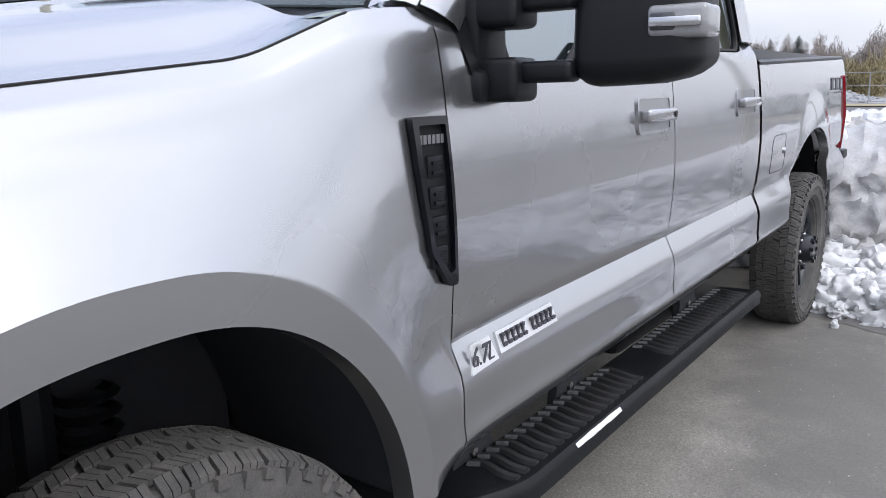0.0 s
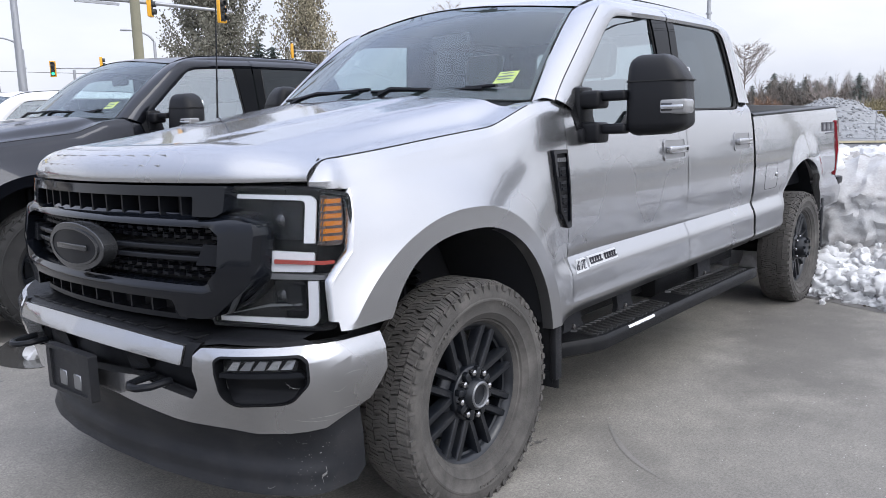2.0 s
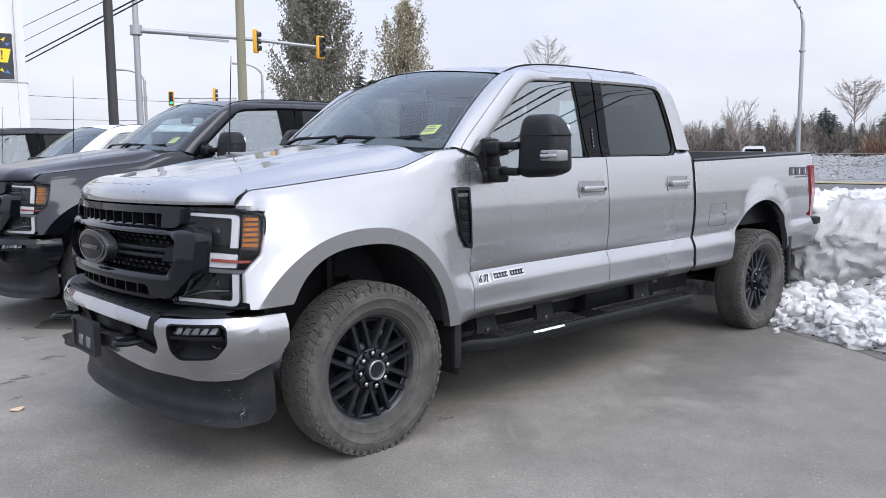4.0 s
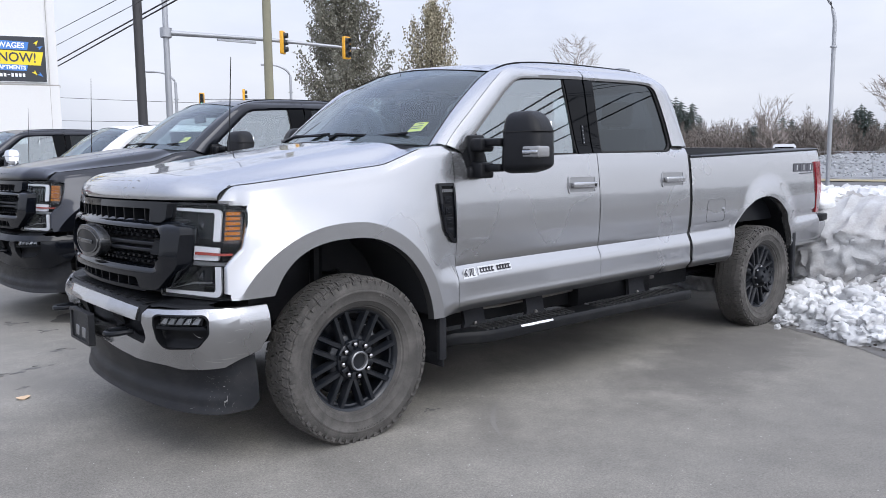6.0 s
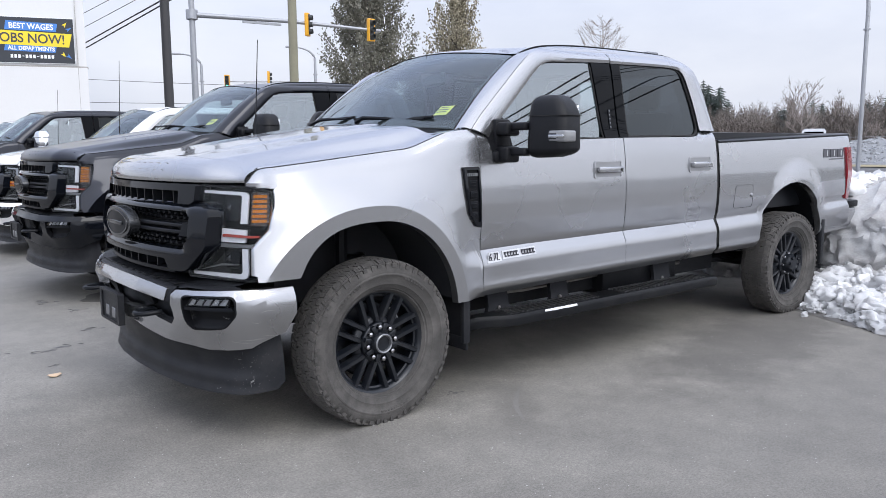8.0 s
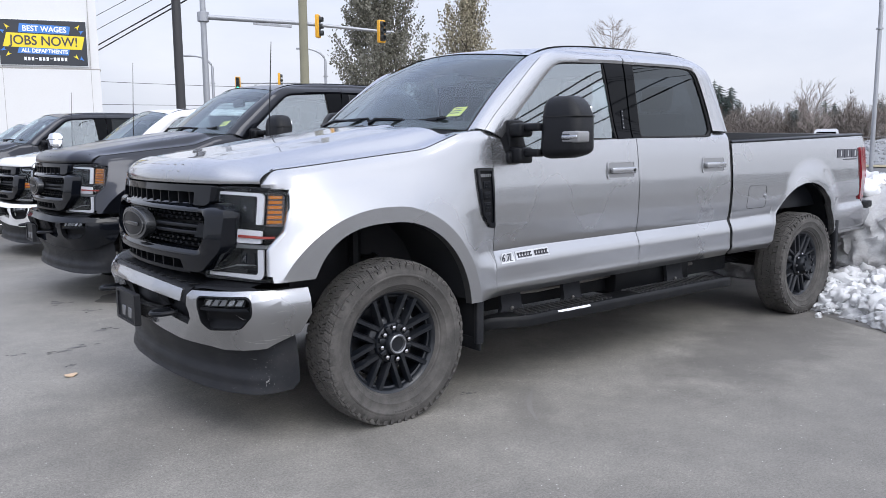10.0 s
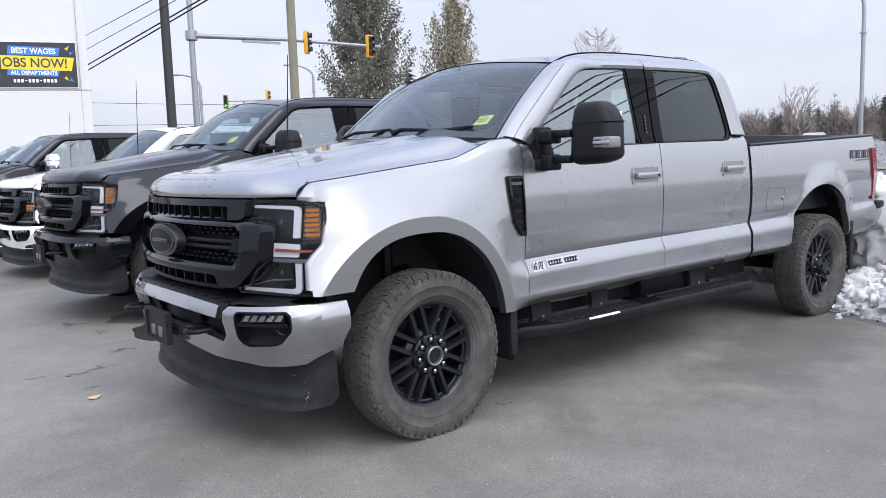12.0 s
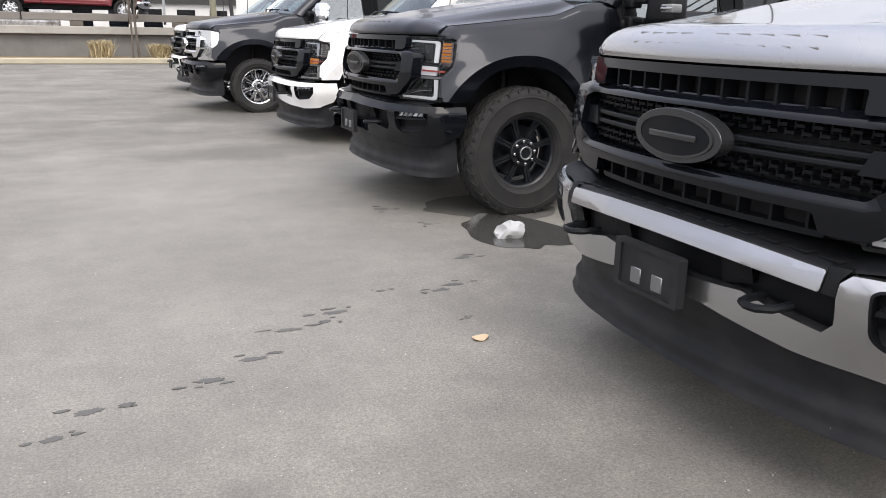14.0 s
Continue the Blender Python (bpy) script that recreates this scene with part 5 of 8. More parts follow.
def lamp_style(P, s, fl, cuts, spec, root):
    C = [(0.03, 1.192), (0.36, 1.186), (0.492, 1.160), (0.496, 1.02), (0.484, 0.985), (0.446, 0.915), (0.438, 0.885), (0.434, 0.775), (0.42, 0.766), (0.01, 0.766), (0.01, 0.815), (0.13, 0.84), (0.205, 0.90), (0.205, 1.06), (0.15, 1.10), (0.035, 1.10)]
    C = rounded(C, [0.012, 0.012, 0.022, 0.02, 0.02, 0.02, 0.02, 0.012, 0.012, 0.012, 0.012, 0.03, 0.03, 0.03, 0.03, 0.012], 3)
    cuts = tuple(sorted(set(cuts) | {0.37, 0.42, 0.47, 0.49}))
    house = P("head_lamp", shaped(C, lambda u, v, d: fl(u, v, d + 0.050), 0, 0.05, cuts), M["lamp_house"], root, "dark head lamp unit with white light pipes")
    c0 = Vector((0.30, 0.97))
    P("lamp_cover", shaped(C, fl, 0, 0, cuts), M["clear"], house, "clear head lamp lens")
    inner = inset(C, 0.010)
    P("lamp_rim", shaped(keyhole(C, inner), lambda u, v, d: fl(u, v, d + 0.003), 0, 0.05, cuts), M["lamp_house"], house)
    split = spec.get("split_lamp")
    pipes = M["drl"] if not split else M["lamp_reflector"]
    chrome = spec.get("chrome_lamps")
    at = lambda depth: (lambda u, v, d: fl(u, v, d + depth))
    arc = lambda cu, cv, r, a0, a1: [(cu + r * math.cos(radians(q)), cv + r * math.sin(radians(q))) for q in frange(a0, a1, 6)]
    # upper pipe: a thin line that turns down into a broad bar
    P("light_pipe", shaped([(0.060, 1.166), (0.335, 1.160)] + arc(0.335, 1.134, 0.026, 90, 0) + [(0.362, 1.022), (0.328, 1.022), (0.328, 1.128)] + arc(0.314, 1.132, 0.014, 0, 90) + [(0.060, 1.154)], at(0.014), 0, 0.009, cuts), pipes, house, "white L-shaped light pipe")
    P("light_pipe", shaped([(0.030, 0.794), (0.325, 0.797)] + arc(0.325, 0.814, 0.016, -90, 0) + [(0.343, 0.912), (0.374, 0.912), (0.372, 0.806)] + arc(0.342, 0.806, 0.030, 0, -90) + [(0.030, 0.780)], at(0.014), 0, 0.009, cuts), pipes, house, "white L-shaped light pipe")
    P("lamp_block", shaped(rounded([(0.215, 1.000), (0.362, 0.994), (0.362, 0.938), (0.222, 0.938)], 0.008), at(0.014), 0, 0.010, cuts), M["drl"] if not split else M["amber"], house, "white lamp block" if not split else "amber lamp block")
    P("red_marker", shaped(rounded([(0.240, 0.976), (0.434, 0.970), (0.434, 0.960), (0.240, 0.963)], 0.003), at(0.006), 0, 0.012, cuts), M["red_pipe"], house, "thin red marker line")
    P("chrome_strip", shaped([(0.208, 0.934), (0.43, 0.930), (0.424, 0.916), (0.20, 0.916)], at(0.010), 0, 0.02, cuts), M["badge_grey"] if not chrome else M["chrome"], house)
    P("indicator", shaped(rounded([(0.386, 1.160), (0.472, 1.150), (0.472, 1.03), (0.462, 1.010), (0.390, 1.014)], 0.010), at(0.026), 0, 0.02, cuts), M["amber_dark"], house, "amber turn lamp with slats")
    for k in range(6):
        z = 1.137 - 0.0215 * k
        P("amber_slat", shaped([(0.391, z + 0.012), (0.462, z + 0.009), (0.462, z - 0.004), (0.391, z - 0.002)], lambda u, v, d: fl(u, v, d + 0.010 + 0.5 * (z + 0.012 - v)), 0, 0.02, cuts), M["amber"] if not split else M["lamp_reflector"], house)
    # two reflector bowls with a dark lens each, on stepped dark bezels
    for z, h in ((1.085, 0.056), (0.862, 0.046)):
        P("lamp_bezel", shaped(rounded([(0.215, z + h), (0.318, z + h), (0.318, z - h), (0.222, z - h)], 0.014), at(0.040), 0, 0.01, cuts), M["lamp_reflector"] if chrome else M["gloss_black"], house)
        P("reflector_bowl", shaped(rounded([(0.262, z + h * 0.72), (0.312, z + h * 0.72), (0.312, z - h * 0.62), (0.262, z - h * 0.55)], 0.012), lambda u, v, d: fl(u, v, d + 0.022 + 9.0 * (u - 0.287) ** 2), 0, 0.012, (0.27, 0.28, 0.287, 0.295, 0.305)), M["gloss_black"], house, "dark chrome reflector bowl")
        bm = bmesh.new()
        cx, cy, _ = fl(0.240, z, 0.046)
        lathe(bm, [(0.022, 0.02), (0.022, -0.004), (0.016, -0.010), (0.008, -0.014), (0.001, -0.015)], 20, "x", (cx, cy, z))
        P("projector", fix(bm), M["badge_dark"], house, "small projector lens")
    # slanted trim blade in the lower bay
    P("lamp_blade", shaped([(0.06, 0.800), (0.20, 0.836), (0.31, 0.842), (0.31, 0.836), (0.20, 0.829)], at(0.022), 0, 0.012, cuts), M["badge_grey"], house)
    if chrome:
        P("chrome_surround", shaped(keyhole(C, [tuple(c0 + (Vector(p) - c0) * 0.90) for p in C]), lambda u, v, d: fl(u, v, d - 0.004), 0, 0.02, cuts), M["chrome"], house)


def mirror(P, s, root, spec):
    head = bmesh.new()
    box(head, 0.80, 0.965, min(s * 1.135, s * 1.385), max(s * 1.135, s * 1.385), 1.290, 1.615, 0.050, seg=4)
    bmesh.ops.bisect_plane(head, geom=head.verts[:] + head.edges[:] + head.faces[:], plane_co=(0, 0, 1.512), plane_no=(0, 0, 1))
    bmesh.ops.bisect_plane(head, geom=head.verts[:] + head.edges[:] + head.faces[:], plane_co=(0, s * 1.29, 0), plane_no=(0, 1, 0))
    for v in head.verts:
        k = (v.co.z - 1.290) / 0.32
        v.co.x += 0.05 * (abs(v.co.y) - 1.135) / 0.25 + 0.02 * k
        v.co.y -= s * 0.02 * k * smoothstep(1.2, 1.38, abs(v.co.y))
        # the cap above the seam leans in, most at its outer corner
        t = smoothstep(1.49, 1.66, v.co.z)
        v.co.y -= s * 0.085 * t * smoothstep(1.20, 1.385, abs(v.co.y))
        v.co.x += 0.03 * t * smoothstep(0.95, 0.80, v.co.x)
        v.co.z += 0.020 * smoothstep(1.36, 1.29, v.co.z) * smoothstep(1.25, 1.385, abs(v.co.y))
    hd = P("side_mirror", head, spec.get("mirror", M["mirror_plastic"]), root, "large black towing mirror" if "mirror" not in spec else "large chrome-capped towing mirror")
    bm = bmesh.new()
    prism(bm, rounded([(0.7985, s * 1.1335), (0.9665, s * 1.1335), (0.9665, s * 1.3865), (0.7985, s * 1.3865)], 0.05, 6), lambda u, v, d: (u, v, d), 1.506, 1.510)
    for v in bm.verts:
        v.co.x += 0.05 * (abs(v.co.y) - 1.135) / 0.25 + 0.0125
        v.co.y -= s * 0.012 * smoothstep(1.2, 1.38, abs(v.co.y))
    P("mirror_seam", bm, M["gap"], hd)
    bm = bmesh.new()
    box(bm, 0.958, 0.970, min(s * 1.17, s * 1.335), max(s * 1.17, s * 1.335), 1.345, 1.565, 0.01)
    for v in bm.verts:
        v.co.x += 0.05 * (abs(v.co.y) - 1.135) / 0.25 + 0.02 * (v.co.z - 1.290) / 0.32 - 0.004
    P("mirror_glass", bm, M["mirror_glass"], hd, "mirror glass")
    bm = bmesh.new()
    box(bm, 0.812, 0.90, min(s * 1.285, s * 1.392), max(s * 1.285, s * 1.392), 1.372, 1.432, 0.012, seg=3)
    for v in bm.verts:
        v.co.x += 0.05 * (abs(v.co.y) - 1.135) / 0.25 - 0.008
    P("mirror_lamp", bm, M["mirror_lens"], hd, "clear side marker in the mirror")
    bm = bmesh.new()
    box(bm, 0.845, 0.88, min(s * 1.292, s * 1.382), max(s * 1.292, s * 1.382), 1.392, 1.410, 0.003)
    for v in bm.verts:
        v.co.x += 0.05 * (abs(v.co.y) - 1.135) / 0.25 - 0.048
    P("mirror_lamp_lens", bm, M["lamp_reflector"], hd)
    bm = bmesh.new()
    box(bm, 0.780, 0.80, min(s * 1.292, s * 1.338), max(s * 1.292, s * 1.338), 1.386, 1.418, 0.005)
    for v in bm.verts:
        v.co.x += 0.05 * (abs(v.co.y) - 1.135) / 0.25 + 0.0205
    P("mirror_lamp_bulb", bm, M["badge_dark"], hd, "dark bulb recess")
    for z, h in ((1.447, 0.041), (1.312, 0.048)):
        bm = bmesh.new()
        box(bm, 0.765, 0.87, min(s * 0.93, s * 1.045), max(s * 0.93, s * 1.045), z - h, z + h * 0.8, 0.016, seg=3)
        box(bm, 0.795, 0.855, min(s * 1.0, s * 1.15), max(s * 1.0, s * 1.15), z - 0.012, z + 0.030, 0.012, seg=3)
        P("mirror_arm", bm, M["mirror_plastic"], hd, "black mirror arm")
    bm = bmesh.new()
    box(bm, 0.735, 0.87, min(s * 0.90, s * 0.985), max(s * 0.90, s * 1.0), 1.262, 1.33, 0.02)
    box(bm, 0.76, 0.88, min(s * 0.90, s * 0.965), max(s * 0.90, s * 0.965), 1.30, 1.50, 0.02)
    P("mirror_base", bm, M["mirror_plastic"], hd)


def running_board(P, s, root):
    bm = bmesh.new()
    rows = []
    for x in (0.595, 0.61, 0.66, 0.74, 0.80, 0.86, 0.90, 1.5, 1.75, 2.5, 2.80, 2.915, 2.93):
        out = float(np.interp(x, [0.595, 0.61, 0.66, 0.80, 0.86, 0.90, 2.915, 2.93], [0.905, 0.925, 0.948, 1.012, 1.030, 1.034, 1.034, 1.026]))
        inn = float(np.interp(x, [0.595, 0.61, 0.70, 2.80, 2.93], [0.872, 0.852, 0.832, 0.832, 0.850]))
        z = 0.416 - 0.012 * smoothstep(0.66, 0.595, x) - 0.006 * smoothstep(2.90, 2.93, x)
        rows.append([(x, s * inn, z - 0.018), (x, s * (inn + 0.012), z - 0.002), (x, s * (out - 0.040), z), (x, s * (out - 0.032), z + 0.004), (x, s * (out - 0.014), z + 0.003), (x, s * (out - 0.003), z - 0.008), (x, s * out, z - 0.022), (x, s * (out - 0.004), z - 0.056), (x, s * (out - 0.022), z - 0.068), (x, s * (inn + 0.05), z - 0.066), (x, s * inn, z - 0.045)])
    vs = quad_grid(bm, rows, close_v=True, flip=(s > 0))
    bm.faces.new(vs[0])
    bm.faces.new(vs[-1][::-1])
    fix(bm)
    rb = P("running_board", bm, M["step_plastic"], root, "black side step board with ribbed tread pads")
    rib = None
    for x in frange(0.86, 1.62, 17) + frange(1.90, 2.80, 20):
        if rib is None:
            b = bmesh.new()
            line = [(0.856, 0.0), (0.885, 0.016), (0.915, 0.010), (0.945, -0.002), (0.975, -0.006), (1.000, -0.004)]
            rows = []
            for y, dx in line:
                rows.append([(dx - 0.013, s * y, 0.415), (dx - 0.008, s * y, 0.4255), (dx + 0.006, s * y, 0.4265), (dx + 0.012, s * y, 0.415)])
            vs = quad_grid(b, rows)
            b.faces.new(vs[0])
            b.faces.new(vs[-1][::-1])
            fix(b)
            rib = P("tread_rib", b, M["tread_plastic"], rb, "worn raised tread rib", angle=25)
            o = rib
        else:
            o = new("tread_rib", rib.data)
            o.parent = rb
        o.location.x = x
    if s < 0:
        rn = random.Random(4)
        bm = bmesh.new()
        rows = []
        for k in range(22):
            x = 1.10 + 0.0135 * k
            w = (0.001 + 0.004 * rn.random()) * math.sin((k + 0.5) / 22 * math.pi) ** 0.5
            rows.append([(x, -1.0260 + w * 0.5, 0.4165), (x, -1.0290, 0.4125), (x, -1.0322, 0.4080), (x, -1.0332, 0.4065 - 0.8 * w)])
        quad_grid(bm, rows, flip=True)
        P("scuff", fix(bm), M["bare_scuff"], rb, "bare scuffed edge of the step")
    # upright brackets from the board's inner edge to the sill
    for x0, x1 in ((0.82, 0.975), (1.35, 1.50), (2.415, 2.59)):
        bm = bmesh.new()
        prism(bm, rounded([(x0 - 0.005, 0.60), (x0, 0.44), (x0 - 0.012, 0.405), (x0 - 0.012, 0.385), (x1 + 0.045, 0.385), (x1 + 0.04, 0.405), (x1 + 0.006, 0.44), (x1, 0.60)], 0.006, 2), lambda u, v, d: (u, s * (d - 0.16 * max(0, v - 0.44)), v), 0.815, 0.842)
        br = P("step_bracket", fix(bm), M["liner"], rb, "dirty step bracket")
        bm = bmesh.new()
        lathe(bm, [(0.012, s * 0.0), (0.012, s * 0.010), (0.001, s * 0.012)], 6, "y", ((x0 + x1) / 2, s * 0.842, 0.43))
        P("bolt", fix(bm), M["steel"], br, "rusty bolt head")
    bm = bmesh.new()
    tube(bm, [(0.62, s * 0.74, 0.50), (1.2, s * 0.745, 0.485), (1.9, s * 0.74, 0.50), (2.85, s * 0.74, 0.49)], 0.013, 6)
    P("sill_line", bm, M["steel"], rb, "rusty line under the sill")


def front_end(P, root, spec, trim):
    uc = [v for v in frange(-1.26, 1.26, 36)]
    if spec["bumper"] == "two":
        lip = rounded([(-0.58, 0.722), (-0.3, 0.740), (0, 0.746), (0.3, 0.740), (0.58, 0.722), (0.575, 0.666), (0.3, 0.684), (0, 0.691), (-0.3, 0.684), (-0.575, 0.666)], 0.008)
    else:
        lip = rounded([(-1.24, 0.735), (-0.58, 0.742), (0, 0.762), (0.58, 0.742), (1.24, 0.735), (1.24, 0.70), (0.6, 0.69), (0, 0.706), (-0.6, 0.69), (-1.24, 0.70)], 0.008)
    body = [(-1.255, 0.735), (-0.99, 0.738), (-0.645, 0.722), (-0.622, 0.70), (-0.615, 0.585), (-0.585, 0.555), (-0.45, 0.570), (-0.33, 0.595), (-0.2, 0.585), (0, 0.575), (0.2, 0.585), (0.33, 0.595), (0.45, 0.570), (0.585, 0.555), (0.615, 0.585), (0.622, 0.70), (0.645, 0.722), (0.99, 0.738), (1.255, 0.735), (1.262, 0.62), (1.22, 0.53), (1.05, 0.468), (0.80, 0.452), (0.5, 0.475), (0.2, 0.515), (0, 0.522), (-0.2, 0.515), (-0.5, 0.475), (-0.80, 0.452), (-1.05, 0.468), (-1.22, 0.53), (-1.262, 0.62)]
    fog = rounded([(0.698, 0.692), (0.718, 0.706), (0.975, 0.716), (0.998, 0.700), (1.0, 0.628), (0.945, 0.570), (0.90, 0.560), (0.745, 0.546), (0.704, 0.575)], [0.014, 0.012, 0.014, 0.014, 0.02, 0.03, 0.02, 0.025, 0.025], 4)
    # one plate with its two lamp holes: left half and right half joined at the middle
    bm = bmesh.new()
    for s in (-1, 1):
        half = [p for p in body if p[0] * s >= 0]
        half = [q for q in half if abs(q[0]) > 1e-6]
        lo = [q for q in half if True]
        pts = [(s * 0.0005, 0.575)] + sorted([q for q in half if q[1] > 0.545 and abs(q[0]) < 0.6], key=lambda q: abs(q[0]))
        pts += [q for q in ((s * 0.615, 0.585), (s * 0.622, 0.70), (s * 0.645, 0.722), (s * 0.99, 0.738), (s * 1.255, 0.735), (s * 1.262, 0.62), (s * 1.22, 0.53), (s * 1.05, 0.468), (s * 0.80, 0.452), (s * 0.5, 0.475), (s * 0.2, 0.515), (s * 0.0005, 0.522))]
        shaped(keyhole(pts, [(s * u, v) for u, v in fog]), f_bumper, 0, 0.05, uc, frange(0.47, 0.73, 7), bm)
    bmesh.ops.remove_doubles(bm, verts=bm.verts, dist=0.0006)
    mat_b = trim
    bump = P.soft(P("front_bumper", bm, mat_b, root, spec["bumper_label"], angle=35), 0.010, 3)
    P.soft(P("bumper_lip", shaped(lip, lambda u, v, d: f_bumper(u, v, d - (0.0 if spec["bumper"] == "two" else 0.006)), 0, 0.05, uc, (0.71, 0.73)), mat_b if spec["bumper"] == "two" else M["gloss_black"] if spec["bumper"] == "dark" else trim, bump), 0.010, 3)
    for s in (-1, 1):
        if spec["bumper"] == "two":
            P("bumper_joint", shaped([(s * 0.582, 0.732), (s * 0.64, 0.734), (s * 0.618, 0.705), (s * 0.616, 0.662), (s * 0.578, 0.664)], f_bumper, 0.004, 0.05, uc), M["black_plastic"], bump)
        pod = P("fog_pod", shaped([(s * u, v) for u, v in fog], lambda u, v, d: f_bumper(u, v, d + 0.050 - 0.040 * smoothstep(0.60, 0.55, v)), 0, 0.03, uc, (0.555, 0.56, 0.57, 0.58, 0.59, 0.60, 0.62, 0.64)), M["black_plastic"], bump, "black fog lamp recess")
        P("fog_rim", shaped(keyhole([(s * u, v) for u, v in fog], [(s * (0.835 + (u - 0.835) * 0.955), 0.625 + (v - 0.625) * 0.93) for u, v in fog]), f_bumper, -0.002, 0.035, uc), M["black_plastic"], pod)
        lens = [(0.722, 0.658), (0.752, 0.695), (0.952, 0.705), (0.968, 0.694), (0.962, 0.668)]
        P("fog_lamp", shaped([(s * u, v) for u, v in lens], f_bumper, 0.016, 0.03, uc), M["lamp_house"], pod, "clear fog lamp with slanted cells")
        for k in range(5):
            u0 = 0.742 + 0.043 * k
            P("light_cell", shaped([(s * u0, 0.664 + 0.002 * k), (s * (u0 + 0.022), 0.690 + 0.002 * k), (s * (u0 + 0.048), 0.691 + 0.002 * k), (s * (u0 + 0.034), 0.665 + 0.002 * k)], lambda u, v, d: f_bumper(u, v, d + 0.02 * (v - 0.664)), 0.010 + 0.0006 * k, 0.02), M["lamp_reflector"] if k in (0, 3) else M["badge_grey"], pod)
        P("fog_shelf", shaped([(s * u, v) for u, v in ((0.712, 0.640), (0.716, 0.654), (0.975, 0.664), (0.985, 0.650))], f_bumper, 0.006, 0.036, uc), M["satin_black"], pod)
        P("fog_cover", shaped([(s * u, v) for u, v in lens], f_bumper, 0.006, 0.006, uc), M["clear"], pod, "clear fog lamp cover")
    # fine pale scratches round the lower corner
    if spec.get("scratches"):
        rs = random.Random(41)
        for k in range(7):
            bm = bmesh.new()
            u0, z0 = rs.uniform(0.90, 1.13), rs.choice((0.50, 0.51, 0.525, 0.535, 0.60, 0.64))
            du, dz, bend = rs.uniform(0.04, 0.13), rs.uniform(-0.025, 0.01), rs.uniform(-0.01, 0.01)
            rows = []
            for q in range(9):
                t = q / 8
                w = 0.0006 * math.sin(math.pi * (0.08 + 0.84 * t))
                u, v = -(u0 + du * t), z0 + dz * t + bend * math.sin(math.pi * t)
                rows.append([f_bumper(u, v - w, -0.0008), f_bumper(u, v + w, -0.0008)])
            quad_grid(bm, rows)
            P("scratch", bm, M["scratch"], bump, "fine pale scratch in the paint")
    # opening's back, valance
    P("bumper_opening", shaped([(-0.62, 0.54), (0.62, 0.54), (0.62, 0.72), (-0.62, 0.72)], f_bumper, 0.07, 0.085, uc), M["black_plastic"], bump)
    for s in (-1, 1):
        P("opening_panel", shaped(rounded([(s * 0.22, 0.585), (s * 0.34, 0.61), (s * 0.34, 0.69), (s * 0.22, 0.70)], 0.008), f_bumper, 0.045, 0.07, uc), M["black_plastic"], bump)
    va = [(-1.215, 0.54), (-1.10, 0.50), (1.10, 0.50), (1.215, 0.54), (1.232, 0.40), (1.236, 0.285), (1.20, 0.250), (0.7, 0.243), (0.3, 0.252), (0, 0.255), (-0.3, 0.252), (-0.7, 0.243), (-1.20, 0.250), (-1.236, 0.285), (-1.232, 0.40)]
    val = P("valance", shaped(va, f_valance, 0, 0.03, uc, frange(0.258, 0.49, 16)), M["worn_plastic"], root, "scuffed black plastic air dam")
    if spec.get("scratches"):
        # stone chips, dried splashes and two long scrapes on the air dam
        rs = random.Random(17)
        bm = bmesh.new()
        for k in range(110):
            u, v = -rs.gauss(1.0, 0.13), rs.uniform(0.26, 0.43)
            if abs(u) > 1.2:
                continue
            w, h = rs.uniform(0.0004, 0.0012), rs.uniform(0.0004, 0.0018)
            quad_grid(bm, [[f_valance(u - w, v - h, -0.0007), f_valance(u - w, v + h, -0.0007)], [f_valance(u + w, v - h * 0.7, -0.0007), f_valance(u + w, v + h * 0.6, -0.0007)]])
        tagged(P("chip", bm, M["chip"], val, "pale stone chips"), kind="stuff")
        for u0, u1, v0, v1 in ((-1.035, -1.045, 0.335, 0.275), (-0.80, -0.83, 0.262, 0.27)):
            bm = bmesh.new()
            rows = []
            for q in range(9):
                t = q / 8
                w = 0.0009 * math.sin(math.pi * (0.1 + 0.8 * t))
                u, v = u0 + (u1 - u0) * t, v0 + (v1 - v0) * t
                rows.append([f_valance(u - w, v - w * 0.3, -0.0008), f_valance(u + w, v + w * 0.3, -0.0008)])
            quad_grid(bm, rows)
            P("scrape", bm, M["chip"], val, "long pale scrape")
    # pad on top of the bumper
    bm = bmesh.new()
    rows = []
    for u in frange(-1.0, 1.0, 40):
        zt = 0.724 + 0.022 * (1 - min(1, abs(u) / 0.6) ** 2) if abs(u) < 0.6 else 0.724 + 0.014 * smoothstep(0.6, 0.7, abs(u))
        a = f_bumper(u, zt, 0.0)
        gx, gy, _ = f_grille(a[1] * 0.97, 0.78, 0.02)
        rows.append([(a[0] + 0.012, a[1], zt - 0.004), (a[0] + 0.02, a[1], zt + 0.004), (gx - 0.01, gy, zt + 0.014), (gx + 0.10, gy, zt + 0.03)])
    quad_grid(bm, rows, flip=True)
    pad = P("bumper_pad", bm, M["black_plastic"], root, "black ribbed bumper top pad")
    for y in frange(-0.54, 0.54, 12):
        bm = bmesh.new()
        x = f_bumper(y, 0.75, 0)[0]
        zt = 0.724 + 0.022 * (1 - min(1, abs(y) / 0.6) ** 2)
        box(bm, x + 0.03, x + 0.085, y - 0.038, y + 0.038, zt + 0.006, zt + 0.014, 0.002)
        P("pad_rib", bm, M["black_plastic"], pad)
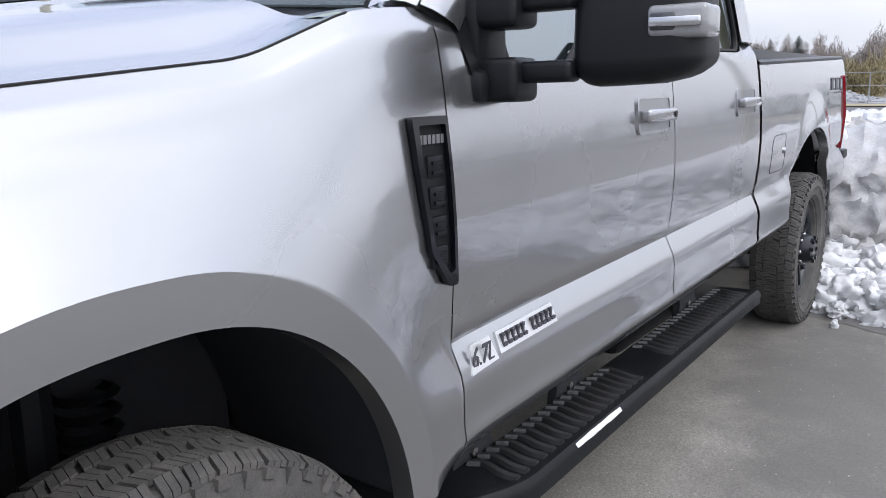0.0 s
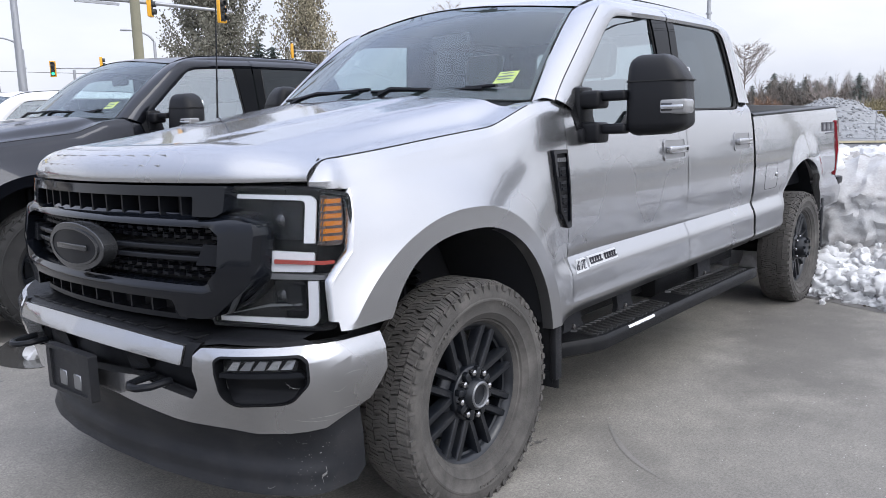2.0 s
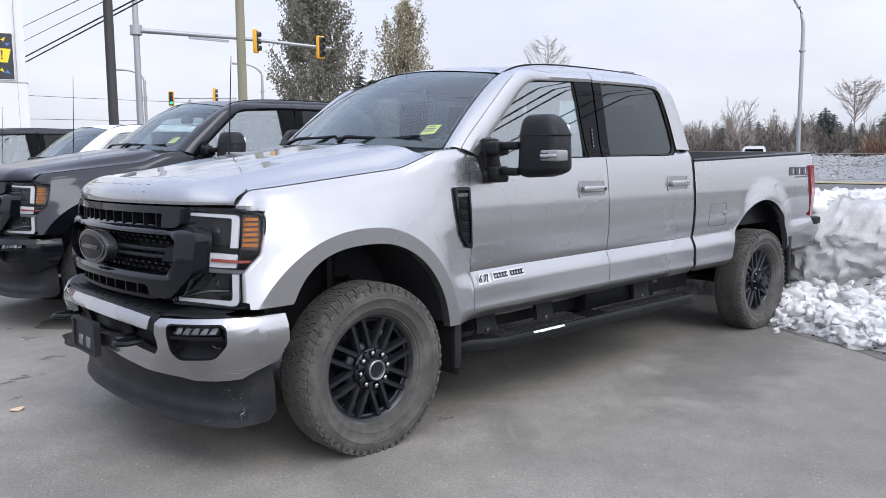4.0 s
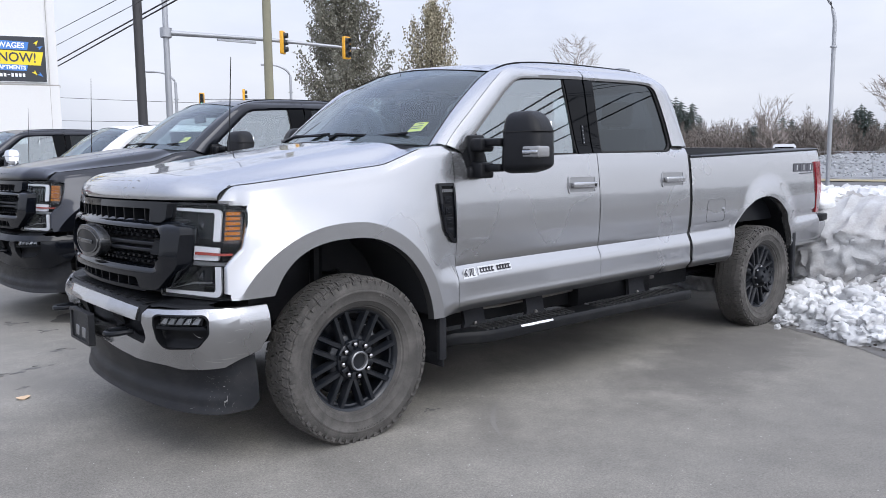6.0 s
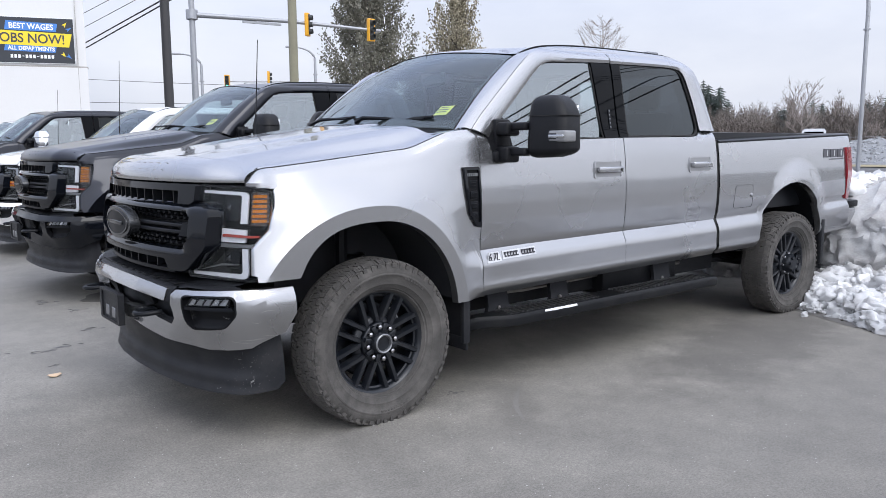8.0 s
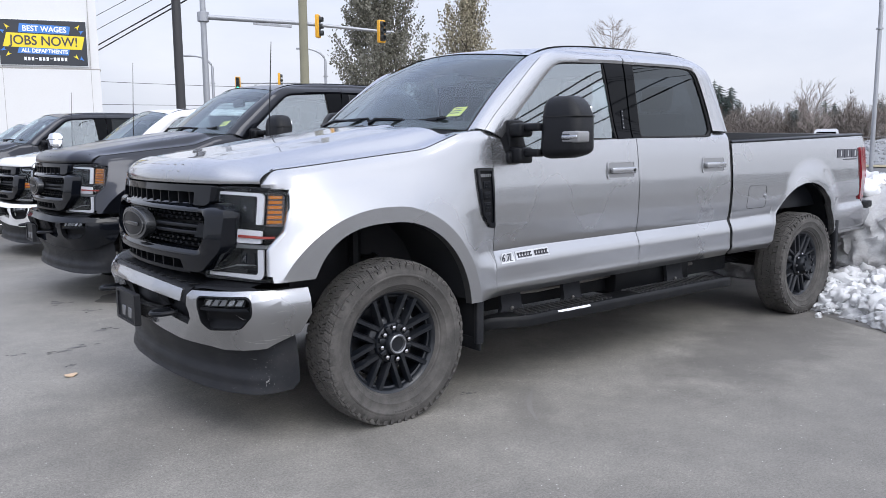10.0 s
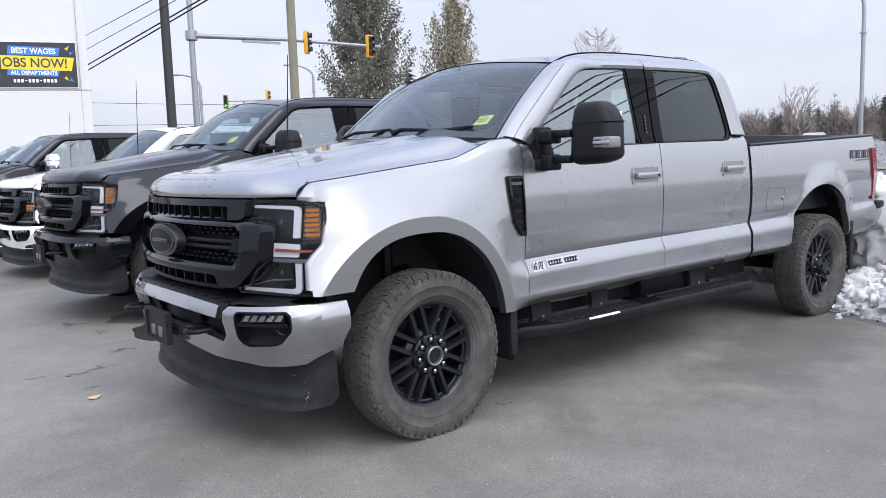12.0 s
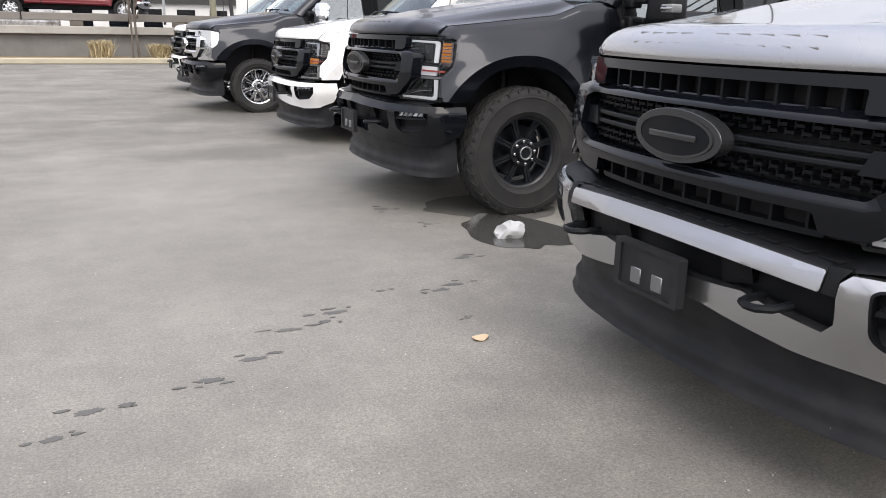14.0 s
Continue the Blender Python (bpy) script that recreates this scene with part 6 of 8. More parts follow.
    # plate holder with two square holes
    if spec["plate"]:
        pm = Matrix.Translation((-1.03, 0, 0))
        bm = shaped(keyhole(rounded([(-0.158, 0.487), (0.158, 0.487), (0.158, 0.645), (-0.158, 0.645)], 0.008), rounded([(-0.13, 0.50), (0.13, 0.50), (0.13, 0.632), (-0.13, 0.632)], 0.006)), lambda u, v, d: (-1.032 + d, u, v), 0, 0.03)
        pl = P("plate_holder", bm, M["worn_plastic"], root, "empty black plate holder with two square holes")
        P("plate_back", boxes((-1.024, -1.012, -0.135, 0.135, 0.495, 0.638)), M["worn_plastic"], pl)
        for y in (-0.052, 0.052):
            P("holder_hole", boxes((-1.027, -1.020, y - 0.026, y + 0.026, 0.512, 0.565), bevel=0.003), M["badge_grey"], pl, "square hole showing grey")
    # grille
    gm, gs = spec["grille"], M["gloss_black"]
    gc = frange(-0.78, 0.78, 22)
    back = P("grille", shaped([(-0.78, 0.765), (0.78, 0.765), (0.78, 1.195), (-0.78, 1.195)], f_grille, 0.09, 0.11, gc, (0.9, 1.05)), M["gap"], root, spec["grille_label"])
    P.soft(P("grille_top", shaped(rounded([(-0.665, 1.192), (0.665, 1.192), (0.66, 1.115), (0.63, 1.10), (0.545, 1.10), (0.545, 1.160), (-0.545, 1.160), (-0.545, 1.10), (-0.63, 1.10), (-0.66, 1.115)], 0.008), f_grille, 0.0, 0.07, gc), gm[0], back), 0.012, 3)
    for y in frange(-0.475, 0.475, 10):
        bm = grille_fins((1.085, 1.165), [y], 0.02, 0.08, 0.005)
        P("grille_fin", bm, M["satin_black"], back)
    ring_o = [(-0.70, 1.105), (-0.4, 1.108), (0, 1.11), (0.4, 1.108), (0.70, 1.105), (0.775, 1.085), (0.785, 1.06), (0.785, 0.925), (0.76, 0.895), (0.64, 0.805), (0.60, 0.795), (0.50, 0.795), (0.48, 0.848), (0, 0.852), (-0.48, 0.848), (-0.50, 0.795), (-0.60, 0.795), (-0.64, 0.805), (-0.76, 0.895), (-0.785, 0.925), (-0.785, 1.06), (-0.775, 1.085)]
    ring_i = [(-0.62, 1.068), (0, 1.073), (0.62, 1.068), (0.665, 1.05), (0.67, 0.945), (0.60, 0.895), (0, 0.90), (-0.60, 0.895), (-0.67, 0.945), (-0.665, 1.05)]
    P.soft(P("grille_frame", shaped(keyhole(rounded(ring_o, 0.01, 2), rounded(ring_i, 0.01, 2)), lambda u, v, d: f_grille(u, v, d - 0.012 * math.sin(min(1, max(0, (v - 0.8) / 0.31)) * math.pi) + 0.024 * smoothstep(1.078, 1.108, v) + 0.016 * smoothstep(0.876, 0.898, v) * smoothstep(0.66, 0.60, abs(u))), -0.012, 0.06, gc, (0.82, 0.86, 0.876, 0.884, 0.892, 0.95, 1.0, 1.05, 1.078, 1.086, 1.094, 1.10)), gm[1], back, "heavy glossy grille frame"), 0.018, 4)
    for z, h in ((1.002, 0.008), (0.972, 0.008)):
        for s in (-1, 1):
            P.soft(P("grille_bar", shaped([(s * 0.17, z - h), (s * 0.6, z - h), (s * 0.6, z + h), (s * 0.17, z + h)], f_grille, 0.012, 0.06, gc), gm[2], back), 0.004)
    for s in (-1, 1):
        P("grille_block", shaped([(s * 0.56, 0.955), (s * 0.675, 0.955), (s * 0.675, 1.018), (s * 0.585, 1.018)], f_grille, 0.006, 0.06, gc), gm[2], back)
    # honeycomb between the bars
    bm = bmesh.new()
    for r, z in enumerate((0.915, 0.937, 1.032, 1.052)):
        for k in range(26):
            y = -0.64 + 0.0512 * k + (0.025 if r % 2 else 0)
            x, _, _ = f_grille(y, z, 0)
            box(bm, x + 0.04, x + 0.075, y - 0.016, y + 0.016, z - 0.004, z + 0.005)
            box(bm, x + 0.045, x + 0.075, y + 0.016, y + 0.022, z - 0.010, z + 0.012)
    tagged(P("grille_mesh", bm, M["satin_black"], back), kind="stuff")
    # lower slots
    P("grille_sill", shaped(rounded([(-0.50, 0.795), (0.50, 0.795), (0.49, 0.778), (-0.49, 0.778)], 0.006), f_grille, 0.02, 0.07, gc), M["satin_black"], back)
    for y in frange(-0.44, 0.44, 8):
        P("grille_fin", grille_fins((0.79, 0.855), [y], 0.025, 0.07, 0.005), M["satin_black"], back)
    # oval badge with a plain mark
    def oval(a, b, y0=0.0, z0=0.988, n=40):
        return [(y0 + a * math.cos(2 * math.pi * k / n), z0 + b * math.sin(2 * math.pi * k / n)) for k in range(n)]
    flat = lambda u, v, d: (-0.955 + d + 0.12 * abs(u) ** 1.5, u, v)
    ov = P.soft(P("oval_badge", shaped(oval(0.196, 0.080), flat, -0.020, 0.03), M["badge_dark"] if not spec.get("chrome_lamps") else M["chrome"], back, "dark oval badge"), 0.012, 3)
    P("oval_rim", shaped(keyhole(oval(0.168, 0.064), oval(0.158, 0.057)), flat, -0.025, -0.010), M["badge_dark"], ov)
    P("oval_face", shaped(oval(0.158, 0.057), flat, -0.022, -0.010), M["satin_black"], ov)
    bm = bmesh.new()
    box(bm, -0.982, -0.972, -0.105, 0.105, 0.978, 0.998, 0.004)
    P("oval_mark", bm, M["badge_dark"], ov, "plain grey bar mark")


def cabin(P, root):
    P("dashboard", boxes((0.62, 1.05, -0.80, 0.80, 1.10, 1.40), (0.50, 0.95, -0.78, 0.78, 1.36, 1.425), bevel=0.03, seg=2), M["interior_dark"], root, "dark dashboard")
    P("cabin_floor", boxes((0.6, 2.88, -0.88, 0.88, 0.62, 0.66)), M["interior_dark"], root)
    for y in (-0.40, 0.40):
        for x, ww in ((1.50, 0.27), (2.42, 0.30)):
            bm = bmesh.new()
            box(bm, x - 0.25, x + 0.27, y - ww, y + ww, 0.90, 1.06, 0.05)
            m = Matrix.Translation((x + 0.25, y, 1.02)) @ Matrix.Rotation(radians(14), 4, "Y")
            box(bm, -0.06, 0.07, -ww * 0.9, ww * 0.9, 0, 0.58, 0.05, m=m)
            seat = P("seat", bm, M["interior_light"], root, "grey leather seat")
            bm = bmesh.new()
            m = Matrix.Translation((x + 0.39, y, 1.60)) @ Matrix.Rotation(radians(10), 4, "Y")
            box(bm, -0.05, 0.05, -0.13, 0.13, 0, 0.19, 0.04, m=m)
            tube(bm, [(x + 0.37, y - 0.06, 1.5), (x + 0.39, y - 0.06, 1.64)], 0.008, 6)
            tube(bm, [(x + 0.37, y + 0.06, 1.5), (x + 0.39, y + 0.06, 1.64)], 0.008, 6)
            P("headrest", bm, M["interior_light"], seat)
    bm = bmesh.new()
    m = Matrix.Translation((1.10, -0.40, 1.34)) @ Matrix.Rotation(radians(65), 4, "Y")
    pts = [m @ Vector((0.19 * math.cos(2 * math.pi * k / 24), 0.19 * math.sin(2 * math.pi * k / 24), 0)) for k in range(25)]
    tube(bm, pts, 0.016, 8)
    for a in (0.3, 2.8, 4.7):
        tube(bm, [m @ Vector((0, 0, -0.03)), m @ Vector((0.18 * math.cos(a), 0.18 * math.sin(a), 0))], 0.016, 6)
    P("steering_wheel", bm, M["interior_dark"], root, "dark steering wheel")
    P("rear_view_mirror", boxes((1.06, 1.09, -0.13, 0.13, 1.74, 1.82), bevel=0.012), M["interior_dark"], root)
    P("headliner", boxes((1.25, 2.68, -0.72, 0.72, 1.925, 1.945)), M["interior_light"], root)


TRUCK = dict(paint=M["silver"], trim=M["silver"], colour="silver", label="silver four-door pickup truck with black grille and dusty all-terrain tyres", lift=0.0, full=True, wheel="split", tyre_r=0.427,
             blocks=(58, 6, 0.22, 0.008), rubber=M["rubber"], tread_rubber=M["tread_rubber"], tyre_label="dusty all-terrain tyre", flaps=True, bumper="two", bumper_label="silver-painted front bumper with scratches", plate=True, scratches=True,
             grille=(M["gloss_black"], M["gloss_black"], M["satin_black"]), grille_label="black grille with bars, slots and oval badge", sticker=True, cabin=True, antenna=True)
build_pickup(TRUCK, Matrix.Identity(4))
DARK = dict(TRUCK, tread_rubber=M["rubber_clean"], scratches=False, paint=M["grey_paint"], trim=M["gloss_black"], colour="dark grey", lift=0.04, full=False, wheel="lifted", tyre_r=0.475, blocks=(34, 5, 0.6, 0.016), rubber=M["rubber_clean"], tyre_label="chunky black mud tyre", flaps=False, bumper="dark",
            bumper_label="black front bumper", label="dark grey pickup truck with black grille and big mud tyres", sticker=True, plate=True)
build_pickup(DARK, pose(0.27, 3.99, 0))
WHITE = dict(DARK, paint=M["white_paint"], trim=M["white_paint"], colour="white", lift=-0.06, wheel="chrome", tyre_r=0.40, blocks=(44, 5, 0.5, 0.010), tyre_label="black road tyre", bumper="body", bumper_label="white-painted front bumper",
             split_lamp=True, label="white pickup truck with dark grille", sticker=False, antenna=True)
build_pickup(WHITE, pose(0.48, 7.75, 0))
CHROME = dict(DARK, lift=0.0, wheel="chrome", tyre_r=0.42, blocks=(44, 5, 0.5, 0.010), tyre_label="black road tyre with pale lettering", grille=(M["chrome"], M["chrome"], M["satin_black"]), grille_label="chrome-framed grille with oval badge",
              chrome_lamps=True, mirror=M["chrome"], label="dark grey pickup truck with chrome grille and chrome wheels", sticker=False)
build_pickup(CHROME, pose(-0.15, 11.45, 0))
build_pickup(dict(WHITE, label="white pickup truck at the far end of the parked row"), pose(0.05, 15.2, 0))


# ---------------- ground ----------------
def asphalt_material():
    m, n, l, b = principled("worn_asphalt")
    co = n.new("ShaderNodeTexCoord")

    def nz(scale, detail=6, rough=0.6):
        t = n.new("ShaderNodeTexNoise")
        t.inputs["Scale"].default_value, t.inputs["Detail"].default_value, t.inputs["Roughness"].default_value = scale, detail, rough
        l.new(co.outputs["Object"], t.inputs["Vector"])
        return t.outputs["Fac"]

    def ramp(src, p0, c0, p1, c1):
        r = n.new("ShaderNodeValToRGB")
        r.color_ramp.elements[0].position, r.color_ramp.elements[0].color = p0, (*c0, 1)
        r.color_ramp.elements[1].position, r.color_ramp.elements[1].color = p1, (*c1, 1)
        l.new(src, r.inputs[0])
        return r.outputs[0]

    def mix(fac, a, bb, mode="MIX"):
        x = n.new("ShaderNodeMix")
        x.data_type, x.blend_type = "RGBA", mode
        if isinstance(fac, float):
            x.inputs["Factor"].default_value = fac
        else:
            l.new(fac, x.inputs["Factor"])
        l.new(a, x.inputs["A"])
        if isinstance(bb, tuple):
            x.inputs["B"].default_value = (*bb, 1)
        else:
            l.new(bb, x.inputs["B"])
        return x.outputs["Result"]
    base = ramp(nz(0.55, 8, 0.62), 0.32, (0.160, 0.152, 0.139), 0.68, (0.258, 0.246, 0.224))
    col = mix(0.9, base, ramp(nz(7.0, 6), 0.32, (0.90, 0.90, 0.90), 0.7, (1.07, 1.065, 1.06)), "MULTIPLY")
    col = mix(0.9, col, ramp(nz(95.0, 5, 0.85), 0.40, (0.70, 0.70, 0.70), 0.61, (1.28, 1.275, 1.26)), "MULTIPLY")
    col = mix(0.9, col, ramp(nz(42.0, 4, 0.7), 0.38, (0.90, 0.90, 0.90), 0.64, (1.09, 1.09, 1.085)), "MULTIPLY")
    col = mix(1.0, col, ramp(nz(1.9, 7, 0.66), 0.34, (0.86, 0.86, 0.865), 0.66, (1.10, 1.095, 1.085)), "MULTIPLY")

    def where(x, y, rx, ry, turn, soft, wobble):
        """A soft-edged patch with a ragged outline round a spot of the lot."""
        mp = n.new("ShaderNodeMapping")
        mp.vector_type = "TEXTURE"
        mp.inputs["Location"].default_value, mp.inputs["Rotation"].default_value, mp.inputs["Scale"].default_value = (x, y, 0), (0, 0, radians(turn)), (rx, ry, 1)
        l.new(co.outputs["Object"], mp.inputs["Vector"])
        ln = n.new("ShaderNodeVectorMath")
        ln.operation = "LENGTH"
        l.new(mp.outputs[0], ln.inputs[0])
        ad = n.new("ShaderNodeMath")
        ad.operation = "MULTIPLY_ADD"
        ad.inputs[1].default_value = wobble
        l.new(nz(2.2, 9, 0.72), ad.inputs[0])
        l.new(ln.outputs["Value"], ad.inputs[2])
        mr = n.new("ShaderNodeMapRange")
        mr.interpolation_type = "SMOOTHSTEP"
        mr.inputs["From Min"].default_value, mr.inputs["From Max"].default_value = 1 + wobble * 0.5 + soft, 1 + wobble * 0.5 - soft
        l.new(ad.outputs[0], mr.inputs["Value"])
        return mr.outputs[0]

    def times(a, k):
        q = n.new("ShaderNodeMath")
        q.operation = "MULTIPLY"
        q.inputs[1].default_value = k
        l.new(a, q.inputs[0])
        return q.outputs[0]
    # old seepage beside the snow, a dark drag mark, a pale dried patch, darker patches along the parked row
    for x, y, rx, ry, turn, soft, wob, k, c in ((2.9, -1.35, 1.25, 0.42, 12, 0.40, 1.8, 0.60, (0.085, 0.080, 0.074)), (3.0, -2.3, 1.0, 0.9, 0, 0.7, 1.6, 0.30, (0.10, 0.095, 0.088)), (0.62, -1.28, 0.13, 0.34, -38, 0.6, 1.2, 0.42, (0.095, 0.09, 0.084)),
                                         # the broad first patch tones the asphalt down to offset the sky's glow
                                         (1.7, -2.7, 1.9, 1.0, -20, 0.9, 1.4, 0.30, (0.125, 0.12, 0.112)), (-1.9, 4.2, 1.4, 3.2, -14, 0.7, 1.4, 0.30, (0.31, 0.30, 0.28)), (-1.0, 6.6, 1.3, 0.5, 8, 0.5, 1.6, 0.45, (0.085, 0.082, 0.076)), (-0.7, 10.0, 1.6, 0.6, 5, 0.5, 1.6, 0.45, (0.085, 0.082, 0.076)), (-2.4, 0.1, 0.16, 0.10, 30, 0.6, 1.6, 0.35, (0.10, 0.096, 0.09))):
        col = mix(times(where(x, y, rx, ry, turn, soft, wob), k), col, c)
    # scattered pale stones
    vo = n.new("ShaderNodeTexVoronoi")
    vo.inputs["Scale"].default_value = 34
    l.new(co.outputs["Object"], vo.inputs["Vector"])
    dots = ramp(vo.outputs["Distance"], 0.07, (1, 1, 1), 0.12, (0, 0, 0))
    pick = ramp(vo.outputs["Color"], 0.74, (0, 0, 0), 0.78, (1, 1, 1))
    f = n.new("ShaderNodeMath")
    f.operation = "MULTIPLY"
    l.new(dots, f.inputs[0])
    l.new(pick, f.inputs[1])
    col = mix(f.outputs[0], col, (0.50, 0.49, 0.47))
    # dark old spills
    sp = ramp(nz(0.9, 5, 0.7), 0.66, (0, 0, 0), 0.74, (1, 1, 1))
    fs = n.new("ShaderNodeMath")
    fs.operation = "MULTIPLY"
    fs.inputs[1].default_value = 0.35
    l.new(sp, fs.inputs[0])
    col = mix(fs.outputs[0], col, (0.075, 0.072, 0.07))
    l.new(col, b.inputs["Base Color"])
    b.inputs["Roughness"].default_value = 0.78
    b.inputs["Specular IOR Level"].default_value = 0.3
    bp = n.new("ShaderNodeBump")
    bp.inputs["Strength"].default_value, bp.inputs["Distance"].default_value = 0.42, 0.005
    l.new(nz(120.0, 4, 0.7), bp.inputs["Height"])
    l.new(bp.outputs[0], b.inputs["Normal"])
    return m


M["asphalt"] = asphalt_material()
M["road"] = mat("dark_asphalt", (0.085, 0.085, 0.088), 0.8, var=0.15, scale=4, fine=60)
M["concrete"] = mat("concrete", (0.36, 0.345, 0.32), 0.85, var=0.14, scale=8, fine=60, dirt=(0.16, 0.15, 0.14), dirt_amount=0.45, dirt_scale=1.5)
M["kerb"] = mat("yellowed_kerb", (0.44, 0.40, 0.31), 0.85, var=0.14, scale=8, fine=60, dirt=(0.2, 0.18, 0.15), dirt_amount=0.4, dirt_scale=2)
M["soil"] = mat("soil_with_leaves", (0.20, 0.145, 0.085), 0.95, var=0.35, scale=30, fine=40, bump=0.5)
M["verge"] = mat("dead_grass", (0.27, 0.23, 0.14), 0.95, var=0.3, scale=10, fine=20, dirt=(0.10, 0.11, 0.05), dirt_amount=0.6, dirt_scale=0.7)
M["snow"] = mat("old_snow", (0.36, 0.357, 0.355), 0.7, var=0.18, scale=25, fine=60, bump=0.8, dirt=(0.17, 0.155, 0.14), dirt_amount=0.85, dirt_scale=2.6)
M["snow_clean"] = mat("snow_lump", (0.54, 0.545, 0.555), 0.6, var=0.06, scale=25, fine=120, bump=0.5, dirt=(0.30, 0.28, 0.26), dirt_amount=0.55, dirt_scale=6, island=0.22)
M["snow_dirty"] = mat("dirty_snow", (0.33, 0.325, 0.315), 0.75, var=0.25, scale=25, fine=90, bump=0.6, dirt=(0.17, 0.15, 0.13), dirt_amount=0.6, dirt_scale=5)
M["soil_dark"] = mat("dark_soil", (0.045, 0.036, 0.028), 0.95, var=0.3)
M["pale_grit"] = mat("pale_grit", (0.30, 0.295, 0.285), 0.85, var=0.1, island=0.5)
M["wet"] = mat("wet_asphalt", (0.055, 0.053, 0.050), 0.16, var=0.2, scale=10, fine=150)
M["damp"] = mat("damp_asphalt", (0.10, 0.096, 0.090), 0.8, var=0.3, scale=30, fine=150, spec=0.15)
M["leaf_litter"] = mat("fallen_leaf", (0.62, 0.45, 0.30), 0.8, var=0.2)
M["white_wall"] = mat("white_cladding", (0.66, 0.66, 0.66), 0.6, var=0.03, scale=4, fine=20, dirt=(0.6, 0.59, 0.56), dirt_amount=0.25, dirt_scale=0.8)
M["galv"] = mat("galvanised_steel", (0.34, 0.35, 0.37), 0.45, 0.55, var=0.1, scale=10, fine=60)
M["pole_dark"] = mat("dark_painted_pole", (0.032, 0.031, 0.033), 0.5, var=0.15, scale=6, fine=60)
M["wood_pole"] = mat("treated_wood_pole", (0.22, 0.21, 0.15), 0.85, var=0.2, scale=12, fine=60)
M["signal_yellow"] = mat("signal_yellow", (0.72, 0.36, 0.02), 0.5, var=0.05)
M["signal_black"] = mat("signal_black", (0.035, 0.04, 0.042), 0.5, var=0.1)
M["cable"] = mat("black_cable", (0.02, 0.02, 0.022), 0.7)
M["green_on"] = emit("green_signal", (0.05, 0.9, 0.45), 1.2)
M["bark"] = mat("bark", (0.13, 0.11, 0.095), 0.9, var=0.25, scale=20, fine=60)
M["pale_bark"] = mat("pale_bark", (0.30, 0.28, 0.26), 0.9, var=0.25, scale=20, fine=60)
M["poplar_leaf"] = mat("autumn_poplar_leaf", (0.155, 0.150, 0.118), 0.75, var=0.2, scale=6, fine=20, island=0.28)
M["poplar_leaf_pale"] = mat("pale_poplar_leaf", (0.28, 0.25, 0.175), 0.75, var=0.2, scale=6, fine=20, island=0.4)
M["needle"] = mat("conifer_needle", (0.036, 0.052, 0.046), 0.8, var=0.2, scale=6, fine=20, island=0.4)
M["twig"] = mat("bare_twig", (0.27, 0.235, 0.215), 0.9, var=0.2, island=0.3)
M["brush"] = mat("brown_brush", (0.150, 0.128, 0.113), 0.9, var=0.3, scale=2, fine=6, island=0.25)
M["red_brush"] = mat("red_brown_brush", (0.20, 0.125, 0.085), 0.9, var=0.3, scale=2, fine=6, island=0.4)
M["yellow_brush"] = mat("yellow_brush", (0.22, 0.185, 0.10), 0.9, var=0.3, scale=2, fine=6, island=0.4)
M["gravel"] = mat("grey_gravel", (0.25, 0.257, 0.265), 0.9, var=0.25, scale=30, fine=12, bump=0.5, island=0.35)


def sheet(name, x0, x1, y0, y1, z, material, label, category, nx=1, ny=1):
    bm = bmesh.new()
    quad_grid(bm, [[(x, y, z) for y in frange(y0, y1, ny)] for x in frange(x0, x1, nx)])
    return tagged(mesh_ob(name, fix(bm), material), label, category, kind="structure")


bm = bmesh.new()
ring = [-900, -200, -60, -25, -12, -6, 0, 6, 12, 25, 60, 200, 900]
quad_grid(bm, [[(x, y, 0) for y in ring] for x in ring])
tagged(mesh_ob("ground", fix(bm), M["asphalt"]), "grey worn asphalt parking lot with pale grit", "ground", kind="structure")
sheet("road", 30, 43, -90, 140, 0.006, M["road"], "dark asphalt road beyond the lot", "road", 2, 8)
sheet("verge", 43.3, 47, -90, 140, 0.05, M["verge"], "dead grass verge beside the road", "verge", 2, 20)


# ---------------- small marks on the lot ----------------
def blot(name, x, y, rx, ry, z, material, label, category, seed, kind="", rag=1.0):
    rn = random.Random(seed)
    ph = [rn.uniform(0, 6.28) for _ in range(4)]
    bm = bmesh.new()
    n = 72
    pts = []
    for k in range(n):
        a = 2 * math.pi * k / n
        r = 1 + 0.16 * math.sin(2 * a + ph[0]) + 0.08 * math.sin(3 * a + ph[1]) + rag * (0.04 * math.sin(7 * a + ph[2]) + 0.025 * math.sin(11 * a + ph[3])) + (rag - 1) * 0.09 * noise.noise(Vector((3 * math.cos(a), 3 * math.sin(a), seed)))
        pts.append((x + rx * r * math.cos(a), y + ry * r * math.sin(a)))
    prism(bm, pts, lambda u, v, d: (u, v, d), 0.001, z)
    return tagged(mesh_ob(name, fix(bm), material, smooth=False), label, category, kind=kind)


blot("puddle", -0.06, 2.58, 0.30, 0.55, 0.004, M["wet"], "dark wet puddle on the asphalt by the tyre", "puddle", 3, "structure")
M["meltwater"] = mat("meltwater_asphalt", (0.105, 0.100, 0.094), 0.5, var=0.3, scale=30, fine=150)
blot("damp_patch", 0.1, 3.3, 0.5, 0.4, 0.003, M["damp"], "damp asphalt under the truck", "stain", 5, "structure")


BALL = {}


def ball(sub):
    """Points and faces of a round ball, made once for each fineness."""
    if sub not in BALL:
        b = bmesh.new()
        bmesh.ops.create_icosphere(b, subdivisions=sub, radius=1.0)
        BALL[sub] = [v.co.normalized() for v in b.verts], [[v.index for v in f.verts] for f in b.faces]
        b.free()
    return BALL[sub]


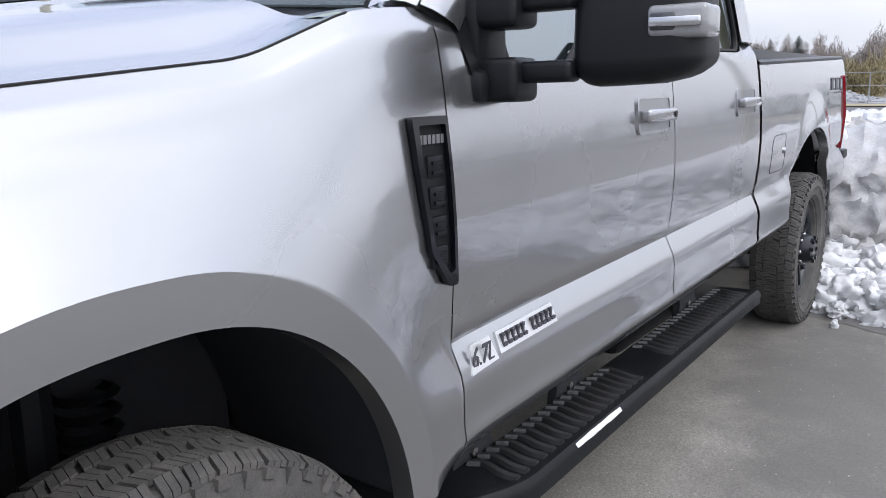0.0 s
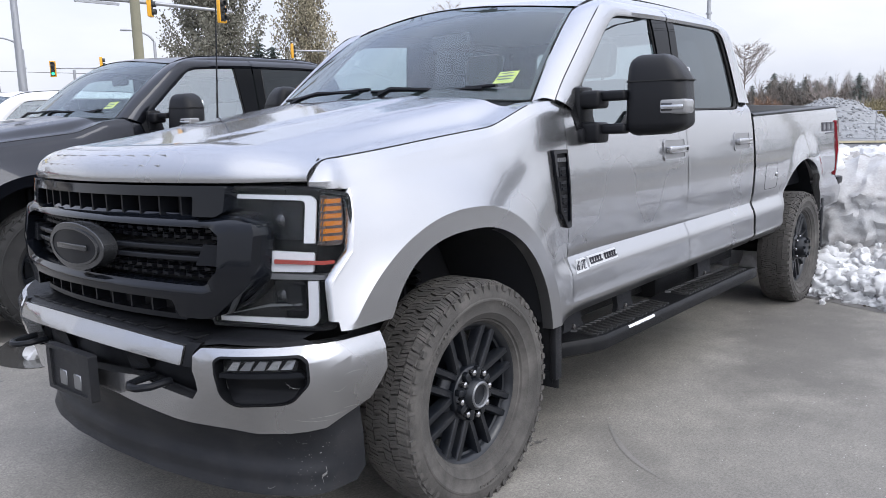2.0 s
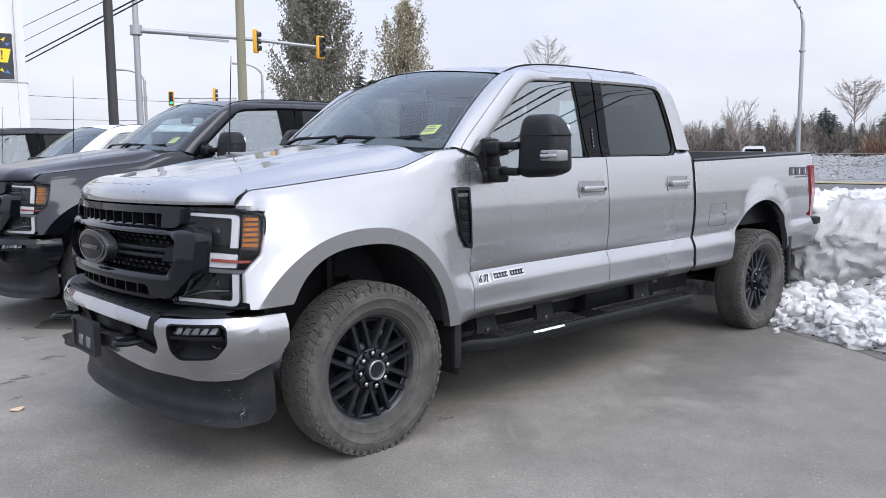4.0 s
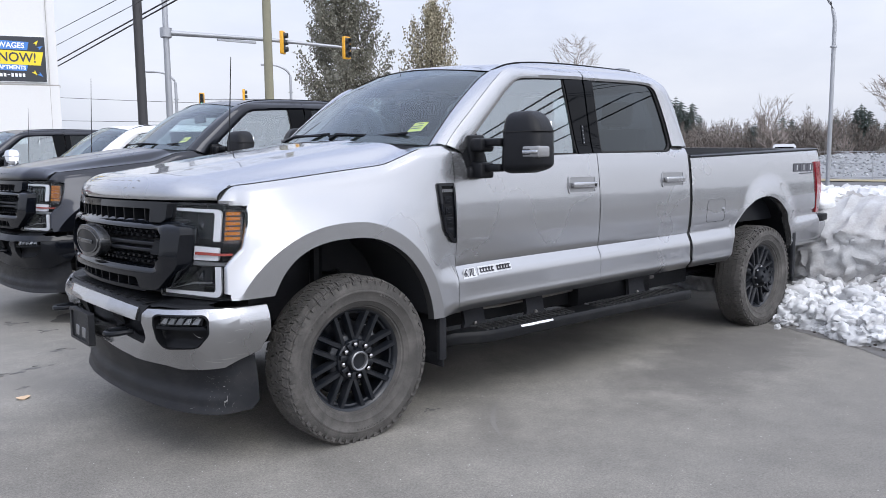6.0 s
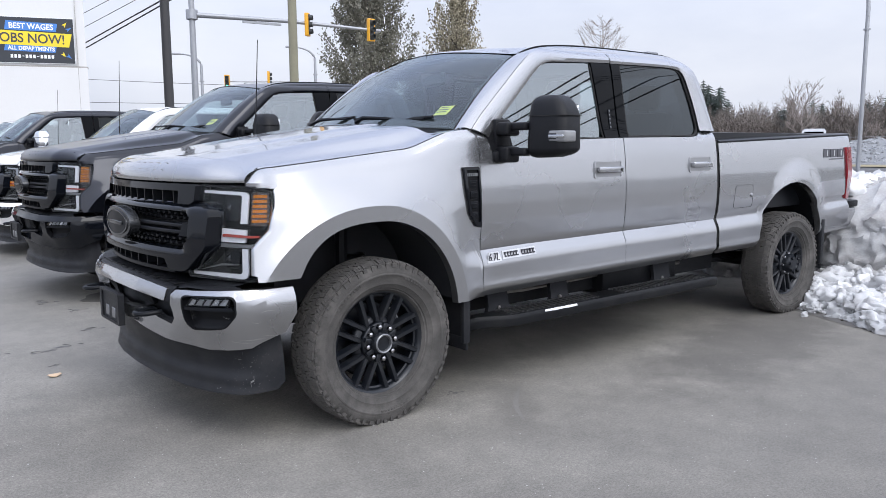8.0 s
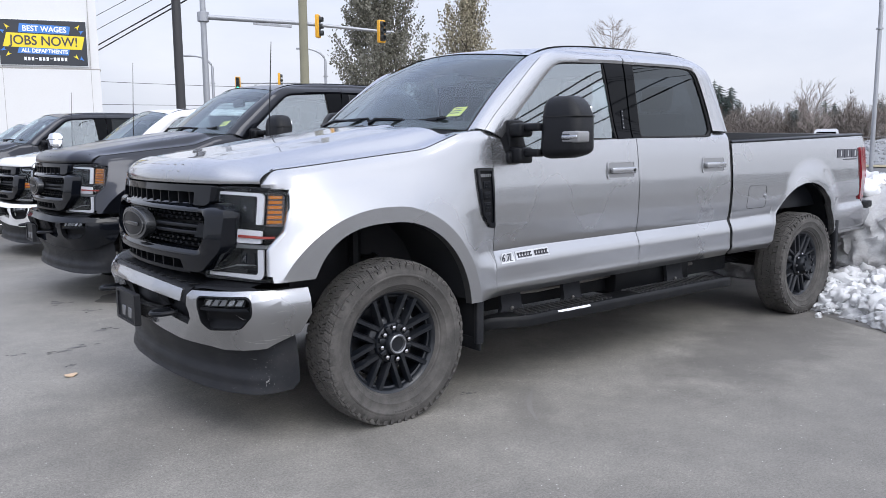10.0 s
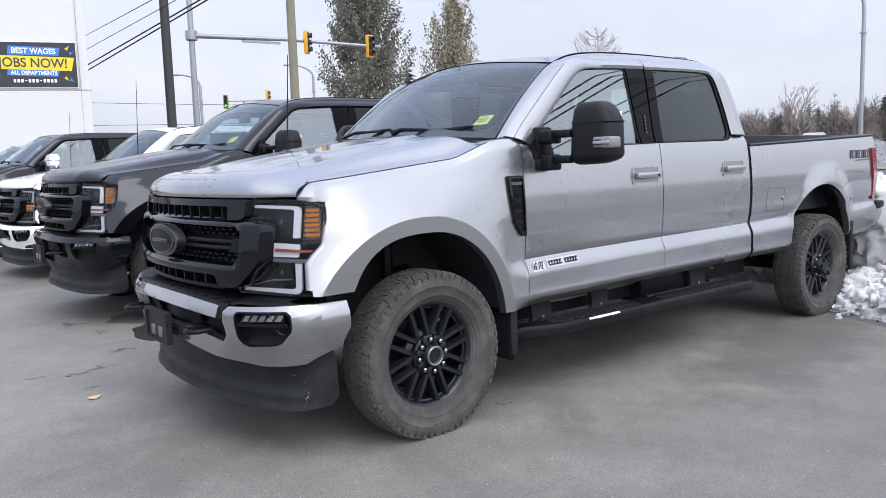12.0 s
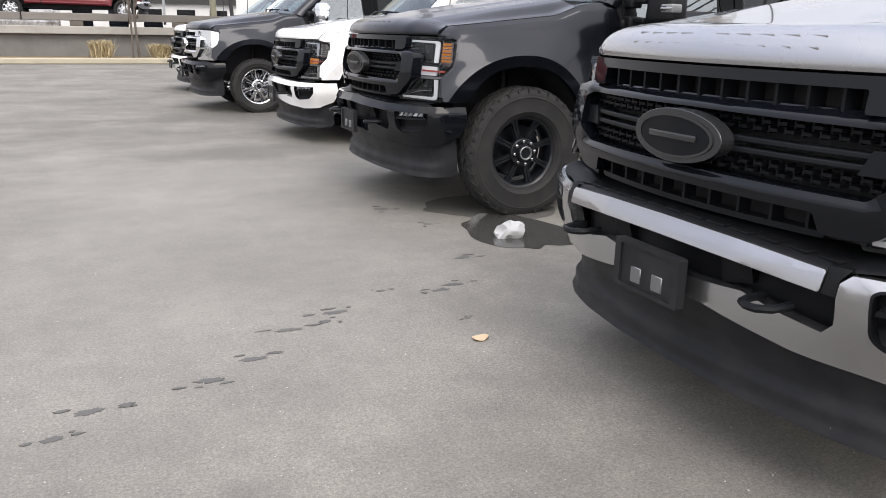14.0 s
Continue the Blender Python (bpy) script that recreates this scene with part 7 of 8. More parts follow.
def lump(bm, c, r, seed, squash=0.7, sub=2, rough=0.35):
    """A broken lump of snow or stone."""
    o = Vector((seed * 1.37, seed * 2.11, seed * 0.73))
    sx, sy = 1 + 0.35 * math.sin(seed * 7.3), 1 + 0.35 * math.sin(seed * 3.9)
    pts, faces = ball(sub)
    vs = []
    for n in pts:
        k = 1 + rough * noise.noise(n * 1.4 + o) + rough * 0.55 * noise.noise(n * 3.2 + o) + rough * 0.3 * noise.noise(n * 7 + o)
        vs.append(bm.verts.new((c[0] + n.x * r * k * sx, c[1] + n.y * r * k * sy, c[2] + n.z * r * k * squash)))
    for f in faces:
        bm.faces.new([vs[i] for i in f])
    return vs


bm = bmesh.new()
lump(bm, (-0.17, 2.45, 0.03), 0.095, 3, 0.85, 3, 0.5)
tagged(mesh_ob("snow_lump", bm, M["snow_clean"]), "small melting lump of white snow in the puddle", "snow")
bm = bmesh.new()
pts = rounded([(-0.035, -0.02), (0.0, -0.03), (0.04, -0.005), (0.03, 0.028), (-0.01, 0.024), (-0.04, 0.012)], 0.008)
prism(bm, pts, lambda u, v, d: (-1.162 + u, 0.942 + v, d + 0.25 * abs(u)), 0.002, 0.006)
tagged(mesh_ob("fallen_leaf", fix(bm), M["leaf_litter"]), "pale dry leaf lying on the asphalt", "leaf")
# oily footprints and drips
M["oil"] = mat("old_oil_stain", (0.095, 0.092, 0.088), 0.6, var=0.3, scale=60, fine=200)
rn = random.Random(12)
for (x, y, rx, ry) in ((-1.66, 1.50, 0.10, 0.035), (-1.74, 1.40, 0.06, 0.03), (-1.92, 1.36, 0.10, 0.03), (-2.13, 1.10, 0.09, 0.035), (-2.32, 0.96, 0.11, 0.03), (-2.75, 0.86, 0.10, 0.03), (-2.86, 0.70, 0.06, 0.03), (-1.05, 1.62, 0.08, 0.03), (-0.95, 1.68, 0.10, 0.035), (-0.68, 2.12, 0.09, 0.03), (-1.35, 1.72, 0.05, 0.02), (-0.55, 2.95, 0.06, 0.04), (0.53, -0.88, 0.035, 0.02), (-0.7, 3.5, 0.09, 0.06), (-1.1, 1.2, 0.03, 0.015)):
    blot("oil_stain", x, y, rx * 0.52, ry * 0.62, 0.002, M["oil"], "dark oily stain on the asphalt", "stain", int(x * 97 + y * 31), "structure", 3.2)
    for k in range(3):
        a = rn.uniform(0, 6.28)
        blot("oil_stain", x + rx * 1.3 * math.cos(a), y + ry * 1.6 * math.sin(a), rx * rn.uniform(0.12, 0.35), ry * rn.uniform(0.15, 0.4), 0.0025 + 0.0004 * k, M["oil"], "small dark oily spot on the asphalt", "stain", k + int(x * 53), "structure", 3.2)
# curved rubber scuff beside the truck
M["scuff"] = mat("faint_scuff", (0.16, 0.153, 0.142), 0.75, var=0.25, scale=20, fine=150)
bm = bmesh.new()
rows = []
for k in range(15):
    t = k / 14
    w = 0.002 + 0.012 * math.sin(t * math.pi)
    x, y = 0.90 - 0.38 * t - 0.05 * math.sin(t * math.pi), -1.03 - 0.42 * t
    rows.append([(x - w * 0.7, y + w * 0.7, 0.002), (x + w * 0.7, y - w * 0.7, 0.002)])
quad_grid(bm, rows)
tagged(mesh_ob("tyre_scuff", fix(bm), M["scuff"]), "faint curved tyre scuff on the asphalt", "stain", kind="structure")
# grit
bm = bmesh.new()
for k in range(1500):
    x, y = rn.uniform(-3.6, 3.6), rn.uniform(-3.6, 6.0)
    r = rn.choice((0.0015, 0.002, 0.002, 0.0025, 0.0035))
    bmesh.ops.create_cone(bm, cap_ends=True, segments=5, radius1=r, radius2=r * 0.5, depth=r, matrix=Matrix.Translation((x, y, r * 0.5)) @ Matrix.Rotation(rn.uniform(0, 6), 4, "Z"))
tagged(mesh_ob("grit", bm, M["pale_grit"], smooth=False), "scattered pale grit on the asphalt", "grit", kind="stuff")


# ---------------- snow bank ----------------
def snow_edge(y):
    if y > -1.0:
        return 4.30 + 1.4 * smoothstep(-1.0, -0.1, y)
    return 4.32 + (y + 1.0) * 0.44 if y > -2.2 else 3.79 + 0.12 * math.sin(3 * y) * smoothstep(-2.2, -2.6, y)


def snow_z(x, y):
    e = x - snow_edge(y) + 0.10 * noise.noise(Vector((x * 2, y * 2, 3)))
    if e < 0:
        return -0.05
    z = 0.10 * smoothstep(0, 0.12, e) + 0.22 * smoothstep(0.1, 1.5, e)
    face = 5.35 + 0.25 * noise.noise(Vector((y * 0.8, 2.2, 0))) + 0.10 * math.sin(y * 2.2)
    top = 0.63 + 0.30 * noise.noise(Vector((x * 0.7, y * 0.9, 9.1))) + 0.16 * noise.noise(Vector((x * 2.0, y * 2.0, 1.4)))
    top *= 0.10 + 0.90 * smoothstep(-3.1, -1.35, y)
    z += top * smoothstep(face, face + 0.42, x) * (1 - 0.8 * smoothstep(8.0, 10.5, x))
    rough = smoothstep(0, 0.3, e) * (1 - 0.35 * smoothstep(face, face + 0.15, x) * (1 - smoothstep(face + 0.4, face + 0.6, x)))
    z += rough * (0.07 * abs(noise.noise(Vector((x * 5, y * 5, 4)))) + 0.06 * noise.noise(Vector((x * 9, y * 9, 7))) + 0.045 * abs(noise.noise(Vector((x * 17, y * 17, 2)))) + 0.02 * noise.noise(Vector((x * 31, y * 31, 5))))
    edge_end = smoothstep(3.6, 2.6, y) * smoothstep(-4.8, -3.2, y)
    return z * edge_end - 0.05 * (1 - edge_end)


bm = bmesh.new()
rows = []
for y in frange(-4.2, -0.55, 150):
    e = snow_edge(y)
    w = 0.20 + 0.16 * noise.noise(Vector((y * 1.3, 7.7, 0))) + 0.05 * noise.noise(Vector((y * 6, 2.7, 0))) + 0.25 * smoothstep(-2.2, -3.2, y)
    rows.append([(e - max(0.03, w) * smoothstep(-0.55, -1.0, y) - 0.02, y, 0.003), (e + 0.4, y, 0.003)])
quad_grid(bm, rows)
tagged(mesh_ob("damp_patch", fix(bm), M["meltwater"]), "dark meltwater strip along the foot of the snow", "stain", kind="structure")
xs = frange(3.4, 6.6, 110) + frange(6.65, 11.0, 40)
ys = frange(-5.0, -3.2, 30) + frange(-3.17, 1.2, 150) + frange(1.25, 4.0, 30)
bank = thing("snow_bank", "ploughed bank of dirty old snow behind the truck", "snow bank")
for name, part_xs in (("apron", [x for x in xs if x < 5.25]), ("core", [x for x in xs if 5.2 < x < 6.0]), ("crest", [x for x in xs if x > 5.95])):
    bm = bmesh.new()
    quad_grid(bm, [[(x, y, snow_z(x, y)) for y in ys] for x in part_xs])
    part(name, fix(bm), M["snow_clean"] if name == "crest" else M["snow"], bank, angle=25)
# the bulging, broken front of the bank; its grey holds dirt and painted shade
M["snow_face"] = mat("packed_snow", (0.40, 0.402, 0.408), 0.7, var=0.14, scale=12, fine=60, bump=0.8, dirt=(0.20, 0.185, 0.17), dirt_amount=0.75, dirt_scale=3.4)
bm = bmesh.new()
rows = []
for y in frange(-4.6, 2.6, 240):
    face = 5.35 + 0.25 * noise.noise(Vector((y * 0.8, 2.2, 0))) + 0.10 * math.sin(y * 2.2)
    z0, z1 = max(0.0, snow_z(face - 0.12, y)) - 0.06, snow_z(face + 0.44, y) + 0.02
    row = []
    for q in range(37):
        s = q / 36
        z = z0 + (z1 - z0) * s
        out = 0.10 + 0.17 * math.sin(math.pi * s ** 1.5) + 0.16 * noise.noise(Vector((y * 2.1, z * 2.6, 1.7))) + 0.09 * abs(noise.noise(Vector((y * 5.5, z * 6.5, 4.1)))) + 0.05 * noise.noise(Vector((y * 12, z * 13, 8.3))) + 0.022 * noise.noise(Vector((y * 27, z * 29, 3.3)))
        row.append((face + 0.46 * s ** 1.8 - out * (1 - 0.75 * s ** 6), y + 0.05 * noise.noise(Vector((y * 6, z * 6, 12.5))), z + 0.03 * noise.noise(Vector((y * 8, z * 8, 20.5)))))
    rows.append(row)
quad_grid(bm, rows)
part("bank_face", fix(bm), M["snow_face"], bank, angle=40)
bm = bmesh.new()
rn = random.Random(21)
for k in range(900):
    y = rn.uniform(-3.2, -0.75) if k < 780 else rn.uniform(-4.4, -3)
    x = snow_edge(y) + abs(rn.gauss(0, 0.55))
    if x > 5.5:
        continue
    r = rn.choice((0.008, 0.012, 0.018, 0.026, 0.036, 0.05, 0.07, 0.10, 0.13))
    lump(bm, (x, y, max(0, snow_z(x, y)) - r * (0.10 if r < 0.03 else 0.30)), r, k, 0.85, 4 if r > 0.06 else 3 if r > 0.015 else 2, 0.5)
dirt_bm = bmesh.new()
for k in range(420):
    y = rn.uniform(-3.3, -0.8)
    x = snow_edge(y) + abs(rn.gauss(0, 0.5)) - 0.10
    r = rn.choice((0.004, 0.006, 0.008, 0.012))
    lump(dirt_bm, (x, y, max(0.0, snow_z(x, y)) + r * 0.6), r, k + 900, 0.6, 1, 0.5)
tagged(mesh_ob("dirt_crumb", dirt_bm, M["soil_dark"], smooth=False), "dark crumbs of dirt and bark on the snow", "dirt", kind="stuff")
tagged(mesh_ob("snow_rubble", bm, M["snow_clean"], angle=60), "rubble of broken snow lumps at the bank's foot", "snow", kind="stuff")
for (x, y, z, r, mt, lb) in ((4.35, -2.32, 0.22, 0.20, "snow_dirty", "grey icy boulder of dirty snow"), (4.55, -2.75, 0.2, 0.17, "snow_dirty", "grey icy boulder of dirty snow"), (5.75, -0.78, 0.86, 0.24, "snow_clean", "rounded white cap of snow on the bank"), (6.0, -1.15, 0.95, 0.17, "snow_clean", "white snow lump on the bank"), (5.95, -1.75, 0.74, 0.2, "snow_clean", "white snow lump on the bank"), (6.1, -2.4, 0.50, 0.2, "snow_clean", "white snow lump on the bank"), (4.20, -1.16, 0.03, 0.055, "snow_clean", "small snow lump beside the rear tyre"), (3.98, -1.18, 0.010, 0.03, "snow_clean", "crumb of snow on the asphalt")):
    bm = bmesh.new()
    lump(bm, (x, y, z), r, int(x * 50 + y * 9), 0.85, 4, 0.6)
    tagged(mesh_ob("snow_boulder", bm, M[mt], angle=60), lb, "snow")
for k, (x, y, r) in enumerate(((3.75, 0.35, 0.08), (3.92, 0.5, 0.09), (4.1, 0.62, 0.08), (3.7, 0.8, 0.07), (4.0, 0.95, 0.09))):
    bm = bmesh.new()
    lump(bm, (x, y, r * 0.4), r, k + 50, 0.8, 3, 0.35)
    tagged(mesh_ob("snow_boulder", bm, M["snow_dirty"]), "dirty snow chunk under the truck", "snow")


# ---------------- sign building ----------------
b0, b1 = Vector((1.92, 23.98, 0)), Vector((4.90, 22.91, 0))
ex = (b1 - b0).normalized()
ey = Vector((-ex.y, ex.x, 0))
bm_ = Matrix(((ex.x, ey.x, 0, b0.x), (ex.y, ey.y, 0, b0.y), (0, 0, 1, 0), (0, 0, 0, 1)))
W = (b1 - b0).length
bld = thing("sign_building", "white clad building end carrying a banner", "building", at=bm_)
bm = bmesh.new()
box(bm, 0, W, 0, 9, 0, 3.9)
for v in bm.verts:
    v.co.x -= 2.2 * (v.co.y > 1) * (v.co.x > 1)
part("wall", bm, M["white_wall"], bld, "white clad wall", smooth=False)
bm = bmesh.new()
box(bm, 0.03, W - 0.02, 0.03, 9, 3.94, 8.2)
for v in bm.verts:
    v.co.x -= 2.2 * (v.co.y > 1) * (v.co.x > 1)
part("upper_wall", bm, M["white_wall"], bld, smooth=False)
bm = bmesh.new()
box(bm, 0.02, W - 0.01, 0.02, 0.4, 3.895, 3.945)
part("ledge", bm, M["concrete"], bld, "grey drip ledge", smooth=False)
for x in (0.35, W - 0.28):
    part("wall_joint", boxes((x, x + 0.012, -0.004, 0.03, 0.0, 8.1)), M["concrete"], bld, smooth=False)
part("roof", boxes((-0.06, W + 0.06, -0.06, 1.0, 8.2, 8.32)), M["galv"], bld, smooth=False)
# the banner: dark field, coloured slanted bands, words
M["sign_dark"] = mat("banner_charcoal", (0.028, 0.032, 0.040), 0.5, var=0.05)
M["sign_yellow"] = mat("banner_yellow", (0.80, 0.62, 0.03), 0.5, var=0.03)
M["sign_blue"] = mat("banner_blue", (0.055, 0.20, 0.56), 0.5, var=0.03)
M["sign_white"] = mat("banner_white", (0.78, 0.80, 0.82), 0.5, var=0.02)
SX, SZ, SW, SH = 0.32, 4.02, 2.50, 1.38
banner = thing("banner_sign", "dark job banner with yellow and blue bands", "sign", at=bm_ @ Matrix.Translation((SX, -0.02, SZ)))
part("panel", boxes((0, SW, -0.03, 0.02, 0, SH), bevel=0.01), M["sign_dark"], banner)
part("rim", boxes((-0.02, SW + 0.02, -0.012, 0.018, -0.02, SH + 0.02)), M["sign_white"], banner)


def band(pts, material, d):
    b = bmesh.new()
    prism(b, [(u * SW, v * SH) for u, v in pts], lambda u, v, k: (u, -0.034 - k, v), 0, d)
    return part("band", fix(b), material, banner, smooth=False)


band([(0.22, 0.72), (0.80, 0.70), (0.82, 0.88), (0.24, 0.92)], M["sign_blue"], 0.004)
band([(0.04, 0.40), (0.94, 0.36), (0.98, 0.66), (0.09, 0.71)], M["sign_yellow"], 0.007)
band([(0.20, 0.26), (0.78, 0.23), (0.80, 0.38), (0.22, 0.40)], M["sign_blue"], 0.004)
for body, size, u, v, mt, d in (("BEST WAGES", 0.235, 0.52, 0.80, M["sign_white"], 0.006), ("JOBS NOW!", 0.40, 0.51, 0.53, M["ink"], 0.009), ("ALL DEPARTMENTS", 0.165, 0.51, 0.31, M["sign_white"], 0.006)):
    text_ob("sign_text", body, size, mt, banner, Matrix.Translation((u * SW, -0.034 - d, v * SH)) @ Matrix.Rotation(math.pi / 2, 4, "X") @ Matrix.Rotation(radians(-1.2), 4, "Z"), 0.002, bold=0.006, squeeze=0.92)
# the number line, as plain bars
for k in range(12):
    u = 0.27 + 0.042 * k
    h = 0.105 if k not in (3, 7) else 0.02
    b = bmesh.new()
    z = 0.10 * SH + (0.05 if k in (3, 7) else 0)
    box(b, u * SW, u * SW + 0.07, -0.040, -0.034, z, z + h, 0.0)
    part("number_bar", b, M["sign_white"], banner, smooth=False)
for (u, v, a, mt) in ((0.10, 0.84, 130, "sign_yellow"), (0.045, 0.74, 150, "sign_blue"), (0.90, 0.86, 50, "sign_yellow"), (0.94, 0.76, 30, "sign_blue"), (0.10, 0.24, 225, "sign_yellow"), (0.05, 0.34, 205, "sign_blue"), (0.87, 0.20, 310, "sign_yellow"), (0.93, 0.16, 320, "sign_blue")):
    b = bmesh.new()
    c, s_ = math.cos(radians(a)), math.sin(radians(a))
    tri_ = [(0.11, 0.0), (-0.06, 0.055), (-0.02, 0.0), (-0.06, -0.055)]
    prism(b, [(u * SW + p * c - q * s_, v * SH + p * s_ + q * c) for p, q in tri_], lambda x, z, k: (x, -0.034 - k, z), 0, 0.005)
    part("arrow", fix(b), M[mt], banner, smooth=False)


# ---------------- poles, signals, wires ----------------
def pole(name, x, y, h, r0, r1, material, label, category="pole", lean=(0, 0)):
    o = thing(name, label, category, at=pose(x, y, 0))
    b = bmesh.new()
    tube(b, [(lean[0] * t, lean[1] * t, h * t) for t in frange(0, 1, 6)], [r0 + (r1 - r0) * t for t in frange(0, 1, 6)], 14)
    part("shaft", b, material, o)
    b = bmesh.new()
    lathe(b, [(r0 * 1.9, 0), (r0 * 1.9, 0.05), (r0 * 1.2, 0.08), (r0 * 1.1, 0.2)], 14, "z")
    part("base", b, material, o)
    return o


def signal_head(parent, m, lit=None, front=True):
    """A three-lamp signal with yellow backboard."""
    h = bmesh.new()
    box(h, -0.19, 0.19, -0.10, 0.08, -0.52, 0.52, 0.03)
    hd = part("signal_head", h, M["signal_yellow"] if front else M["signal_yellow"], parent, "yellow traffic signal head")
    hd.matrix_local = m
    b = bmesh.new()
    box(b, -0.13, 0.13, -0.115, -0.09, -0.46, 0.46, 0.02)
    part("signal_face", b, M["signal_black"], hd)
    for k in range(3):
        z = 0.31 - 0.31 * k
        b = bmesh.new()
        lathe(b, [(0.12, -0.11), (0.12, -0.26), (0.112, -0.26), (0.105, -0.12), (0.001, -0.12)], 16, "y", (0, 0, z))
        part("signal_lamp", fix(b), M["signal_black"], hd)
        if lit == k:
            b = bmesh.new()
            lathe(b, [(0.100, -0.125), (0.06, -0.135), (0.001, -0.14)], 16, "y", (0, 0, z))
            part("lit_lens", fix(b), M["green_on"], hd, "lit green lens")
    return hd


pole("utility_pole", 7.9, 24.07, 11, 0.17, 0.15, M["pole_dark"], "dark painted steel utility pole")
pole("utility_pole", 13.85, 25.8, 12, 0.20, 0.17, M["wood_pole"], "greenish treated wooden utility pole")
mast = pole("signal_mast", 11.67, 31.2, 9.0, 0.17, 0.12, M["galv"], "galvanised signal mast with long arm", "signal mast")
p0, p1 = Vector((11.67, 31.2, 7.28)), Vector((19.25, 27.2, 6.75))
b = bmesh.new()
L0 = Vector((11.67, 31.2, 0))
tube(b, [p0 - L0, p0.lerp(p1, 0.5) - L0 + Vector((0, 0, 0.08)), p1 - L0], [0.12, 0.09, 0.06], 10)
part("mast_arm", b, M["galv"], mast)
b = bmesh.new()
lathe(b, [(0.2, 7.05), (0.26, 7.08), (0.26, 7.48), (0.2, 7.5)], 14, "z")
part("collar", b, M["galv"], mast)
b = bmesh.new()
mid = p0.lerp(p1, 0.36) - L0
box(b, mid.x - 0.85, mid.x + 0.85, -0.05, 0.05, -0.16, -0.06, m=None)
for v in b.verts:
    k = v.co.x - mid.x
    d = (p1 - p0).normalized()
    v.co = mid + Vector((d.x * k, d.y * k + v.co.y, d.z * k + v.co.z))
part("street_name_blade", b, M["galv"], mast, "blank grey plate under the arm")
face = math.degrees(math.atan2(-4.1 - 28, -2.2 - 17)) + 90
for t_, rz in ((0.60, 75), (0.945, 35)):
    q = p0.lerp(p1, t_) - L0
    signal_head(mast, Matrix.Translation(q) @ Matrix.Rotation(radians(face + rz), 4, "Z"))
far1 = pole("signal_mast", 23.2, 50.9, 6.0, 0.12, 0.09, M["galv"], "distant signal mast with short arm", "signal mast")
b = bmesh.new()
tube(b, [(0, 0, 6.1), (3.0, -1.4, 6.15)], 0.06, 8)
part("mast_arm", b, M["galv"], far1)
signal_head(far1, Matrix.Translation((-1.15, 0.55, 6.05)) @ Matrix.Rotation(radians(face), 4, "Z"), 2)
b = bmesh.new()
tube(b, [(0, 0, 6.1), (-1.15, 0.55, 6.1)], 0.05, 8)
part("mast_arm", b, M["galv"], far1)
signal_head(far1, Matrix.Translation((1.55, -0.75, 6.35)) @ Matrix.Rotation(radians(face + 90), 4, "Z"))
far2 = pole("signal_mast", 38, 41.8, 7.4, 0.12, 0.09, M["galv"], "distant signal mast seen past the roof", "signal mast")
b = bmesh.new()
tube(b, [(0, 0, 7.3), (-2.3, 1.3, 7.35)], 0.06, 8)
part("mast_arm", b, M["galv"], far2)
signal_head(far2, Matrix.Translation((-2.35, 1.3, 7.3)) @ Matrix.Rotation(radians(face + 90), 4, "Z"))


def street_lamp(x, y, h, reach, ang, label, rise=None):
    rise = rise or reach * 0.6
    o = thing("street_lamp", label, "street lamp", at=pose(x, y, 0, 0, 0, ang))
    b = bmesh.new()
    pts = [(0, 0, 0), (0, 0, h * 0.6), (0, 0, h - rise)] + [(reach * (1 - math.cos(a)), 0, h - rise + rise * math.sin(a)) for a in frange(0.15, math.pi / 2, 9)]
    n_ = len(pts)
    tube(b, pts, [0.10 - 0.06 * k / n_ for k in range(n_)], 10)
    part("pole", b, M["galv"], o)
    b = bmesh.new()
    lathe(b, [(0.07, 0), (0.15, 0), (0.15, 0.07), (0.07, 0.07)], 14, "z", (0, 0, h - rise - 1.02))
    part("collar", fix(b), M["galv"], o)
    b = bmesh.new()
    box(b, reach - 0.05, reach + 0.55, -0.12, 0.12, h - 0.05, h + 0.07, 0.04)
    part("lamp_head", b, M["galv"], o, "grey cobra lamp head")
    return o


street_lamp(36.4, 12.4, 9.98, 2.2, 120, "tall galvanised street lamp at the lot's far edge", 2.4)
street_lamp(25.0, 43.6, 8.0, 1.4, 150, "distant curved street lamp")
street_lamp(18.3, 46.9, 7.4, 1.3, 150, "distant curved street lamp")


def wire(a, c, sag, r, label):
    b = bmesh.new()
    a, c = Vector(a), Vector(c)
    tube(b, [a.lerp(c, t) - Vector((0, 0, sag * 4 * t * (1 - t))) for t in frange(0, 1, 14)], r, 5)
    return tagged(mesh_ob("overhead_cable", b, M["cable"]), label, "cable", "overhead cables")


wire((8.39, 42.64, 5.75), (9.39, -0.86, 8.61), 0.0, 0.03, "thick black overhead cable")
wire((8.54, 42.61, 6.14), (8.56, -0.47, 8.03), 0.0, 0.03, "thick black overhead cable")
wire((8.97, 42.5, 7.26), (6.01, 0.66, 6.38), 0.0, 0.014, "thin black overhead cable")
wire((9.4, 42.4, 8.27), (3.48, 1.6, 4.89), 0.0, 0.014, "thin black overhead cable")
wire((-10, 75, 8.2), (60, 58, 7.4), 0.8, 0.02, "thin overhead cable far away")
wire((-10, 75, 5.6), (60, 58, 6.0), 0.6, 0.02, "thin overhead cable far away")
for xa, xb, h in ((24.2, 19.2, 9.0), (25.0, 20.4, 8.8), (22.6, 18.2, 8.2), (26.2, 24.2, 9.0), (26.8, 25.2, 8.8)):
    wire((xa, -46, h), (xb, -6, h), 0.15, 0.035, "black overhead cable beside the lot")
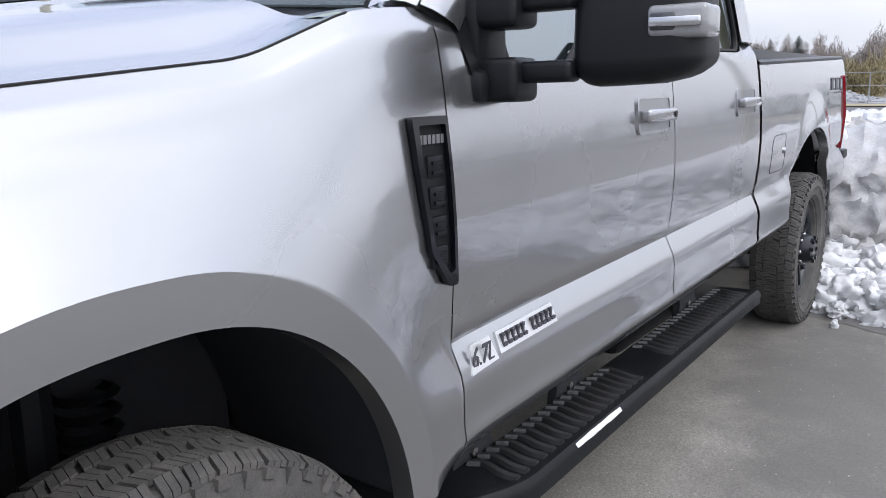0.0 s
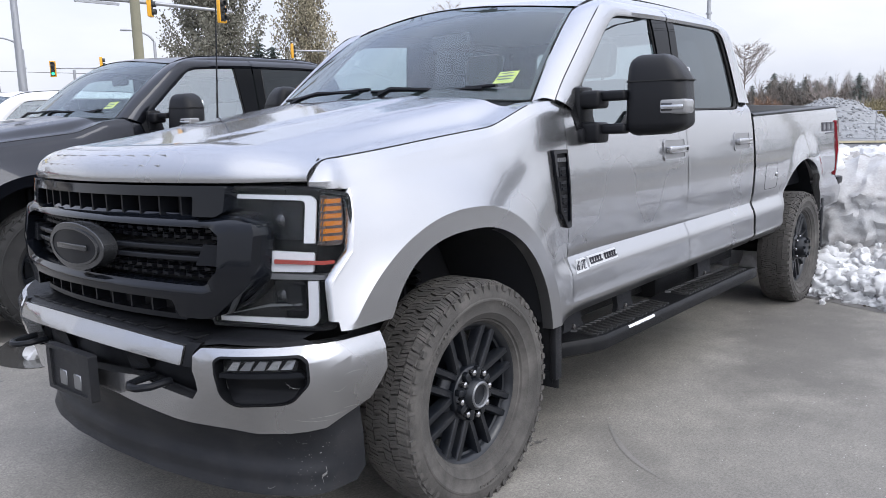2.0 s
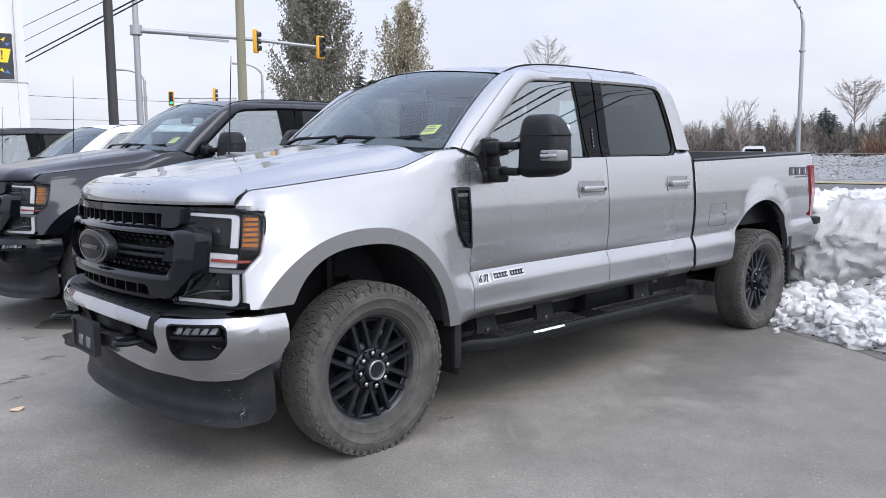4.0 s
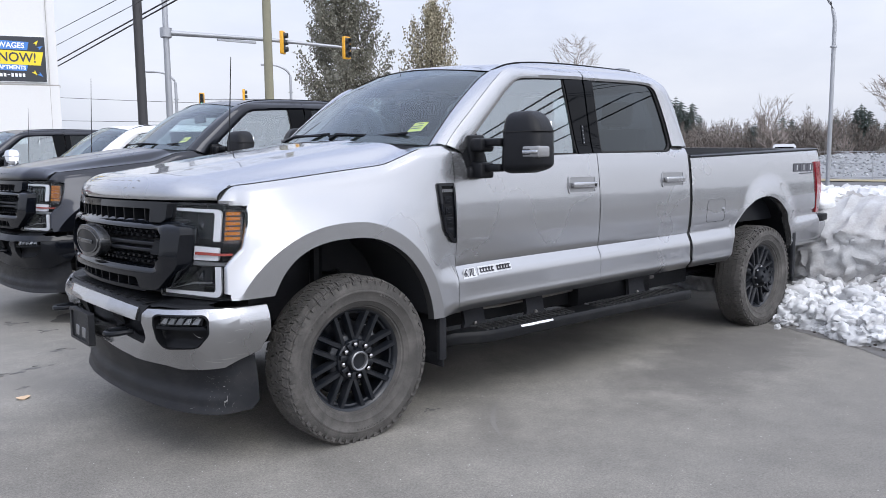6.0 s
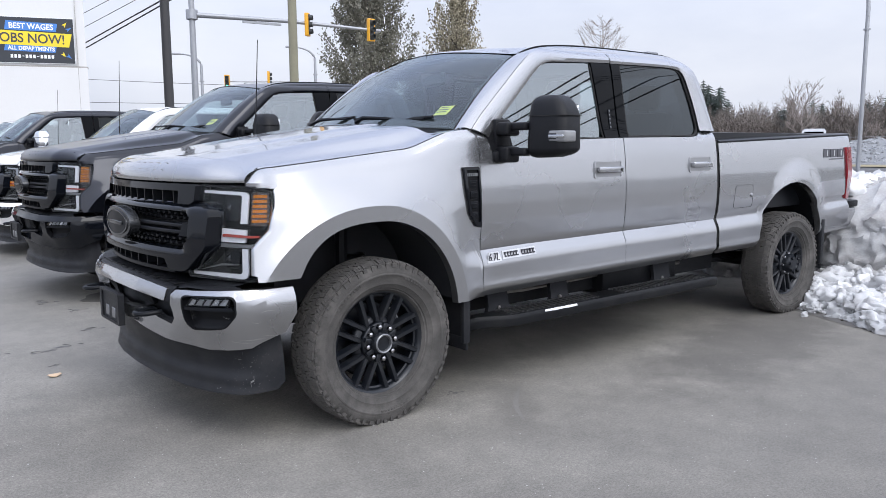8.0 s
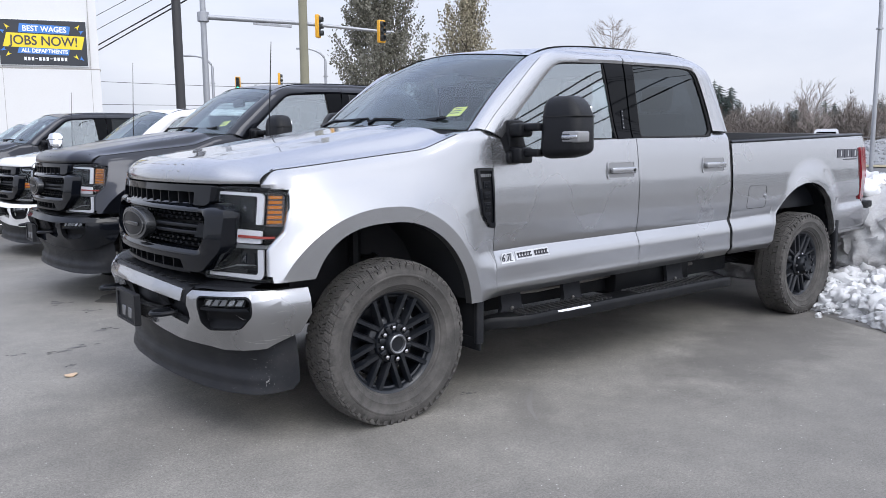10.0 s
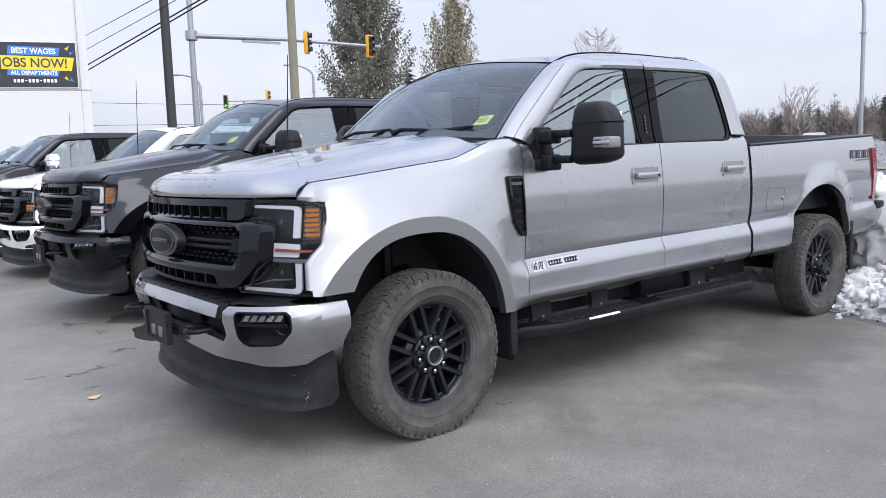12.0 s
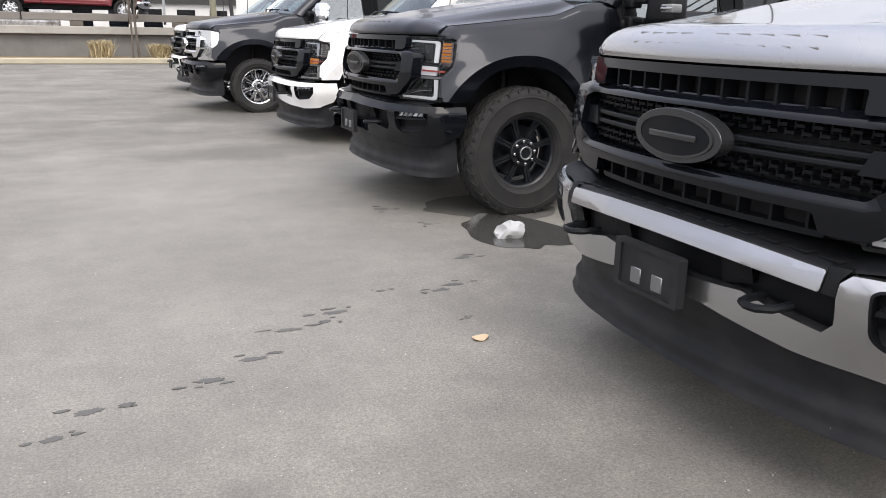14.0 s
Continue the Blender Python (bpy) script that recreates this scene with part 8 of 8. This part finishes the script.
pole("utility_pole", 22.0, -6.0, 9.6, 0.16, 0.13, M["wood_pole"], "wooden utility pole beside the lot")
pole("utility_pole", 25.0, -46.0, 9.6, 0.16, 0.13, M["wood_pole"], "wooden utility pole beside the lot")


# ---------------- trees ----------------
def leaf_cloud(bm, pts, size, rn, up=0.3):
    for p in pts:
        a, e = rn.uniform(0, 6.28), rn.uniform(-1, 1)
        n = Vector((math.cos(a), math.sin(a), e)).normalized()
        t = n.cross(Vector((0, 0, 1))).normalized()
        b = n.cross(t)
        s = size * rn.uniform(0.6, 1.5)
        q = [Vector(p) + t * s * c + b * s * d for c, d in ((-0.5, -0.3), (0.1, -0.55), (0.5, 0.1), (0.05, 0.55))]
        bm.faces.new([bm.verts.new(v) for v in q])


def poplar(x, y, h, w, material, label, seed, z0=1.5, plumes=130, leaves=330):
    o = thing("poplar_tree", label, "tree", at=pose(x, y, 0))
    rn = random.Random(seed)
    b = bmesh.new()
    tube(b, [(0, 0, 0), (0.1, 0, h * 0.4), (0, 0.1, h * 0.75), (0, 0, h)], [0.32, 0.22, 0.1, 0.02], 8)
    limbs = []
    for k in range(plumes):
        z = z0 + (h * 0.86 - z0) * (k + rn.random()) / plumes
        a = rn.uniform(0, 6.28)
        wide = w * math.sin(min(1, (z / h) * 0.95 + 0.22) * math.pi) ** 0.55
        r = wide * rn.uniform(0.35, 1.1)
        e = Vector((r * math.cos(a), r * math.sin(a), min(h * rn.uniform(0.94, 1.0), z + rn.uniform(2.2, 4.2))))
        limbs.append((Vector((0.25 * r * math.cos(a), 0.25 * r * math.sin(a), z)), e))
        tube(b, [(0, 0, z - 0.4), Vector((0.55 * e.x, 0.55 * e.y, z + 0.3 * (e.z - z))), e], [0.06, 0.035, 0.008], 5)
    part("trunk", b, M["bark"], o, "dark upright trunk and limbs")
    b = bmesh.new()
    pts = []
    for s0, e in limbs:
        for k in range(leaves):
            t = rn.uniform(0.12, 1.05)
            c = s0.lerp(e, t)
            sp = 0.40 * (1.15 - 0.75 * t)
            pts.append(c + Vector((rn.gauss(0, sp), rn.gauss(0, sp), rn.gauss(0, sp * 1.3))))
    leaf_cloud(b, pts, 0.13, rn)
    part("crown", b, material, o, "", smooth=False)
    return o


poplar(30.7, 45.9, 18.5, 3.8, M["poplar_leaf"], "tall grey-green poplar with dense foliage", 5, plumes=125)
poplar(39.5, 45.7, 14.2, 2.7, M["poplar_leaf_pale"], "tall thin pale autumn poplar", 9, plumes=62, leaves=300)


def conifer(seed, h, w):
    o = thing("conifer_tree", "dark green conifer at the lot's far side", "tree", "far conifers")
    rn = random.Random(seed)
    b = bmesh.new()
    tube(b, [(0, 0, 0), (0, 0, h)], [0.16, 0.02], 6)
    part("trunk", b, M["bark"], o)
    b = bmesh.new()
    n = 26
    for k in range(n):
        z = h * (0.12 + 0.88 * k / n)
        r = w * (1 - (k / n)) ** 0.7 * rn.uniform(0.55, 1.2) + 0.08
        for j in range(13):
            a = 2 * math.pi * (j + rn.random()) / 13
            tip = Vector((r * math.cos(a), r * math.sin(a), z - 0.28 * r))
            base = Vector((0, 0, z + 0.12))
            side = Vector((-math.sin(a), math.cos(a), 0)) * (0.16 + 0.16 * r)
            for t0, t1 in ((0, 0.55), (0.4, 1.0)):
                p, q = base.lerp(tip, t0), base.lerp(tip, t1)
                dz = Vector((0, 0, -0.10 * rn.random()))
                b.faces.new([b.verts.new(v) for v in (p, q - side * 0.5 + dz, q + (q - p) * 0.18, q + side * 0.5 + dz)])
    part("crown", b, M["needle"], o, smooth=False)
    return o


def bare_tree(seed, h, material, label, spread=0.55):
    o = thing("bare_tree", label, "tree", "bare trees")
    rn = random.Random(seed)
    b = bmesh.new()

    def grow(p, d, ln, r, depth):
        q = p + d * ln
        m_ = p.lerp(q, 0.5) + Vector((rn.gauss(0, 0.03), rn.gauss(0, 0.03), 0)) * ln
        tube(b, [p, m_, q], [r, r * 0.8, r * 0.55], 4 if depth > 1 else 6, cap=False)
        if depth >= 5:
            return
        for k in range(4 if depth < 3 else 3):
            nd = (d + Vector((rn.gauss(0, spread), rn.gauss(0, spread), rn.uniform(0.0, 0.5)))).normalized()
            grow(p.lerp(q, rn.uniform(0.45, 1.0)), nd, ln * rn.uniform(0.5, 0.75), r * 0.66, depth + 1)
    grow(Vector((0, 0, 0)), Vector((0, 0, 1)), h * 0.40, 0.0085 * h, 0)
    tall = h / max(v.co.z for v in b.verts)
    for v in b.verts:
        v.co *= tall
    part("crown", b, material, o)
    return o


rn = random.Random(77)
con = [conifer(1, 9.5, 2.9), conifer(2, 8.8, 3.3), conifer(3, 11, 3.2)]
bar = [bare_tree(4, 11, M["twig"], "bare leafless grey-brown tree"), bare_tree(6, 9, M["twig"], "bare leafless brown tree"), bare_tree(8, 13, M["pale_bark"], "slender pale bare tree", 0.4)]
con[0].matrix_basis, con[1].matrix_basis = pose(39.4, 52.0, 0), pose(40.4, 51.4, 0)
con[2].matrix_basis = pose(91.4, 56.6, 0) @ Matrix.Diagonal((0.9, 0.9, 0.9, 1))
bar[0].matrix_basis, bar[1].matrix_basis, bar[2].matrix_basis = pose(85.1, 40.3, 0, 0, 0, 20) @ Matrix.Diagonal((0.8, 0.8, 0.8, 1)), pose(72, 33, 0) @ Matrix.Diagonal((0.6, 0.6, 0.6, 1)), pose(84, 45, 0) @ Matrix.Diagonal((0.5, 0.5, 0.5, 1))


def oval_tree(seed, h, width, thick=1.0):
    """A lone leafless tree with an oval crown of fine twigs."""
    o = thing("bare_tree", "lone bare tree with a fine oval crown", "tree", "bare trees")
    rn_ = random.Random(seed)
    b = bmesh.new()
    tube(b, [(0, 0, 0), (0.1, 0.05, h * 0.5), (0.0, 0.1, h * 0.97)], [0.15, 0.06, 0.008], 6)
    part("trunk", b, M["twig"], o)
    b = bmesh.new()
    for k in range(60):
        t = rn_.uniform(0.0, 0.92)
        p = Vector((0.05, 0.05, h * (0.48 + 0.48 * t)))
        a = rn_.uniform(0, 6.283)
        reach = width * 0.5 * math.sqrt(max(0.04, 1 - (1.9 * t - 0.85) ** 2)) * rn_.uniform(0.6, 1.0)
        q = p + Vector((reach * math.cos(a), reach * math.sin(a), reach * rn_.uniform(1.0, 2.0)))
        q.z = min(q.z, h * (1.0 - 0.11 * (2 * reach / width) ** 2) * rn_.uniform(0.95, 1.0))
        m_ = p.lerp(q, 0.5) + Vector((reach * 0.12 * math.cos(a), reach * 0.12 * math.sin(a), -0.08 * reach))
        tube(b, [p, m_, q], [0.024 * thick, 0.017 * thick, 0.008 * thick], 4, cap=False)
        for j in range(12):
            s0 = m_.lerp(q, rn_.uniform(-0.3, 1.0))
            d = Vector((math.cos(a) + rn_.gauss(0, 0.7), math.sin(a) + rn_.gauss(0, 0.7), rn_.uniform(0.2, 1.4))).normalized() * rn_.uniform(0.3, 0.75)
            tube(b, [s0, s0 + d * 0.6 + Vector((rn_.gauss(0, 0.04), rn_.gauss(0, 0.04), 0)), s0 + d], [0.012 * thick, 0.009 * thick, 0.005 * thick], 3, cap=False)
    part("crown", b, M["twig"], o)
    return o


oval_tree(31, 13.9, 5.2).matrix_basis = pose(59.2, 47.1, 0)


def far(az, d):
    return -2.2 + d * math.cos(radians(az)), -4.17 + d * math.sin(radians(az))


def scatter(things, spots):
    for k, (az, d, sc) in enumerate(spots):
        x, y = far(az, d)
        o = copy_thing(things[k % len(things)], pose(x, y, 0, 0, 0, rn.uniform(0, 360)) @ Matrix.Diagonal((sc, sc, sc, 1)))


# beyond the road, as seen past the truck's bed
scatter([con[1], con[2], con[0]], [(32.65, 108, 1.02), (32.3, 111, 0.80), (33.4, 109, 1.0), (31.9, 107, 0.98), (31.35, 109, 0.72), (33.9, 112, 0.9), (30.2, 112, 0.62), (28.35, 96, 0.46), (27.8, 95, 0.56), (28.05, 97, 0.58), (26.55, 104, 0.60), (26.1, 106, 0.70), (25.55, 101, 0.68), (25.2, 104, 0.54), (22.9, 98, 0.62), (21.75, 95, 0.74), (21.3, 94, 0.68), (21.5, 96, 0.75), (21.0, 95, 0.72), (20.6, 97, 0.56), (20.0, 96, 0.56), (19.3, 95, 0.60), (18.7, 96, 0.52), (18.2, 95, 0.60), (17.95, 95, 0.74), (17.6, 97, 0.56), (17.3, 95, 0.62), (16.9, 97, 0.64), (16.5, 95, 0.55), (16.1, 94, 0.62), (15.4, 94, 0.62), (14.6, 96, 0.6), (13.0, 90, 0.62), (35.2, 112, 0.75), (37.5, 115, 0.55), (40, 118, 0.55), (77.6, 62, 0.75)])
scatter([bar[0], bar[1], bar[2]], [(30.3, 100, 0.60), (29.9, 103, 0.72), (31.25, 99, 0.66), (29.4, 96, 0.50), (27.0, 98, 0.62), (25.9, 94, 0.46), (24.0, 95, 0.72), (24.4, 95, 0.78), (23.5, 88, 0.50), (22.9, 90, 0.60), (22.3, 86, 0.66), (20.2, 88, 0.42), (18.5, 95, 0.70), (18.9, 86, 0.60), (17.2, 86, 0.42), (15.2, 84, 0.62), (14.0, 80, 0.65), (12.6, 78, 0.5), (11.4, 76, 0.60), (10.2, 74, 0.66), (30.8, 98, 0.42), (28.7, 97, 0.52), (26.7, 95, 0.60), (25.0, 93, 0.40), (8.5, 72, 0.65), (6.5, 70, 0.7), (13.4, 82, 0.55)])
oval_tree(41, 10.2, 5.8, 1.35).matrix_basis = pose(*far(19.78, 95), 0)


def brush(name, az0, az1, d0, d1, h0, h1, n, material, label, seed):
    """A thicket of thin bare twigs."""
    r = np.random.default_rng(seed)
    m = 60
    az, d = r.uniform(az0, az1, n), r.uniform(d0, d1, n)
    foot = np.stack([-2.2 + d * np.cos(np.radians(az)), -4.17 + d * np.sin(np.radians(az)), 0 * d], 1)
    rise = np.array([0.8 + 0.42 * noise.noise(Vector((q * 0.55, seed, 0))) + 0.25 * noise.noise(Vector((q * 2.1, seed, 4))) for q in az])
    h = r.uniform(h0, h1, n) * rise
    u = r.uniform(0, 0.93, (n, m))
    hh = h[:, None]
    p = foot[:, None, :] + r.normal(0, 1, (n, m, 3)) * (hh * 0.075 * (1.15 - u))[:, :, None]
    p[:, :, 2] = hh * u
    t = r.normal(0, 0.6, (n, m, 3))
    t[:, :, 2] = r.uniform(0.1, 1.3, (n, m))
    t *= (r.uniform(0.2, 0.75, (n, m)) / np.linalg.norm(t, axis=2))[:, :, None]
    w = np.stack([t[:, :, 1], -t[:, :, 0], r.normal(0, 0.1, (n, m))], 2)
    w *= (r.uniform(0.012, 0.032, (n, m)) / (np.linalg.norm(w, axis=2) + 1e-6))[:, :, None]
    v = np.stack([p - w, p + w, p + t], 2).reshape(-1, 3)
    me = bpy.data.meshes.new(name)
    me.from_pydata(v.tolist(), [], np.arange(len(v)).reshape(-1, 3).tolist())
    me.materials.append(material)
    return tagged(new(name, me), label, "thicket", kind="stuff")


brush("far_thicket", 8, 50, 88, 116, 3.8, 7.2, 9000, M["brush"], "brown leafless thicket along the far side of the road", 3)
brush("red_thicket", 17.6, 19.2, 78, 80, 2.0, 4.4, 120, M["red_brush"], "reddish-brown leafy shrubs beside the gravel", 6)
brush("yellow_thicket", 8.5, 13.0, 66, 74, 2.0, 4.0, 300, M["yellow_brush"], "yellowing bushes beyond the snow bank", 5)
brush("far_woods", 50, 130, 130, 160, 3.0, 6.5, 1600, M["brush"], "distant low woods and roofs on the skyline", 7)
# woods added outside the view, for a dark band in the bodywork's reflections
brush("far_woods", 130, 290, 70, 95, 4.5, 8.5, 3600, M["needle"], "dark woods closing the lot behind", 9)
brush("far_woods", 290, 368, 80, 100, 3.0, 5.5, 1500, M["needle"], "low dark woods beyond the lot", 10)

# a far pickup at the roadside
fp = thing("far_pickup", "silver pickup truck parked far off at the roadside", "pickup truck", at=pose(38.3, 15.5, -0.03, 0, 0, 24))
b = bmesh.new()
box(b, -2.6, 2.6, -0.86, 0.86, 0.55, 1.28, 0.08)
part("body", b, M["silver"], fp)
b = bmesh.new()
cab_side = lambda x, z: (x, (0.72 - 0.20 * (z - 1.25) / 0.88), z)
rows = [[(x, sy * cab_side(x, z)[1], z) for x, z, sy in ((x0, 1.25, -1), (x1, 2.06, -1), (x1 + 0.04, 2.13, -0.86), (x1 + 0.04, 2.13, 0.86), (x1, 2.06, 1), (x0, 1.25, 1))] for x0, x1 in ((-1.15, -0.62), (-1.14, -0.55), (1.05, 0.80), (1.06, 0.82))]
quad_grid(b, rows)
for e in (0, -1):
    b.faces.new([b.verts.new(q) for q in rows[e]])
part("cab", fix(b), M["silver"], fp)
b = bmesh.new()
b.faces.new([b.verts.new(q) for q in ((-1.125, -0.56, 1.36), (-1.125, 0.56, 1.36), (-0.70, 0.44, 1.98), (-0.70, -0.44, 1.98))])
solid(part("windshield", b, M["pillar_black"], fp, "dark windshield"), 0.02, 1.0)
for sy in (-1, 1):
    b = bmesh.new()
    b.faces.new([b.verts.new((x, sy * (cab_side(x, z)[1] + 0.006), z)) for x, z in ((-0.9, 1.38), (0.85, 1.38), (0.72, 1.98), (-0.5, 1.98))])
    solid(part("side_window", b, M["pillar_black"], fp, "dark side window"), 0.01, 0.0)
    for x in (-1.7, 1.7):
        b = bmesh.new()
        lathe(b, [(0.001, -0.12), (0.36, -0.12), (0.39, -0.08), (0.39, 0.08), (0.36, 0.12), (0.001, 0.12)], 24, centre=(x, sy * 0.75, 0.39))
        part("wheel", fix(b), M["rubber_clean"], fp)

# gravel heap beyond the road
bm = bmesh.new()
rows = []
for i in range(60):
    y = 4 + 26 * i / 59
    row = []
    hh = 2.55 * math.exp(-((y - 11.2) / 3.6) ** 2) + 1.65 * math.exp(-((y - 19.5) / 5.5) ** 2)
    for j in range(26):
        u = -1 + 2 * j / 25
        z = hh * max(0, 1 - abs(u) ** 1.25) + 0.08 * noise.noise(Vector((y * 2, u * 8, 1)))
        row.append((56.5 + 6.0 * u, y, max(z, -0.05)))
    rows.append(row)
quad_grid(bm, rows)
tagged(mesh_ob("gravel_heap", fix(bm), M["gravel"]), "long grey heap of gravel behind a fence", "gravel heap", kind="stuff")
rn = random.Random(3)
bm = bmesh.new()
for k in range(1500):
    y, u = rn.uniform(5, 28), rn.uniform(-0.95, 0.1)
    hh = 2.55 * math.exp(-((y - 11.2) / 3.6) ** 2) + 1.65 * math.exp(-((y - 19.5) / 5.5) ** 2)
    r = rn.uniform(0.05, 0.14)
    bmesh.ops.create_icosphere(bm, subdivisions=1, radius=r, matrix=Matrix.Translation((56.5 + 6 * u, y, hh * max(0, 1 - abs(u) ** 1.25))) @ Matrix.Rotation(rn.uniform(0, 6), 4, "X"))
tagged(mesh_ob("loose_stone", bm, M["gravel"], smooth=False), "loose grey stones on the heap", "stones", kind="stuff")
# wire fence before it
fence = thing("wire_fence", "thin grey wire fence before the gravel", "fence", at=pose(48.6, 0, 0))
for k in range(14):
    b = bmesh.new()
    tube(b, [(0, 2 + 2.6 * k, 0), (0, 2 + 2.6 * k, 1.75)], 0.03, 6)
    part("post", b, M["galv"], fence)
for z in (0.15, 1.0, 1.72):
    b = bmesh.new()
    tube(b, [(0, 2, z), (0, 36, z)], 0.018, 5)
    part("rail", b, M["galv"], fence)

# ---------------- raised road at the lot's end, with kerb, planter, wall and rail ----------------
kb = tagged(mesh_ob("kerb", boxes((-40, 30, 26.0, 26.35, 0, 0.19), bevel=0.03), M["kerb"]), "yellowed concrete kerb at the lot's end", "kerb", kind="structure")
sheet("planter", -40, 30, 26.35, 28.0, 0.17, M["soil"], "strip of brown soil and leaf litter", "planting bed", 20, 3)
# most of this darker grey is the coping's shade, put into the colour
M["wall_dark"] = mat("dark_weathered_concrete", (0.20, 0.195, 0.19), 0.85, var=0.14, scale=8, fine=60, dirt=(0.09, 0.085, 0.08), dirt_amount=0.5, dirt_scale=1.2)
tagged(mesh_ob("trim", boxes((-40, 14, 27.72, 28.4, 0.90, 1.16), bevel=0.02), M["concrete"]), "pale concrete coping that overhangs the wall", "coping", kind="structure")
wall = tagged(mesh_ob("retaining_wall", boxes((-40, 14, 28.0, 28.35, 0, 0.895), bevel=0.02), M["wall_dark"]), "weathered grey concrete retaining wall", "wall", kind="structure")
sheet("upper_road", -60, 14, 28.35, 60, 1.36, M["road"], "raised road behind the wall", "road", 4, 4)
M["weathered_timber"] = mat("weathered_timber", (0.20, 0.185, 0.17), 0.85, var=0.2, scale=10, fine=60, dirt=(0.10, 0.09, 0.08), dirt_amount=0.5, dirt_scale=2)
rail = thing("barrier_rail", "heavy grey timber barrier rail on blocks", "barrier", at=pose(0, 28.1, 1.165))
for k in range(12):
    x0 = -26 + 3.3 * k
    part("rail_block", boxes((x0, x0 + 0.42, -0.12, 0.16, 0.0, 0.17), bevel=0.01), M["bark"], rail)
    part("rail_beam", boxes((x0 + 0.21 - 1.62, x0 + 0.21 + 1.64, -0.13, 0.17, 0.17, 0.42), bevel=0.02), M["weathered_timber"], rail)


def grass_clump(x, y, h, n, material, label, seed):
    r = random.Random(seed)
    b = bmesh.new()
    for k in range(n):
        a, s = r.uniform(0, 6.28), r.uniform(0.1, 1.0)
        p = Vector((r.gauss(0, 0.12), r.gauss(0, 0.12), 0))
        q = p + Vector((math.cos(a) * s * 0.45, math.sin(a) * s * 0.45, h * r.uniform(0.6, 1.0)))
        w = Vector((-math.sin(a), math.cos(a), 0)) * 0.015
        m_ = p.lerp(q, 0.6) + Vector((0, 0, 0.08))
        b.faces.new([b.verts.new(v) for v in (p - w, p + w, m_ + w, m_ - w)])
        b.faces.new([b.verts.new(v) for v in (m_ - w, m_ + w, q)])
    o = mesh_ob("grass_clump", b, material, smooth=False)
    o.matrix_world = pose(x, y, 0.17)
    return tagged(o, label, "grass clump")


M["straw"] = mat("dry_straw", (0.46, 0.38, 0.24), 0.9, var=0.2, scale=6, fine=20, island=0.3)
grass_clump(-2.05, 26.9, 0.62, 500, M["straw"], "straw-coloured ornamental grass clump", 3)
grass_clump(-0.2, 27.0, 0.5, 400, M["straw"], "straw-coloured ornamental grass clump", 4)
grass_clump(0.5, 27.1, 0.4, 300, M["yellow_brush"], "low yellowing shrub in the bed", 6)
sap = bare_tree(15, 5.0, M["bark"], "young bare street tree in the planting bed", 0.35)
sap.matrix_basis = pose(-1.05, 26.9, 0.17)
sap2 = bare_tree(16, 5.2, M["bark"], "young bare street tree in the planting bed", 0.35)
sap2.matrix_basis = pose(-0.85, 27.1, 0.17)

RED = dict(TRUCK, tread_rubber=M["rubber_clean"], paint=M["red_paint"], trim=M["chrome"], colour="red", full=False, wheel="chrome", tyre_r=0.42, blocks=(44, 5, 0.5, 0.010), rubber=M["rubber_clean"], tyre_label="black road tyre", flaps=False, bumper="body", bumper_label="chrome front bumper",
           label="dark red pickup truck parked on the raised road", sticker=False, antenna=False, plate=False)
build_pickup(RED, pose(-0.85, 34.2, 1.37, 0, 0, 180 - 4))
# board with an unreadable name beyond
board = thing("name_board", "white roadside board with unreadable dark bars", "sign", at=pose(1.6, 52, 1.2, 0, 0, -5))
part("panel", boxes((-1.35, 0.75, -0.06, 0.06, 2.5, 4.2), bevel=0.02), M["sign_white"], board)
part("leg", boxes((-1.4, -1.25, -0.05, 0.05, 0, 4.3)), M["galv"], board)
part("leg", boxes((0.70, 0.85, -0.05, 0.05, 0, 4.3)), M["galv"], board)
for z0, z1, x0, x1 in ((3.6, 4.0, -1.0, 0.5), (3.1, 3.4, -1.15, 0.6), (2.58, 2.72, -1.25, 0.68)):
    part("bar", boxes((x0, x1, -0.075, -0.06, z0, z1)), M["red_paint"] if z0 > 3.5 else M["ink"], board)
pole("utility_pole", 4.6, 46, 11, 0.19, 0.15, M["wood_pole"], "grey wooden utility pole beyond the raised road", lean=(-0.5, 0))
gp = pole("utility_pole", 6.4, 50, 10, 0.12, 0.10, M["pole_dark"], "dark utility pole with a yellow guy sleeve", lean=(-0.9, 0))
b = bmesh.new()
tube(b, [(0.9, 0, 0), (0.1, 0, 4.0)], 0.05, 6)
part("guy_sleeve", b, M["signal_yellow"], gp, "yellow guy wire sleeve")
# low far buildings
for k, (x, y, w_, h) in enumerate(((4, 80, 16, 3.0), (30, 95, 20, 4.5), (-22, 85, 14, 4.0))):
    o = thing("low_building", "distant low flat-roofed grey building", "building", at=pose(x, y, 0))
    part("wall", boxes((-w_ / 2, w_ / 2, -4, 4, 0, h)), M["white_wall"] if k == 0 else M["concrete"], o, smooth=False)
    part("roof", boxes((-w_ / 2 - 0.4, w_ / 2 + 0.4, -4.4, 4.4, h, h + 0.5)), M["pole_dark"], o, smooth=False)
    for j in range(5):
        part("window", boxes((-w_ / 2 + 1 + j * w_ / 5.5, -w_ / 2 + 2.6 + j * w_ / 5.5, -4.05, -3.9, 0.9, 2.5)), M["gloss_black"], o, smooth=False)
